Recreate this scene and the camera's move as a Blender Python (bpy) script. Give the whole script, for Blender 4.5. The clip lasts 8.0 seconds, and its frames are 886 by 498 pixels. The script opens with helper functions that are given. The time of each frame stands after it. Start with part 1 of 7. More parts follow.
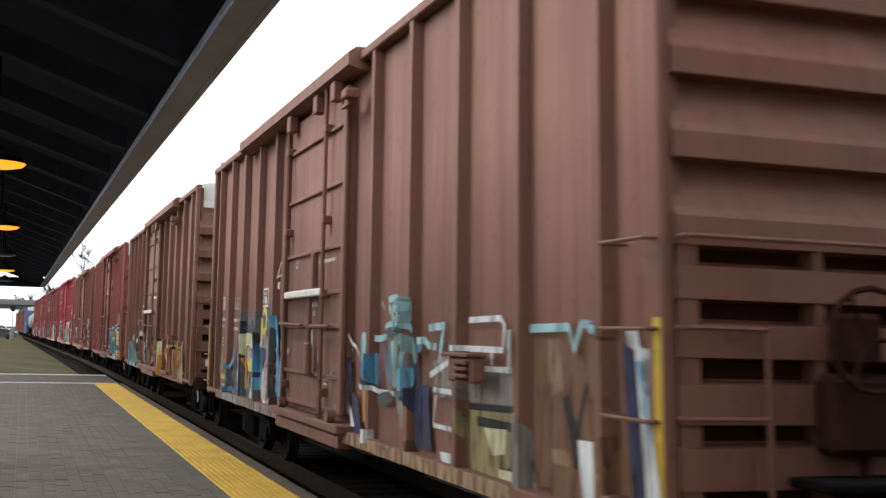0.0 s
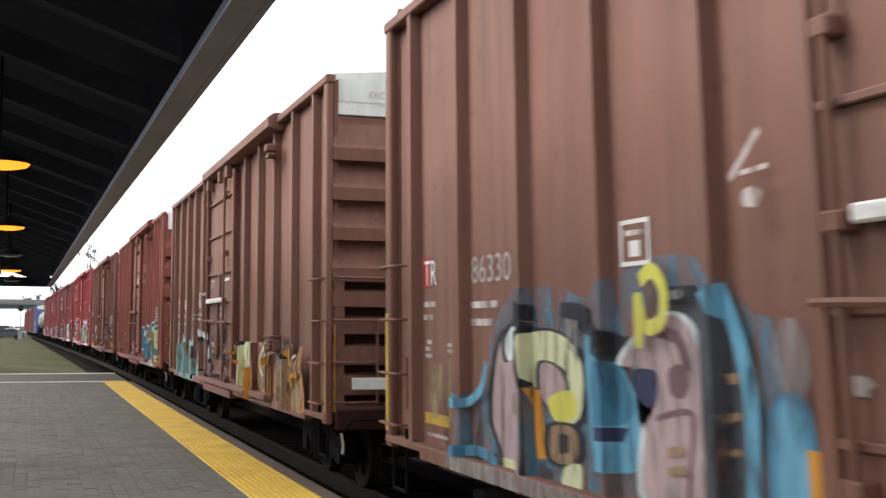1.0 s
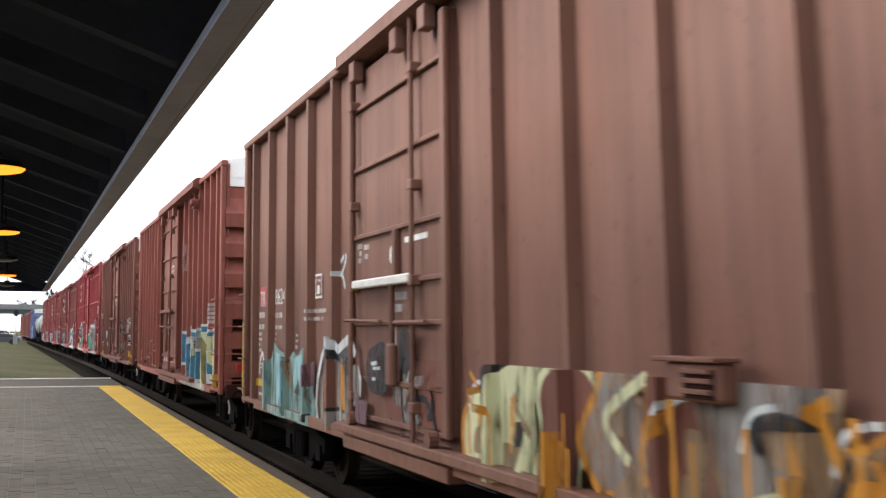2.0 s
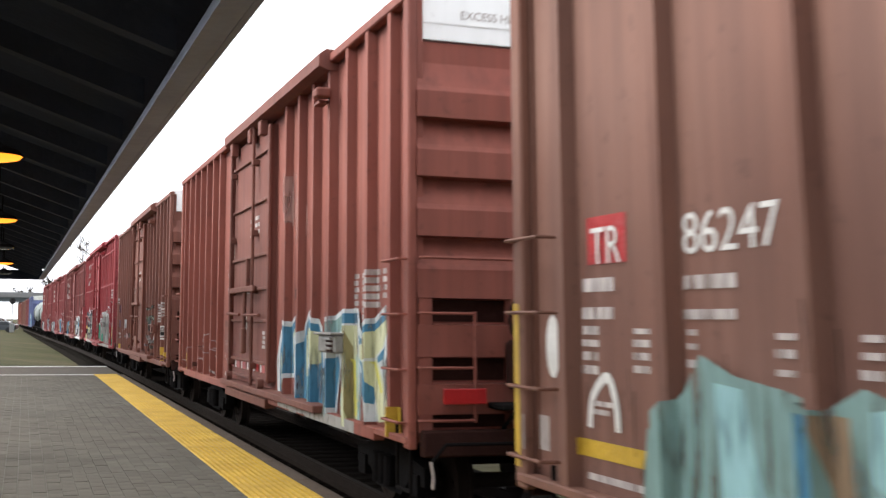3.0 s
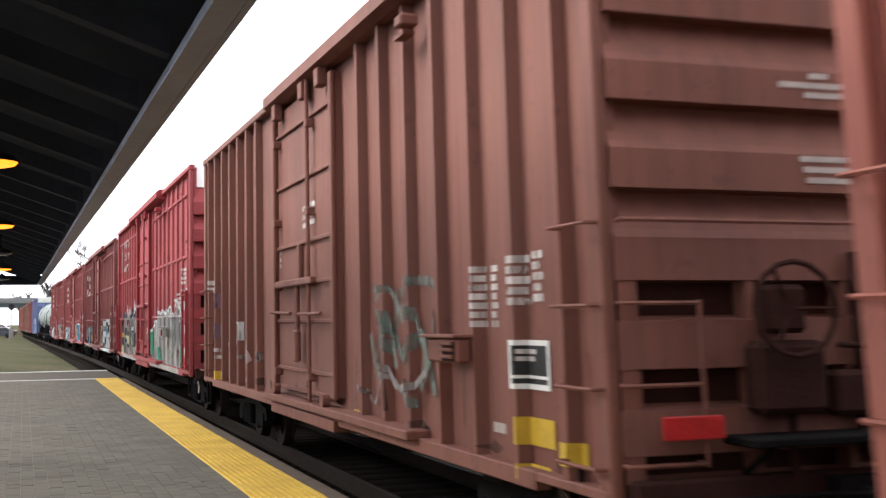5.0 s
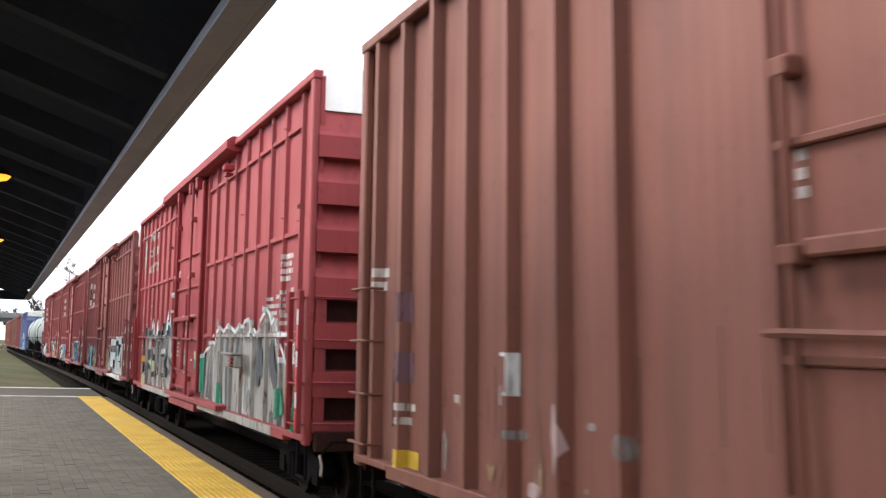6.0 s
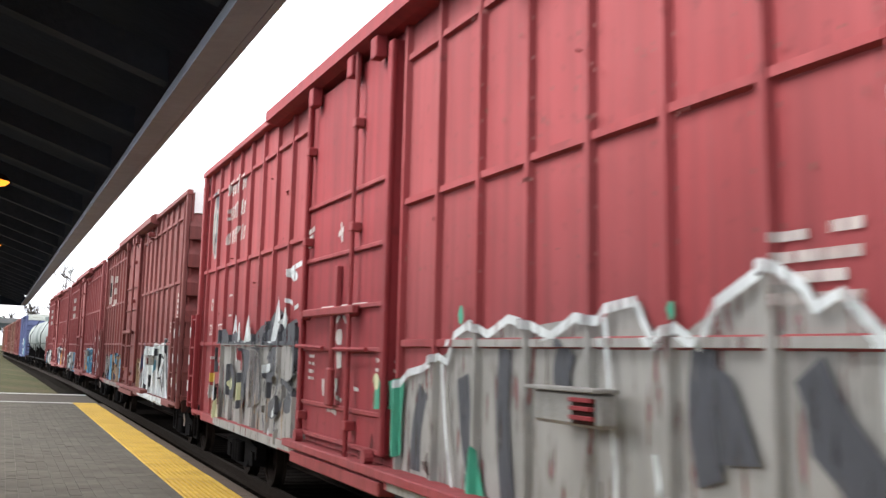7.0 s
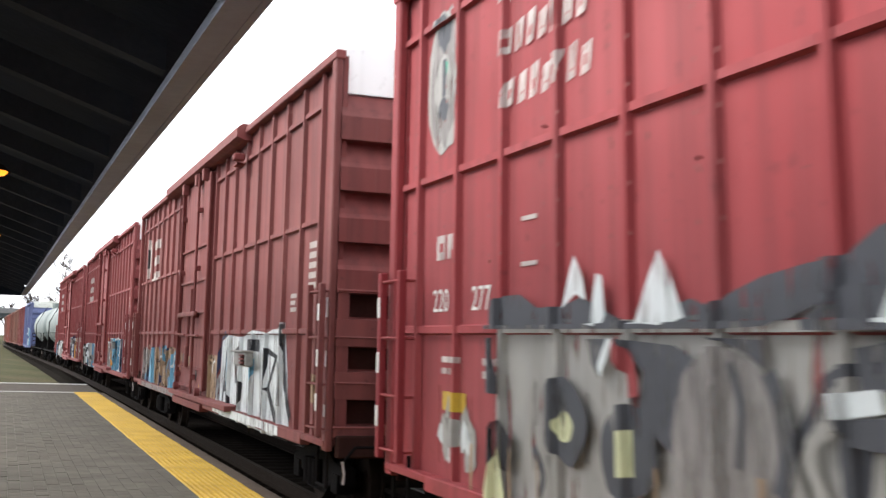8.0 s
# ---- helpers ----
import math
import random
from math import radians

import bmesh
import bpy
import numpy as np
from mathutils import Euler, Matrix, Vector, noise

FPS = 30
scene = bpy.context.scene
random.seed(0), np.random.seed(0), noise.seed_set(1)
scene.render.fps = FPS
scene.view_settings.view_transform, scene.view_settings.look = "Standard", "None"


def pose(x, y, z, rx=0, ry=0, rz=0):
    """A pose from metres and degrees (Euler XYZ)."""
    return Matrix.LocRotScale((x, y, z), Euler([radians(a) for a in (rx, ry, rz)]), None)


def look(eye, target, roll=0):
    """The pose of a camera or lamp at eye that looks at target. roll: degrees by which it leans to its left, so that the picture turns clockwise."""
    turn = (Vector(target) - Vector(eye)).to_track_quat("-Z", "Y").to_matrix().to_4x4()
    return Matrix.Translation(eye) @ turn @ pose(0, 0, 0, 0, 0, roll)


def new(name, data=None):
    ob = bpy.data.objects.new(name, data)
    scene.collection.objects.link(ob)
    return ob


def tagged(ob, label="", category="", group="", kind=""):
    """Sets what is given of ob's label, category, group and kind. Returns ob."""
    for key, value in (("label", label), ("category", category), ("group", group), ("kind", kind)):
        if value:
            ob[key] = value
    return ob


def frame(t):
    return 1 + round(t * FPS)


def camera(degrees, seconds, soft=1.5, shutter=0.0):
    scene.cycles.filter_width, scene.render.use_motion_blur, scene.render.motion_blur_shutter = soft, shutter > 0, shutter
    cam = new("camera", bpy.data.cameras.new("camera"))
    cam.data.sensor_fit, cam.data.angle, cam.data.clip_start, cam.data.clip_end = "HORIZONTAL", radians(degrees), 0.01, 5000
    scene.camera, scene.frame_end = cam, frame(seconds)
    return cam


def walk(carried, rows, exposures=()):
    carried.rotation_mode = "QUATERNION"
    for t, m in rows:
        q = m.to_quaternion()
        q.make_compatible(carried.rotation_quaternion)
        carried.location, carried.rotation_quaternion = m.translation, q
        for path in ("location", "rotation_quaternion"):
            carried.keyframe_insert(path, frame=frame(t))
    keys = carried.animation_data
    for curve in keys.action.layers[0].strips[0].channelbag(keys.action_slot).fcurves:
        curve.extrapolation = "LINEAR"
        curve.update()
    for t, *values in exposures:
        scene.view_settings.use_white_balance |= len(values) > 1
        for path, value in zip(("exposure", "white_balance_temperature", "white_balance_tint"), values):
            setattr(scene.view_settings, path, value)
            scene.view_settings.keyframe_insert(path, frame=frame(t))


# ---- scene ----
# y runs along the track, x across it towards the train, z up from the platform's top.
EYE = 1.72
cam = camera(40.94, 8.0, soft=1.4, shutter=0.7)
# the sensor reads its rows from the top down
scene.cycles.rolling_shutter_type, scene.cycles.rolling_shutter_duration = "TOP", 0.28
PATH = [
    (0.0, pose(0, 0, EYE, 94.24, -1.51, -19.41)),
    (0.5, pose(0, 0, EYE, 94.02, -0.84, -19.44)),
    (1.0, pose(0, 0, EYE, 93.81, -0.33, -19.06)),
    (1.2, pose(0, 0, EYE, 93.77, -0.12, -19.07)),
    (2.3, pose(0, 0, EYE, 94.07, -0.31, -19.36)),
    (2.5, pose(0, 0, EYE, 93.98, -0.45, -19.36)),
    (3.0, pose(0, 0, EYE, 93.56, -0.59, -19.42)),
    (3.5, pose(0, 0, EYE, 93.37, -0.68, -19.70)),
    (4.0, pose(0, 0, EYE, 93.42, -0.06, -19.12)),
    (4.5, pose(0, 0, EYE, 93.46, 0.45, -19.42)),
    (5.0, pose(0, 0, EYE, 93.40, 0.63, -19.45)),
    (5.2, pose(0, 0, EYE, 93.68, 0.36, -19.58)),
    (6.3, pose(0, 0, EYE, 95.32, -2.27, -20.18)),
    (6.5, pose(0, 0, EYE, 95.53, -2.56, -20.22)),
    (7.0, pose(0, 0, EYE, 95.43, -2.27, -20.25)),
    (7.5, pose(0, 0, EYE, 95.19, -2.30, -20.25)),
    (8.0, pose(0, 0, EYE, 94.79, -1.84, -20.24)),
]
walk(cam, PATH, exposures=[(0.0, 1.00), (0.5, 1.12), (1.0, 1.18), (2.5, 1.28), (4.0, 1.42), (6.5, 1.48), (8.0, 1.43)])

# ---- light: an overcast sky ----
SUN_EL, SUN_ROT = 43, 299
world = bpy.data.worlds.new("sky")
scene.world = world
world.use_nodes = True
wn, wl = world.node_tree.nodes, world.node_tree.links
bg = wn["Background"]
sky = wn.new("ShaderNodeTexSky")
sky.sky_type, sky.sun_disc = "NISHITA", False
sky.sun_elevation, sky.sun_rotation = radians(SUN_EL), radians(SUN_ROT)
sky.air_density, sky.dust_density, sky.ozone_density = 1.0, 6.0, 1.0
pale = wn.new("ShaderNodeHueSaturation")
pale.inputs["Saturation"].default_value = 0.12
wl.new(sky.outputs["Color"], pale.inputs["Color"])
cloud = wn.new("ShaderNodeMix")
cloud.data_type = "RGBA"
cloud.inputs[0].default_value = 0.8
cloud.inputs[7].default_value = (8.3, 8.6, 9.2, 1)
wl.new(pale.outputs["Color"], cloud.inputs[6])
wl.new(cloud.outputs[2], bg.inputs["Color"])
bg.inputs["Strength"].default_value = 0.118

lamp = bpy.data.lights.new("sun", "SUN")
lamp.energy, lamp.angle, lamp.color = 2.1, radians(40), (1.0, 0.975, 0.95)
sun = new("sun", lamp)
sun.matrix_world = look((0, 0, 60), (36, -20, 22))

# ---- materials ----


def material(name, base, rough=0.6, metal=0.0):
    """A principled material, its node tree and its shader."""
    m = bpy.data.materials.new(name)
    m.use_nodes = True
    sh = m.node_tree.nodes["Principled BSDF"]
    sh.inputs["Base Color"].default_value = (*base, 1)
    sh.inputs["Roughness"].default_value = rough
    sh.inputs["Metallic"].default_value = metal
    return m, m.node_tree, sh


def coords(nt, scale, shift=True):
    """Object coordinates at a scale, shifted for each object."""
    n, l = nt.nodes, nt.links
    tc = n.new("ShaderNodeTexCoord")
    mp = n.new("ShaderNodeMapping")
    mp.inputs["Scale"].default_value = scale
    l.new(tc.outputs["Object"], mp.inputs["Vector"])
    if shift:
        oi = n.new("ShaderNodeObjectInfo")
        mul = n.new("ShaderNodeMath")
        mul.operation = "MULTIPLY"
        mul.inputs[1].default_value = 37.0
        l.new(oi.outputs["Random"], mul.inputs[0])
        l.new(mul.outputs[0], mp.inputs["Location"])
    return mp.outputs["Vector"]


def noise_node(nt, vec, scale, detail=4, lo=0.35, hi=0.65):
    n, l = nt.nodes, nt.links
    no = n.new("ShaderNodeTexNoise")
    no.inputs["Scale"].default_value, no.inputs["Detail"].default_value = scale, detail
    l.new(vec, no.inputs["Vector"])
    mr = n.new("ShaderNodeMapRange")
    mr.inputs["From Min"].default_value, mr.inputs["From Max"].default_value = lo, hi
    l.new(no.outputs["Fac"], mr.inputs["Value"])
    return mr.outputs["Result"]


def blend(nt, fac, a, b, amount=1.0):
    """Mix of two colours; a may be a socket."""
    n, l = nt.nodes, nt.links
    mx = n.new("ShaderNodeMix")
    mx.data_type = "RGBA"
    ca, cb = [s for s in mx.inputs if s.type == "RGBA"]
    for sock, v in ((ca, a), (cb, b)):
        if isinstance(v, tuple):
            sock.default_value = (*v, 1)
        else:
            l.new(v, sock)
    f = [s for s in mx.inputs if s.type == "VALUE"][0]
    if amount != 1.0:
        mul = n.new("ShaderNodeMath")
        mul.operation = "MULTIPLY"
        mul.inputs[1].default_value = amount
        l.new(fac, mul.inputs[0])
        fac = mul.outputs[0]
    l.new(fac, f)
    return [s for s in mx.outputs if s.type == "RGBA"][0]


def bump(nt, sh, height, strength, distance):
    b = nt.nodes.new("ShaderNodeBump")
    b.inputs["Strength"].default_value, b.inputs["Distance"].default_value = strength, distance
    nt.links.new(height, b.inputs["Height"])
    nt.links.new(b.outputs["Normal"], sh.inputs["Normal"])


def weathered(name, base, dark, pale_c, rough=0.72, metal=0.0, streak=0.42, wear=0.38, wave=0.015):
    """Sheet-metal paint: broad fading, vertical rain streaks, fine chips, panels slightly dented."""
    m, nt, sh = material(name, base, rough, metal)
    sh.inputs["Specular IOR Level"].default_value = 0.25
    broad = noise_node(nt, coords(nt, (1, 1, 1)), 0.55, 3, 0.3, 0.7)
    rain = noise_node(nt, coords(nt, (3, 3, 0.14)), 2.2, 6, 0.42, 0.72)
    wash = noise_node(nt, coords(nt, (5, 5, 0.10)), 3.0, 4, 0.60, 0.78)
    chips = noise_node(nt, coords(nt, (1, 1, 1)), 9.0, 8, 0.62, 0.72)
    soot = noise_node(nt, coords(nt, (1, 1, 0.6)), 0.9, 6, 0.48, 0.8)
    c = blend(nt, broad, base, pale_c, 0.75)
    c = blend(nt, soot, c, dark, 0.4)
    c = blend(nt, rain, c, dark, streak)
    c = blend(nt, wash, c, tuple(0.85 * v + 0.03 for v in pale_c), 0.22)
    c = blend(nt, chips, c, dark, wear)
    nt.links.new(c, sh.inputs["Base Color"])
    dents = noise_node(nt, coords(nt, (1, 1, 0.5)), 1.3, 2, 0, 1)
    bump(nt, sh, dents, 0.5, wave)
    return m


def plain(name, base, rough=0.6, metal=0.0, scale=6.0, dark=0.6, amount=0.6, relief=0.003, gloss=0.3):
    """A surface with mottling at two scales."""
    m, nt, sh = material(name, base, rough, metal)
    sh.inputs["Specular IOR Level"].default_value = gloss
    d = tuple(v * dark for v in base)
    a = noise_node(nt, coords(nt, (1, 1, 1)), scale, 5)
    b = noise_node(nt, coords(nt, (1, 1, 1)), scale * 7, 6)
    c = blend(nt, a, base, d, amount)
    c = blend(nt, b, c, d, amount * 0.6)
    nt.links.new(c, sh.inputs["Base Color"])
    bump(nt, sh, b, 0.6, relief)
    return m


def sprayed(name, base, thin=0.25):
    """Spray paint: uneven, rubbed off in flecks."""
    m, nt, sh = material(name, base, 0.6)
    sh.inputs["Specular IOR Level"].default_value = 0.2
    a = noise_node(nt, coords(nt, (1, 1, 0.6)), 3.0, 5)
    c = blend(nt, a, base, tuple(v * 0.62 + 0.01 for v in base), 0.7)
    nt.links.new(c, sh.inputs["Base Color"])
    fl = noise_node(nt, coords(nt, (4, 4, 0.8)), 3.0, 7, 0.62 - thin * 0.5, 0.7)
    mul = nt.nodes.new("ShaderNodeMath")
    mul.operation, mul.inputs[1].default_value = "MULTIPLY_ADD", -0.75
    mul.inputs[2].default_value = 1.0
    nt.links.new(fl, mul.inputs[0])
    nt.links.new(mul.outputs[0], sh.inputs["Alpha"])
    return m


def glow(name, col, power):
    m, nt, sh = material(name, col, 0.4)
    sh.inputs["Emission Color"].default_value = (*col, 1)
    sh.inputs["Emission Strength"].default_value = power
    return m


BROWN = weathered("brown_paint", (0.172, 0.076, 0.052), (0.066, 0.032, 0.026), (0.200, 0.108, 0.081))
RUST = weathered("red_brown_paint", (0.222, 0.064, 0.046), (0.088, 0.032, 0.026), (0.262, 0.092, 0.068))
UMBER = weathered("dark_brown_paint", (0.158, 0.056, 0.040), (0.058, 0.026, 0.021), (0.180, 0.076, 0.057))
RED = weathered("red_paint", (0.250, 0.034, 0.038), (0.105, 0.022, 0.023), (0.300, 0.066, 0.070))
SILVER = plain("silver_sprayed_steel", (0.30, 0.29, 0.27), 0.6, dark=0.5)
WORN = weathered("worn_brown_door_paint", (0.165, 0.052, 0.038), (0.065, 0.028, 0.023), (0.195, 0.074, 0.055))
DEEP = weathered("deep_red_door_paint", (0.235, 0.024, 0.030), (0.100, 0.018, 0.020), (0.270, 0.040, 0.046))
DULL = weathered("dull_red_paint", (0.170, 0.040, 0.038), (0.070, 0.026, 0.024), (0.215, 0.078, 0.070), streak=0.55)
# red of the distant cars, with aerial haze mixed into the paint colour
HAZED = weathered("faded_red_paint", (0.195, 0.042, 0.042), (0.085, 0.026, 0.026), (0.230, 0.070, 0.068))
BLUE = weathered("blue_paint", (0.090, 0.110, 0.230), (0.050, 0.055, 0.090), (0.140, 0.160, 0.270))
GREY_TANK = weathered("grey_green_paint", (0.125, 0.150, 0.145), (0.080, 0.085, 0.080), (0.220, 0.245, 0.235))
CHALK = weathered("white_end_paint", (0.80, 0.80, 0.79), (0.55, 0.54, 0.52), (0.84, 0.84, 0.83), streak=0.2)
PALE = weathered("pale_end_paint", (0.640, 0.660, 0.600), (0.340, 0.330, 0.280), (0.720, 0.730, 0.680), streak=0.35)
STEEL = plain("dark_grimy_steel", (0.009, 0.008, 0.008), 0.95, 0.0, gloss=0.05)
RAIL = plain("worn_rail_steel", (0.22, 0.20, 0.18), 0.35, 0.9)
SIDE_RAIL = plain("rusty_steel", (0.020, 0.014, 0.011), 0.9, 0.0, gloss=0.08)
GALV = plain("galvanised_steel", (0.30, 0.30, 0.29), 0.5, 0.6)
WHITE = plain("white_lettering", (0.70, 0.68, 0.64), 0.6, dark=0.7)
DIM = plain("faded_lettering", (0.42, 0.36, 0.33), 0.6, dark=0.6)
REDP = plain("red_reflector", (0.42, 0.020, 0.020), 0.35)
YELLOW = plain("yellow_panel", (0.52, 0.33, 0.03), 0.5)
BLACKP = plain("black_panel", (0.018, 0.017, 0.017), 0.5)
S_WHITE = sprayed("white_spray", (0.62, 0.66, 0.66))
S_AQUA = sprayed("aqua_spray", (0.30, 0.52, 0.54))
S_BLUE = sprayed("blue_spray", (0.055, 0.190, 0.300))
S_SKY = sprayed("sky_blue_spray", (0.130, 0.330, 0.460))
S_NAVY = sprayed("navy_spray", (0.030, 0.035, 0.080))
S_BLACK = sprayed("black_spray", (0.016, 0.016, 0.020))
S_YELL = sprayed("pale_yellow_spray", (0.58, 0.59, 0.36))
S_LIME = sprayed("bright_yellow_spray", (0.62, 0.58, 0.10))
S_PINK = sprayed("pink_grey_spray", (0.40, 0.29, 0.29))
S_GREY = sprayed("silver_spray", (0.30, 0.29, 0.27), 0.15)
S_DARK = sprayed("charcoal_spray", (0.065, 0.068, 0.078), 0.15)
S_GREEN = sprayed("green_spray", (0.06, 0.34, 0.22))
S_TEAL = sprayed("teal_spray", (0.20, 0.32, 0.30), 0.30)
S_ORANGE = sprayed("orange_spray", (0.55, 0.24, 0.03))
S_HAZE = sprayed("thin_blue_spray", (0.10, 0.27, 0.38), 0.95)
for n_ in S_HAZE.node_tree.nodes:
    if n_.type == "MATH" and n_.operation == "MULTIPLY_ADD":
        n_.inputs[1].default_value = -1.15
S_TAN = sprayed("tan_spray", (0.30, 0.20, 0.12), 0.4)
S_MIST = sprayed("thin_grey_spray", (0.26, 0.24, 0.23), 0.6)

S_OCHRE = sprayed("dull_ochre_spray", (0.16, 0.085, 0.045), 0.3)
S_OLIVE = sprayed("dull_olive_spray", (0.26, 0.22, 0.10), 0.3)
S_PURP = sprayed("dull_purple_spray", (0.150, 0.078, 0.098), 0.35)
# grime of the brake gear; the same colour paints shade inside recesses
GRIME_SHADE = plain("sooty_grime", (0.040, 0.018, 0.015), 0.95, scale=5, gloss=0.05)
S_DIRT = sprayed("road_dirt", (0.075, 0.038, 0.029), 0.9)
STENCIL = sprayed("worn_white_stencil", (0.56, 0.50, 0.47), 0.5)
REFLEX = plain("red_reflective_tape", (0.55, 0.010, 0.014), 0.3)
S_FADE = sprayed("faded_green_spray", (0.150, 0.185, 0.160), 0.65)
S_FAINT = sprayed("faint_pink_spray", (0.36, 0.20, 0.17), 0.7)
CONCRETE = plain("platform_concrete", (0.24, 0.22, 0.20), 0.85, scale=2.5, relief=0.006)
EDGE = plain("dirty_edge_concrete", (0.085, 0.058, 0.040), 0.9, scale=3.0, relief=0.006)
PAVER = None
TACTILE = plain("yellow_tactile_paint", (0.66, 0.42, 0.055), 0.7, scale=1.6, dark=0.62, amount=0.85)
ROADPAINT = plain("white_line_paint", (0.66, 0.65, 0.62), 0.7, scale=3)
ASPHALT = plain("asphalt", (0.110, 0.096, 0.080), 0.9, scale=4, relief=0.006, gloss=0.1)
# ballast and sleepers: shade beneath the cars is put into the near-black colour
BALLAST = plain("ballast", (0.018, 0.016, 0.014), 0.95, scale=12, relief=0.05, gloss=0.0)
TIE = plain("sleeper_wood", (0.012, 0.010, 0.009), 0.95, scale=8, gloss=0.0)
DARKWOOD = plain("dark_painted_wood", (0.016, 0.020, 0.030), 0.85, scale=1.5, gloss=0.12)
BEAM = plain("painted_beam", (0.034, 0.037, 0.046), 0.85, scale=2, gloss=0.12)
FASCIA = plain("grey_fascia_paint", (0.33, 0.36, 0.44), 0.7, scale=1.2, dark=0.75)
LAMP_GLOW = glow("sodium_lamp", (1.0, 0.30, 0.02), 0.85)
# paint of the two unseen walls added as light blockers
WALLP = plain("station_wall_paint", (0.20, 0.18, 0.16), 0.8, scale=2)
BRIDGE = plain("bridge_concrete", (0.22, 0.22, 0.22), 0.85, scale=0.3)
GIRDER = plain("bridge_girder_paint", (0.10, 0.12, 0.13), 0.7, scale=0.3)
BARK = plain("bark", (0.070, 0.058, 0.050), 0.95, scale=5)
CARPAINT = plain("white_car_paint", (0.60, 0.61, 0.62), 0.3, scale=1, dark=0.9)
CARDARK = plain("dark_car_paint", (0.05, 0.055, 0.065), 0.3, scale=1, dark=0.9)
TYRE = plain("rubber", (0.02, 0.02, 0.02), 0.9)
BRICKW = plain("far_brick", (0.17, 0.13, 0.12), 0.9, scale=0.4)
PANE, _nt, _sh = material("window_glass", (0.03, 0.035, 0.04), 0.08)


def paver_material():
    m, nt, sh = material("grey_paver", (0.2, 0.19, 0.18), 0.9)
    sh.inputs["Specular IOR Level"].default_value = 0.12
    geo = nt.nodes.new("ShaderNodeNewGeometry")
    oi = nt.nodes.new("ShaderNodeObjectInfo")
    add = nt.nodes.new("ShaderNodeMath")
    nt.links.new(geo.outputs["Random Per Island"], add.inputs[0])
    nt.links.new(oi.outputs["Random"], add.inputs[1])
    fr = nt.nodes.new("ShaderNodeMath")
    fr.operation = "FRACT"
    nt.links.new(add.outputs[0], fr.inputs[0])
    c = blend(nt, fr.outputs[0], (0.108, 0.100, 0.082), (0.136, 0.125, 0.103))
    st = noise_node(nt, coords(nt, (1, 1, 1), False), 1.1, 4)
    c = blend(nt, st, c, (0.075, 0.068, 0.056), 0.55)
    nt.links.new(c, sh.inputs["Base Color"])
    bump(nt, sh, noise_node(nt, coords(nt, (1, 1, 1), False), 40, 4), 0.5, 0.003)
    return m


PAVER = paver_material()


def grass_material():
    m, nt, sh = material("verge_grass", (0.08, 0.085, 0.04), 0.95)
    sh.inputs["Specular IOR Level"].default_value = 0.05
    a = noise_node(nt, coords(nt, (1, 1, 1)), 0.16, 5)
    b = noise_node(nt, coords(nt, (1, 1, 1)), 3.0, 6)
    c = blend(nt, a, (0.038, 0.044, 0.016), (0.072, 0.060, 0.034))
    c = blend(nt, b, c, (0.030, 0.028, 0.016), 0.5)
    nt.links.new(c, sh.inputs["Base Color"])
    bump(nt, sh, b, 0.8, 0.05)
    return m


GRASS = grass_material()

# ---- mesh tools ----


def part(name, bm, mat, parent=None, label=""):
    """Links a bmesh as one mesh object under a thing or part."""
    me = bpy.data.meshes.new(name)
    bm.to_mesh(me)
    bm.free()
    for mt in mat if isinstance(mat, (list, tuple)) else [mat]:
        me.materials.append(mt)
    ob = new(name, me)
    ob.parent = parent
    if label:
        tagged(ob, label)
    return ob


def again(ob, parent, x=0, y=0, z=0):
    """One more object on the same mesh."""
    o = new(ob.name.split(".")[0], ob.data)
    o.parent = parent
    o.location = (x, y, z)
    return o


def box(bm, x0, x1, y0, y1, z0, z1, mi=0):
    v = [bm.verts.new((x, y, z)) for x in (x0, x1) for y in (y0, y1) for z in (z0, z1)]
    for q in ((0, 1, 3, 2), (4, 6, 7, 5), (0, 4, 5, 1), (2, 3, 7, 6), (0, 2, 6, 4), (1, 5, 7, 3)):
        bm.faces.new([v[i] for i in q]).material_index = mi


def soft_box(bm, x0, x1, y0, y1, z0, z1, r=0.01):
    b = bmesh.new()
    box(b, x0, x1, y0, y1, z0, z1)
    bmesh.ops.bevel(b, geom=b.edges[:], offset=r, segments=1, affect="EDGES")
    me = bpy.data.meshes.new("tmp")
    b.to_mesh(me)
    b.free()
    bm.from_mesh(me)
    bpy.data.meshes.remove(me)


def rod(bm, a, b, r0, r1=None, n=8, caps=True):
    a, b = Vector(a), Vector(b)
    r1 = r0 if r1 is None else r1
    q = (b - a).to_track_quat("Z", "Y")
    rings = []
    for p, r in ((a, r0), (b, r1)):
        rings.append([bm.verts.new(p + q @ Vector((r * math.cos(k * math.tau / n), r * math.sin(k * math.tau / n), 0))) for k in range(n)])
    for k in range(n):
        bm.faces.new((rings[0][k], rings[0][(k + 1) % n], rings[1][(k + 1) % n], rings[1][k]))
    if caps:
        bm.faces.new(rings[0][::-1])
        bm.faces.new(rings[1])


def pipe(bm, pts, r, n=6):
    for a, b in zip(pts, pts[1:]):
        rod(bm, a, b, r, r, n)


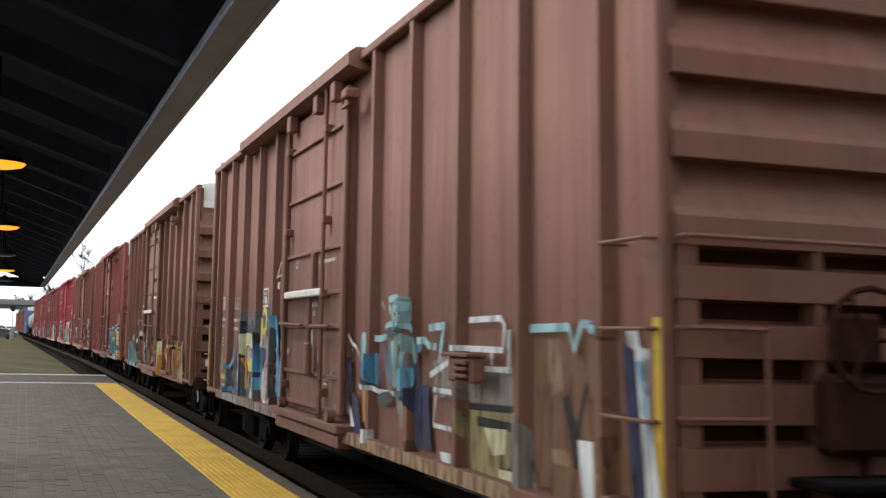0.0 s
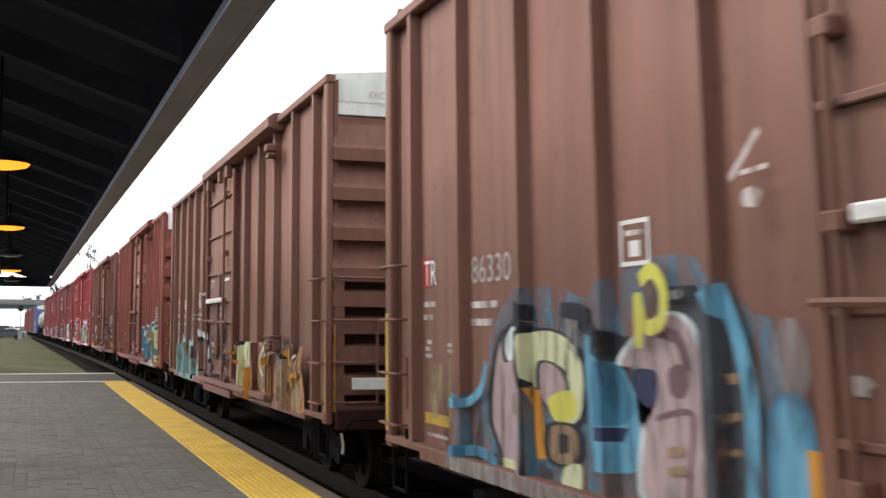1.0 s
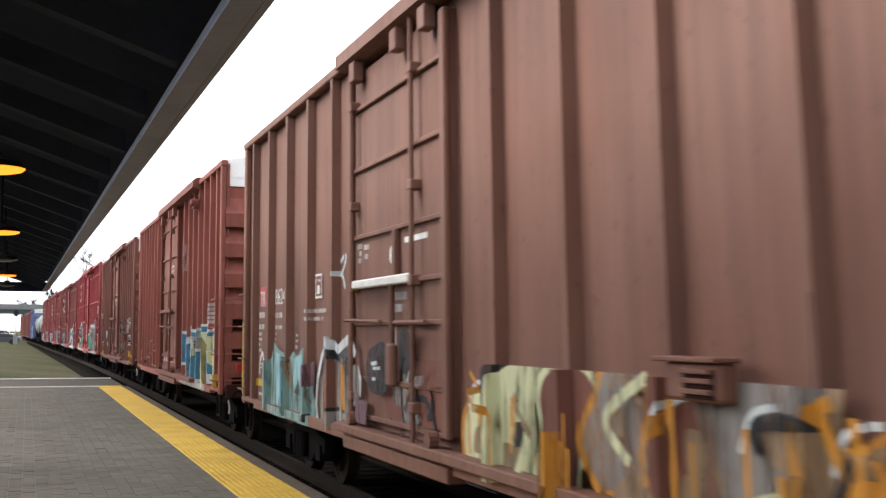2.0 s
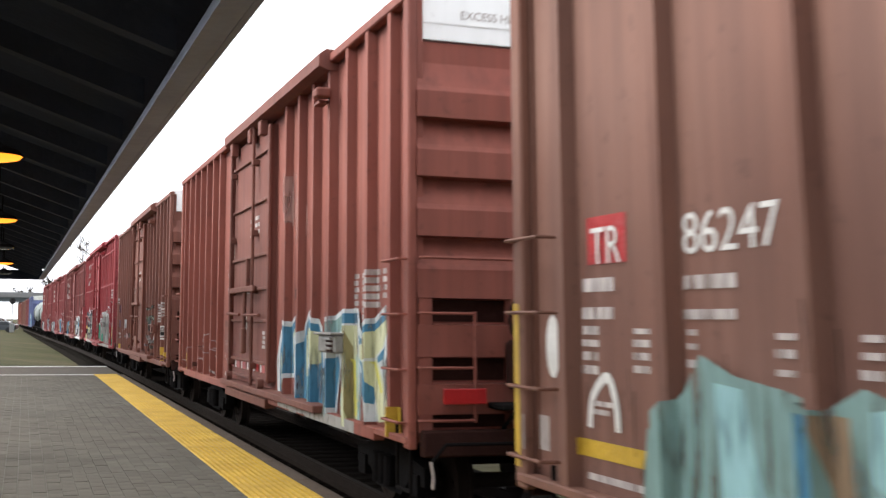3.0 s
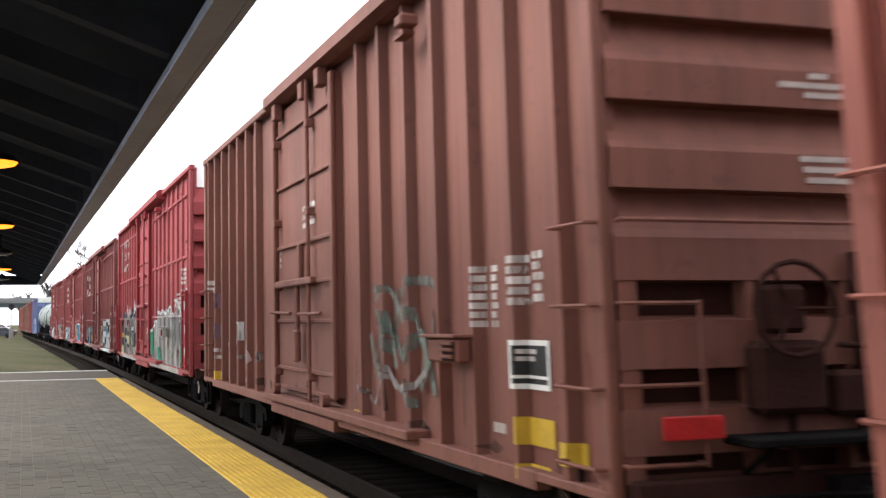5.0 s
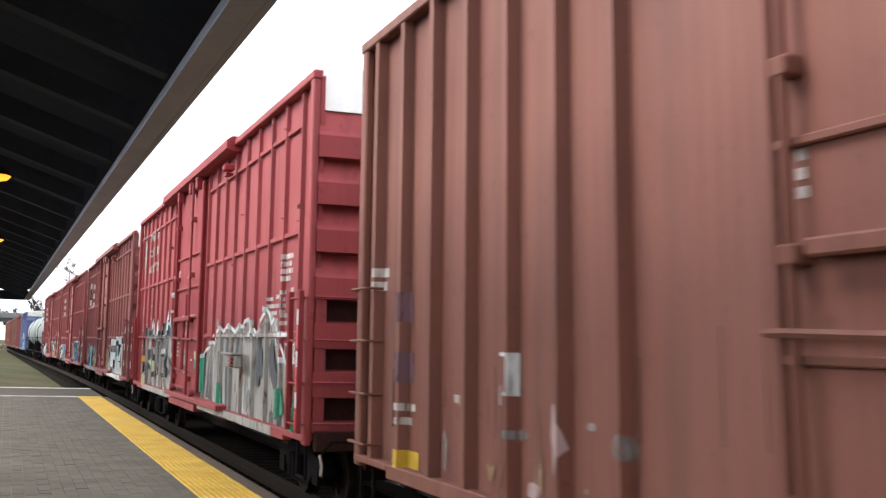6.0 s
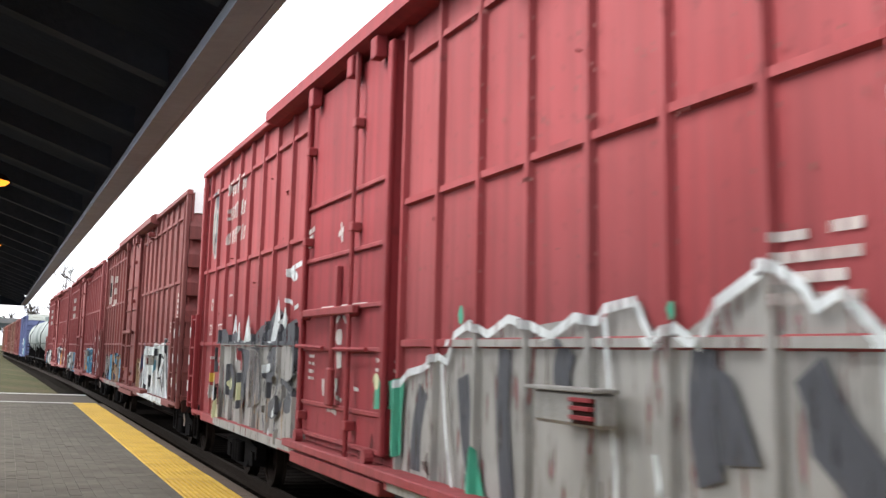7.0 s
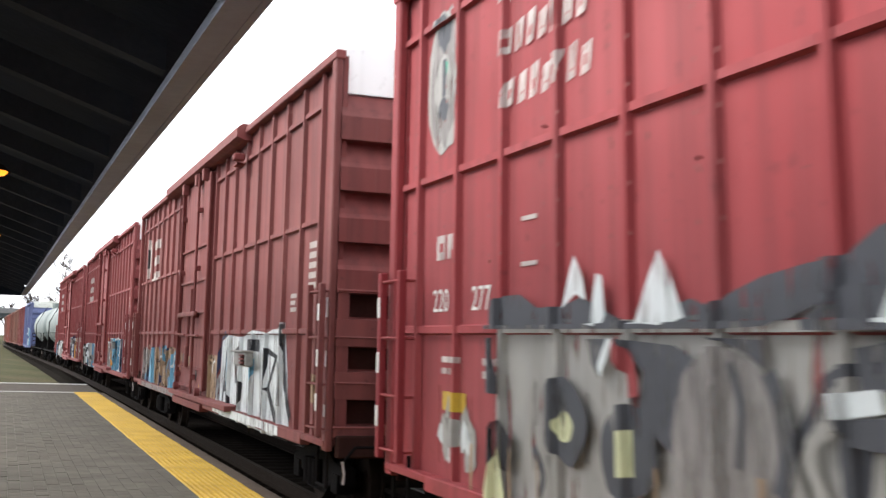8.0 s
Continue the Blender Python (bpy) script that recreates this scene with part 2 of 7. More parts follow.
def prism(bm, pts, axis, a, b, mi=0):
    """Extrudes a 2D outline along an axis: x takes (y, z), y takes (x, z), z takes (x, y)."""
    def at(p, w):
        return {"x": (w, p[0], p[1]), "y": (p[0], w, p[1]), "z": (p[0], p[1], w)}[axis]
    lo = [bm.verts.new(at(p, a)) for p in pts]
    hi = [bm.verts.new(at(p, b)) for p in pts]
    n = len(pts)
    for k in range(n):
        bm.faces.new((lo[k], lo[(k + 1) % n], hi[(k + 1) % n], hi[k])).material_index = mi
    bm.faces.new(lo[::-1]).material_index = mi
    bm.faces.new(hi).material_index = mi


def fix(bm):
    bmesh.ops.recalc_face_normals(bm, faces=bm.faces[:])
    return bm


def empty(name, m=None):
    e = new(name)
    e.empty_display_size = 0.3
    if m is not None:
        e.matrix_basis = m
    return e

# ---- the setting ----
XC, RAILZ = 4.60, -0.20
PLAT_END = 38.6


def straight_sheet(name, x0, x1, y0, y1, z0, z1, mat, label, category):
    bm = bmesh.new()
    box(bm, x0, x1, y0, y1, z0, z1)
    return tagged(part(name, fix(bm), mat), label, category, kind="structure")


def ground():
    bm = bmesh.new()
    xs = [-2500, -300, -60, -12, -3, 2.6, 7.2, 12, 60, 300, 2500]
    ys = [-400, -60, 0, 36, 80, 150, 300, 700, 3000]
    vs = [[bm.verts.new((x, y, -0.62 if 2.5 < x < 7.3 else (-0.30 if y < 40 else -0.16))) for y in ys] for x in xs]
    for i in range(len(xs) - 1):
        for j in range(len(ys) - 1):
            bm.faces.new((vs[i][j], vs[i + 1][j], vs[i + 1][j + 1], vs[i][j + 1]))
    return tagged(part("ground", fix(bm), GRASS), "patchy winter grass and bare earth verge", "ground", kind="structure")


ground()

# platform slab, brick pavers, yellow strip, edge
PX0, PX1, PX2, PX3 = -6.4, 2.12, 2.82, 3.02
platform = straight_sheet("platform", PX0, PX3 - 0.06, -16, PLAT_END, -0.62, -0.009, CONCRETE, "concrete platform with grey pavers and yellow edge", "platform")


def pavers():
    """Courses that run along the track, each shifted by half a paver."""
    w, h, gap = 0.142, 0.284, 0.0022
    rnd = random.Random(4)
    rest = bmesh.new()
    one = bmesh.new()
    prism(one, [(-w / 2 + gap, -h / 2 + gap), (w / 2 - gap, -h / 2 + gap), (w / 2 - gap, h / 2 - gap), (-w / 2 + gap, h / 2 - gap)], "z", -0.05, 0)
    fix(one)
    first = None
    ny = int((PLAT_END - 8.0) / h)
    nx = int((PX1 + 3.2) / w)
    for i in range(nx):
        x = PX1 - (i + .5) * w
        for j in range(ny):
            y = 8.0 + (j + (.5 if i % 2 else .0)) * h
            z = rnd.uniform(-0.005, 0.0)
            if 10.2 < y < 14.0 and i < 22:
                if first is None:
                    first = part("paver", one, PAVER, platform)
                    first.location = (x, y, z)
                else:
                    again(first, platform, x, y, z)
            else:
                a, b, c, d = x - w / 2 + gap, x + w / 2 - gap, y - h / 2 + gap, y + h / 2 - gap
                v = [rest.verts.new(p) for p in ((a, c, z), (b, c, z), (b, d, z), (a, d, z), (a, c, z - .03), (b, c, z - .03), (b, d, z - .03), (a, d, z - .03))]
                for q in ((0, 1, 2, 3), (0, 4, 5, 1), (1, 5, 6, 2), (3, 2, 6, 7), (0, 3, 7, 4)):
                    rest.faces.new([v[k] for k in q])
    tagged(part("paver_field", rest, PAVER, platform), kind="stuff")
    bm = bmesh.new()
    box(bm, PX0, PX1 - nx * w - .004, -16, PLAT_END, -0.055, -0.002)
    box(bm, PX1 - nx * w, PX1, -16, 7.84, -0.055, -0.002)
    part("paving_slab", fix(bm), PAVER, platform)


def tactile():
    panel = None
    length = 0.61
    y = -15.42
    rnd = random.Random(6)
    while y < PLAT_END - 0.2:
        y1 = min(y + length, PLAT_END)
        bm = bmesh.new()
        soft_box(bm, PX1 + .004, PX2 - .004, 0.004, length - .004, -0.05, 0.004, 0.004)
        if panel is None:
            panel = part("tactile_panel", fix(bm), TACTILE, platform)
            panel.location = (0, y, rnd.uniform(-.003, .003))
        else:
            bm.free()
            again(panel, platform, rnd.uniform(-.004, .004), y, rnd.uniform(-.003, .003))
        y += length
    dots = bmesh.new()
    n = 10
    step = (PX2 - PX1) / n
    y = 8.0
    while y < PLAT_END - .1:
        for i in range(n):
            x = PX1 + (i + .5) * step
            lo = [dots.verts.new((x + .018 * math.cos(k * math.tau / 6), y + .018 * math.sin(k * math.tau / 6), 0.0)) for k in range(6)]
            hi = [dots.verts.new((x + .011 * math.cos(k * math.tau / 6), y + .011 * math.sin(k * math.tau / 6), 0.010)) for k in range(6)]
            for k in range(6):
                dots.faces.new((lo[k], lo[(k + 1) % 6], hi[(k + 1) % 6], hi[k]))
            dots.faces.new(hi)
        y += 0.061
    tagged(part("tactile_domes", dots, TACTILE, platform), kind="stuff")


tactile()
bm = bmesh.new()
y = -16.0
while y < PLAT_END - 0.1:
    soft_box(bm, PX2 + .004, PX3, y + .004, min(y + 1.8, PLAT_END) - .004, -0.60, 0.0, 0.012)
    y += 1.8
part("edge_coping", fix(bm), EDGE, platform, "dirty brown concrete edge stones")
bm = bmesh.new()
box(bm, PX0, PX1, PLAT_END + .02, PLAT_END + .30, -0.62, -0.004)
part("end_line", fix(bm), ROADPAINT, platform, "white painted line at the platform's end")

straight_sheet("crossing", -40, 2.95, PLAT_END + .32, 45.6, -0.62, -0.03, ASPHALT, "worn asphalt crossing at the platform's end", "crossing")
straight_sheet("crossing_line", -40, 2.95, 45.6, 46.1, -0.5, -0.02, ROADPAINT, "faded white line across the path", "road marking")

# ---- the track, straight and then bending away ----
BEND_Y, BEND_END, BEND_R = 35.0, 90.0, 2600.0


def on_track(y):
    """Centre x and heading of the track at y: straight, a gentle bend, straight again."""
    if y < BEND_Y:
        return XC, 0.0
    a = (min(y, BEND_END) - BEND_Y) / BEND_R
    return XC - BEND_R * (1 - math.cos(a)) - max(0.0, y - BEND_END) * math.tan(a), a


def swept(name, outline, y0, y1, mat, label, category, step=10.0):
    """Sweeps an (offset, z) outline along the track."""
    bm = bmesh.new()
    ys = [y0 + (y1 - y0) * k / max(1, int((y1 - y0) / step)) for k in range(int((y1 - y0) / step) + 1)]
    rings = []
    for y in ys:
        cx, a = on_track(y)
        rings.append([bm.verts.new((cx + o * math.cos(a), y + o * math.sin(a), z)) for o, z in outline])
    n = len(outline)
    for r, q in zip(rings, rings[1:]):
        for k in range(n):
            bm.faces.new((r[k], r[(k + 1) % n], q[(k + 1) % n], q[k]))
    bm.faces.new(rings[0][::-1])
    bm.faces.new(rings[-1])
    return tagged(part(name, fix(bm), mat), label, category, kind="structure")


swept("track_bed", [(-1.75, -0.62), (-1.55, -0.40), (1.65, -0.40), (2.3, -0.62), (2.3, -0.8), (-1.75, -0.8)], -40, 520, BALLAST, "near-black stone ballast with under-car shade in its colour", "track bed")
for side_x in (-0.755, 0.755):
    o = side_x
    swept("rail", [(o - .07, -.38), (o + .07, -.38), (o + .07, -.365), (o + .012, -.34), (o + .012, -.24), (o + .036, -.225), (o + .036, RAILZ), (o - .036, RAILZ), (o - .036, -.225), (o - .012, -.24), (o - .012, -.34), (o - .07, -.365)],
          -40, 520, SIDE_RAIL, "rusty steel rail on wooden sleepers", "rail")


def sleepers():
    bm = bmesh.new()
    soft_box(bm, -1.3, 1.3, -0.11, 0.11, -0.56, -0.385, 0.012)
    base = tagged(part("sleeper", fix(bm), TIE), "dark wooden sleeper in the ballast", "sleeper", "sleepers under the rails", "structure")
    base.location = (XC, 2.0, 0)
    rnd = random.Random(3)
    for k in range(1, 150):
        o = again(base, None, XC + rnd.uniform(-.03, .03), 2.0 + k * 0.56, 0)
        tagged(o, "dark wooden sleeper in the ballast", "sleeper", "sleepers under the rails", "structure")


sleepers()

# ---- the platform canopy, turned a little from the track ----
CAN_Z, CAN_X, CAN_END = 3.60, 1.33, 60.0
canopy = empty("platform_canopy", pose(CAN_X, 0, CAN_Z, 0, 0, 0.45))
tagged(canopy, "dark timber platform canopy with grey fascia", "canopy", kind="structure")


def build_canopy():
    # local x: 0 at the outer edge, negative inwards; the roof rises inwards
    # behind the camera the roof runs on unseen, added to block sky light
    y0, y1 = -32.8, CAN_END
    bm = bmesh.new()
    prism(bm, [(0.0, 0.0), (0.0, 0.42), (-0.05, 0.42), (-0.05, 0.0)], "y", y0, y1)
    part("fascia", fix(bm), FASCIA, canopy, "grey painted fascia board")
    bm = bmesh.new()
    prism(bm, [(-0.054, 0.0), (-0.054, 0.03), (-0.24, 0.03), (-0.24, 0.0)], "y", y0, y1)
    part("soffit_board", fix(bm), FASCIA, canopy)
    bm = bmesh.new()
    slope = 0.36
    prism(bm, [(0.10, 0.44), (-4.7, 0.44 + 4.7 * slope), (-4.7, 0.52 + 4.7 * slope), (0.10, 0.50)], "y", y0, y1)
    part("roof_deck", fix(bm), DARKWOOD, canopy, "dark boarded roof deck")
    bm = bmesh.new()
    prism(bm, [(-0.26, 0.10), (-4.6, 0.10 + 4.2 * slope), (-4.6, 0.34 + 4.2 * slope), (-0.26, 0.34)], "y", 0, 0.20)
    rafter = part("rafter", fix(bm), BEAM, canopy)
    rafter.location = (0, y0 + 0.24, 0)
    k = 1
    while y0 + 0.24 + k * 2.30 < y1:
        again(rafter, canopy, 0, y0 + 0.24 + k * 2.30, 0)
        k += 1
    for x in (-2.4,):
        bm = bmesh.new()
        zt = 0.10 + (-x - 0.36) * slope
        box(bm, x - 0.09, x + 0.09, y0, y1, zt - 0.28, zt - 0.004)
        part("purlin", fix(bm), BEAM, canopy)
    bm = bmesh.new()
    box(bm, -4.7, 0.0, y1 + 0.002, y1 + 0.06, -0.02, 0.43)
    part("end_fascia", fix(bm), DARKWOOD, canopy)
    # posts against the back wall
    bm = bmesh.new()
    soft_box(bm, -2.5, -2.3, -0.1, 0.1, -CAN_Z - 0.03, 0.56, 0.02)
    post = part("post", fix(bm), BEAM, canopy)
    post.location = (0, 1.0, 0)
    for k in range(1, 8):
        again(post, canopy, 0, 1.0 + 7.55 * k, 0)


build_canopy()


# unseen low wall, added to block low sky light from the left
straight_sheet("wall_west", -3.75, -3.50, -16, 18, -0.05, 2.3, WALLP, "unseen low wall added to block light from the west", "wall")


# unseen wall behind the camera, added to darken faces turned its way
straight_sheet("wall_south", -3.50, 1.2, -14.3, -14.0, -0.05, 3.4, WALLP, "unseen wall added to block light from behind", "wall")


def canopy_lamp(x, y, lit):
    e = empty("canopy_lamp", pose(x, y, 3.22))
    bm = bmesh.new()
    n = 20
    rings = []
    for r, z in ((0.05, 0.16), (0.09, 0.12), (0.24, 0.06), (0.30, 0.0), (0.285, 0.0), (0.08, 0.09)):
        rings.append([bm.verts.new((r * math.cos(k * math.tau / n), r * math.sin(k * math.tau / n), z)) for k in range(n)])
    for a, b in zip(rings, rings[1:]):
        for k in range(n):
            bm.faces.new((a[k], a[(k + 1) % n], b[(k + 1) % n], b[k]))
    part("shade", fix(bm), STEEL, e)
    bm = bmesh.new()
    rings = []
    for r, z in ((0.275, 0.003), (0.25, -0.022), (0.17, -0.04), (0.05, -0.05)):
        rings.append([bm.verts.new((r * math.cos(k * math.tau / n), r * math.sin(k * math.tau / n), z)) for k in range(n)])
    for a, b in zip(rings, rings[1:]):
        for k in range(n):
            bm.faces.new((a[k], a[(k + 1) % n], b[(k + 1) % n], b[k]))
    bm.faces.new(rings[-1])
    for f in bm.faces:
        f.smooth = True
    part("bowl", fix(bm), LAMP_GLOW if lit else PANE, e, "glowing orange glass bowl" if lit else "unlit glass bowl")
    bm = bmesh.new()
    rod(bm, (0, 0, 0.15), (0, 0, 1.25), 0.015)
    part("stem", bm, STEEL, e)
    tagged(e, "pendant lamp with a glowing orange bowl under the canopy" if lit else "unlit pendant lamp under the canopy", "lamp", "lamps under the canopy")


for k in range(5):
    ly = 11.7 + 7.55 * k
    canopy_lamp(-0.33 - 0.0115 * (ly - 11.7), ly, k not in (2, 4))

# ---- rolling stock ----
G = 0.20          # platform top over the rail
OUT, SKIN = -1.55, -1.455
WHEELS = []
CARS = []


def clip(poly, axis, lo, hi):
    """Cuts a 2D outline to lo..hi along an axis."""
    for bound, sign in ((lo, 1), (hi, -1)):
        out = []
        for a, b in zip(poly, poly[1:] + poly[:1]):
            da, db = (a[axis] - bound) * sign, (b[axis] - bound) * sign
            if da >= 0:
                out.append(a)
            if (da >= 0) != (db >= 0):
                f = da / (da - db)
                out.append((a[0] + f * (b[0] - a[0]), a[1] + f * (b[1] - a[1])))
        poly = out
        if len(poly) < 3:
            return []
    return poly


def profile(car):
    """Stretches of the side: (u0, u1, x at u0, x at u1)."""
    L = car["L"]
    d0, d1 = car["door"]
    cuts = [(0.06, 0.23, OUT, OUT), (L - 0.23, L - .06, OUT, OUT), (d0, d1, OUT + .02, OUT + .02)]
    for c in car["posts"]:
        w, po = car["pw"], car["po"]
        cuts += [(c - w - .02, c - w, SKIN, po), (c - w, c + w, po, po), (c + w, c + w + .02, po, SKIN)]
    cuts.sort()
    full, u = [], 0.0
    for s in cuts:
        if s[0] - u > 1e-4:
            full.append((u, s[0], SKIN, SKIN))
        full.append(s)
        u = s[1]
    return full


def stencil(car, name, shapes, t=None):
    """Each painted panel or line of lettering as a part of its own."""
    k = 0
    while k < len(shapes):
        group = [shapes[k]]
        # a shape lying on top of the one before belongs to it
        while k + 1 < len(shapes) and inside(shapes[k + 1][0], group[0][0]):
            k += 1
            group.append(shapes[k])
        if t is not None:
            um = sum(p[0] for p in group[0][0]) / len(group[0][0])
            du = set_back(car, um, t)
            group = [([(p[0] + du, p[1]) for p in pts], m) for pts, m in group]
        lay(car, name, group, "", 0.004 + 0.0003 * (k % 40))
        k += 1


def set_back(car, u, t):
    """Shift along the side of what lies on the panels, behind the posts' faces."""
    return 0.031 * (u + car["front"] - 10.466 * t - 0.025 * t * t)


def inside(p, q):
    return all(min(v[c] for v in q) - 1e-6 <= min(v[c] for v in p) and max(v[c] for v in p) <= max(v[c] for v in q) + 1e-6 for c in (0, 1))


def lay(car, name, shapes, label="", smooth_offset=0.004):
    """Paint that follows posts and panels of the near side. shapes: outlines in (u, z) with a material."""
    prof = profile(car)
    mats, bm = [], bmesh.new()
    for k, (pts, mat) in enumerate(shapes):
        if mat not in mats:
            mats.append(mat)
        off = smooth_offset + 0.0004 * k
        umin, umax = min(p[0] for p in pts), max(p[0] for p in pts)
        for u0, u1, xa, xb in prof:
            if u1 <= umin or u0 >= umax:
                continue
            pieces = [(clip(list(pts), 0, u0, u1), 0)]
            if xa == SKIN and xb == SKIN and car["bands"]:
                cut, z = [], -9.0
                for bz in car["bands"]:
                    cut.append((clip(pieces[0][0], 1, z, bz - .025), 0))
                    cut.append((clip(pieces[0][0], 1, bz - .025, bz + .025), car["po"] + .01 - SKIN))
                    z = bz + .025
                cut.append((clip(pieces[0][0], 1, z, 99), 0))
                pieces = cut
            for q, add in pieces:
                if len(q) < 3:
                    continue
                vs = [bm.verts.new((xa + (xb - xa) * (p[0] - u0) / (u1 - u0) + add - off, p[0], p[1])) for p in q]
                try:
                    f = bm.faces.new(vs)
                    f.material_index = mats.index(mat)
                except ValueError:
                    pass
    bmesh.ops.triangulate(bm, faces=[f for f in bm.faces if len(f.verts) > 4])
    bmesh.ops.recalc_face_normals(bm, faces=bm.faces[:])
    return cpart(car, name, bm, mats, label)


def sill_paint(car, u0, u1, mat):
    """Spray paint that runs down over the side sill."""
    rnd = random.Random(int(u0 * 10))
    bm = bmesh.new()
    u = u0
    while u < u1:
        w = rnd.uniform(.25, .9)
        v = min(u + w, u1)
        z = .645 + rnd.choice((0, 0, 0, .015))
        q = [bm.verts.new(p) for p in ((OUT - .0165, u, z), (OUT - .0165, v, z), (OUT - .0165, v, .758), (OUT - .0165, u, .758))]
        bm.faces.new(q)
        u = v
    cpart(car, "sill_paint", bm, mat)


def cpart(car, name, bm, mat, label="", parent=None):
    o = part(name, bm, mat, parent or car["root"], label)
    if parent is None:
        o.location = (0, -car["L"] / 2, G)
    return o


def curve(pts, n=6):
    """A smooth line through points."""
    out = []
    for i in range(len(pts) - 1):
        p0, p1, p2, p3 = pts[max(i - 1, 0)], pts[i], pts[i + 1], pts[min(i + 2, len(pts) - 1)]
        for k in range(n):
            t = k / n
            out.append(tuple(0.5 * (2 * p1[c] + (p2[c] - p0[c]) * t + (2 * p0[c] - 5 * p1[c] + 4 * p2[c] - p3[c]) * t * t + (3 * p1[c] - p0[c] - 3 * p2[c] + p3[c]) * t ** 3) for c in (0, 1)))
    return out + [pts[-1]]


def stroke(pts, w, mat, round_=True):
    """A brush line as quads."""
    line = curve(pts) if round_ else list(pts)
    ed = []
    for i, p in enumerate(line):
        a, b = line[max(i - 1, 0)], line[min(i + 1, len(line) - 1)]
        dx, dz = b[0] - a[0], b[1] - a[1]
        m = math.hypot(dx, dz) or 1
        ed.append(((p[0] - dz / m * w / 2, p[1] + dx / m * w / 2), (p[0] + dz / m * w / 2, p[1] - dx / m * w / 2)))
    return [([a[0], b[0], b[1], a[1]], mat) for a, b in zip(ed, ed[1:])]


def blob(u, z, ru, rz, mat, n=18, rough=0.12, seed=1):
    rnd = random.Random(seed)
    return [([(u + ru * math.cos(k * math.tau / n) * (1 + rnd.uniform(-rough, rough)), z + rz * math.sin(k * math.tau / n) * (1 + rnd.uniform(-rough, rough))) for k in range(n)], mat)]


def rect(u0, u1, z0, z1, mat):
    return [([(u0, z0), (u1, z0), (u1, z1), (u0, z1)], mat)]


def words(text, size, mat, parent, place, label=""):
    """Lettering as a flat mesh at a pose; x runs along the line, y up."""
    cu = bpy.data.curves.new("letters", "FONT")
    cu.body, cu.size = text, size
    ob = new("letters", cu)
    me = bpy.data.meshes.new_from_object(ob)
    bpy.data.objects.remove(ob)
    bpy.data.curves.remove(cu)
    me.materials.append(mat)
    o = new("lettering", me)
    o.parent = parent
    o.matrix_basis = place
    if label:
        tagged(o, label)
    return o


def side_words(car, text, u, z, size, mat=None, wide=1.0, x=SKIN - 0.006, t=None):
    if t is not None:
        u += set_back(car, u, t)
    m = Matrix(((0, 0, -1, x), (-1, 0, 0, u - car["L"] / 2), (0, 1, 0, z + G), (0, 0, 0, 1))) @ Matrix.Diagonal((wide, 1, 1, 1))
    return words(text, size, mat or WHITE, car["root"], m)


def bars(car, u, z, w, h, n, mat=None, gap=0.6):
    """Unreadable lines of lettering: n short bars going down from z."""
    out = []
    for k in range(n):
        out += rect(u - w * (1 - 0.18 * (k % 2)), u, z - k * h * (1 + gap) - h, z - k * h * (1 + gap), mat or STENCIL)
    return out


def wheelset():
    bm = bmesh.new()
    for s in (-1, 1):
        n = 24
        rings = []
        for r, x in ((0.08, .66), (0.34, .67), (0.38, .66), (0.45, .665), (0.45, .70), (0.42, .705), (0.415, .81), (0.36, .815), (0.34, .79), (0.12, .80), (0.11, .84), (0.0, .84)):
            rings.append([bm.verts.new((s * x, max(r, .001) * math.cos(k * math.tau / n), max(r, .001) * math.sin(k * math.tau / n))) for k in range(n)])
        for a, b in zip(rings, rings[1:]):
            for k in range(n):
                bm.faces.new((a[k], a[(k + 1) % n], b[(k + 1) % n], b[k]))
    rod(bm, (-.9, 0, 0), (.9, 0, 0), 0.075, n=12)
    # a chalk mark and holes let the turn be seen
    for s in (-1, 1):
        for k in range(3):
            a = k * math.tau / 3
            box(bm, s * .80 - .012, s * .80 + .012, .22 * math.cos(a) - .03, .22 * math.cos(a) + .03, .22 * math.sin(a) - .03, .22 * math.sin(a) + .03)
    return fix(bm)


def side_frame():
    bm = bmesh.new()
    pts = [(-1.15, .40), (-1.15, .58), (-.78, .62), (-.45, .74), (.45, .74), (.78, .62), (1.15, .58), (1.15, .40), (.66, .40), (.42, .24), (-.42, .24), (-.66, .40)]
    for x in (-1.08, .94):
        prism(bm, pts, "x", x, x + .14)
        for y in (-.89, .89):
            box(bm, x - .03, x + .17, y - .13, y + .13, .30, .50)
        for y in (-.2, 0, .2):
            rod(bm, (x - .04, y, .30), (x - .04, y, .60), .07, n=10)
    box(bm, -.95, .95, -.22, .22, .50, .72)
    return fix(bm)


SHARED = {}


def shared(key, maker, name, mat, parent):
    if key not in SHARED:
        SHARED[key] = part(name, maker(), mat, parent)
        return SHARED[key]
    o = new(name, SHARED[key].data)
    o.parent = parent
    return o


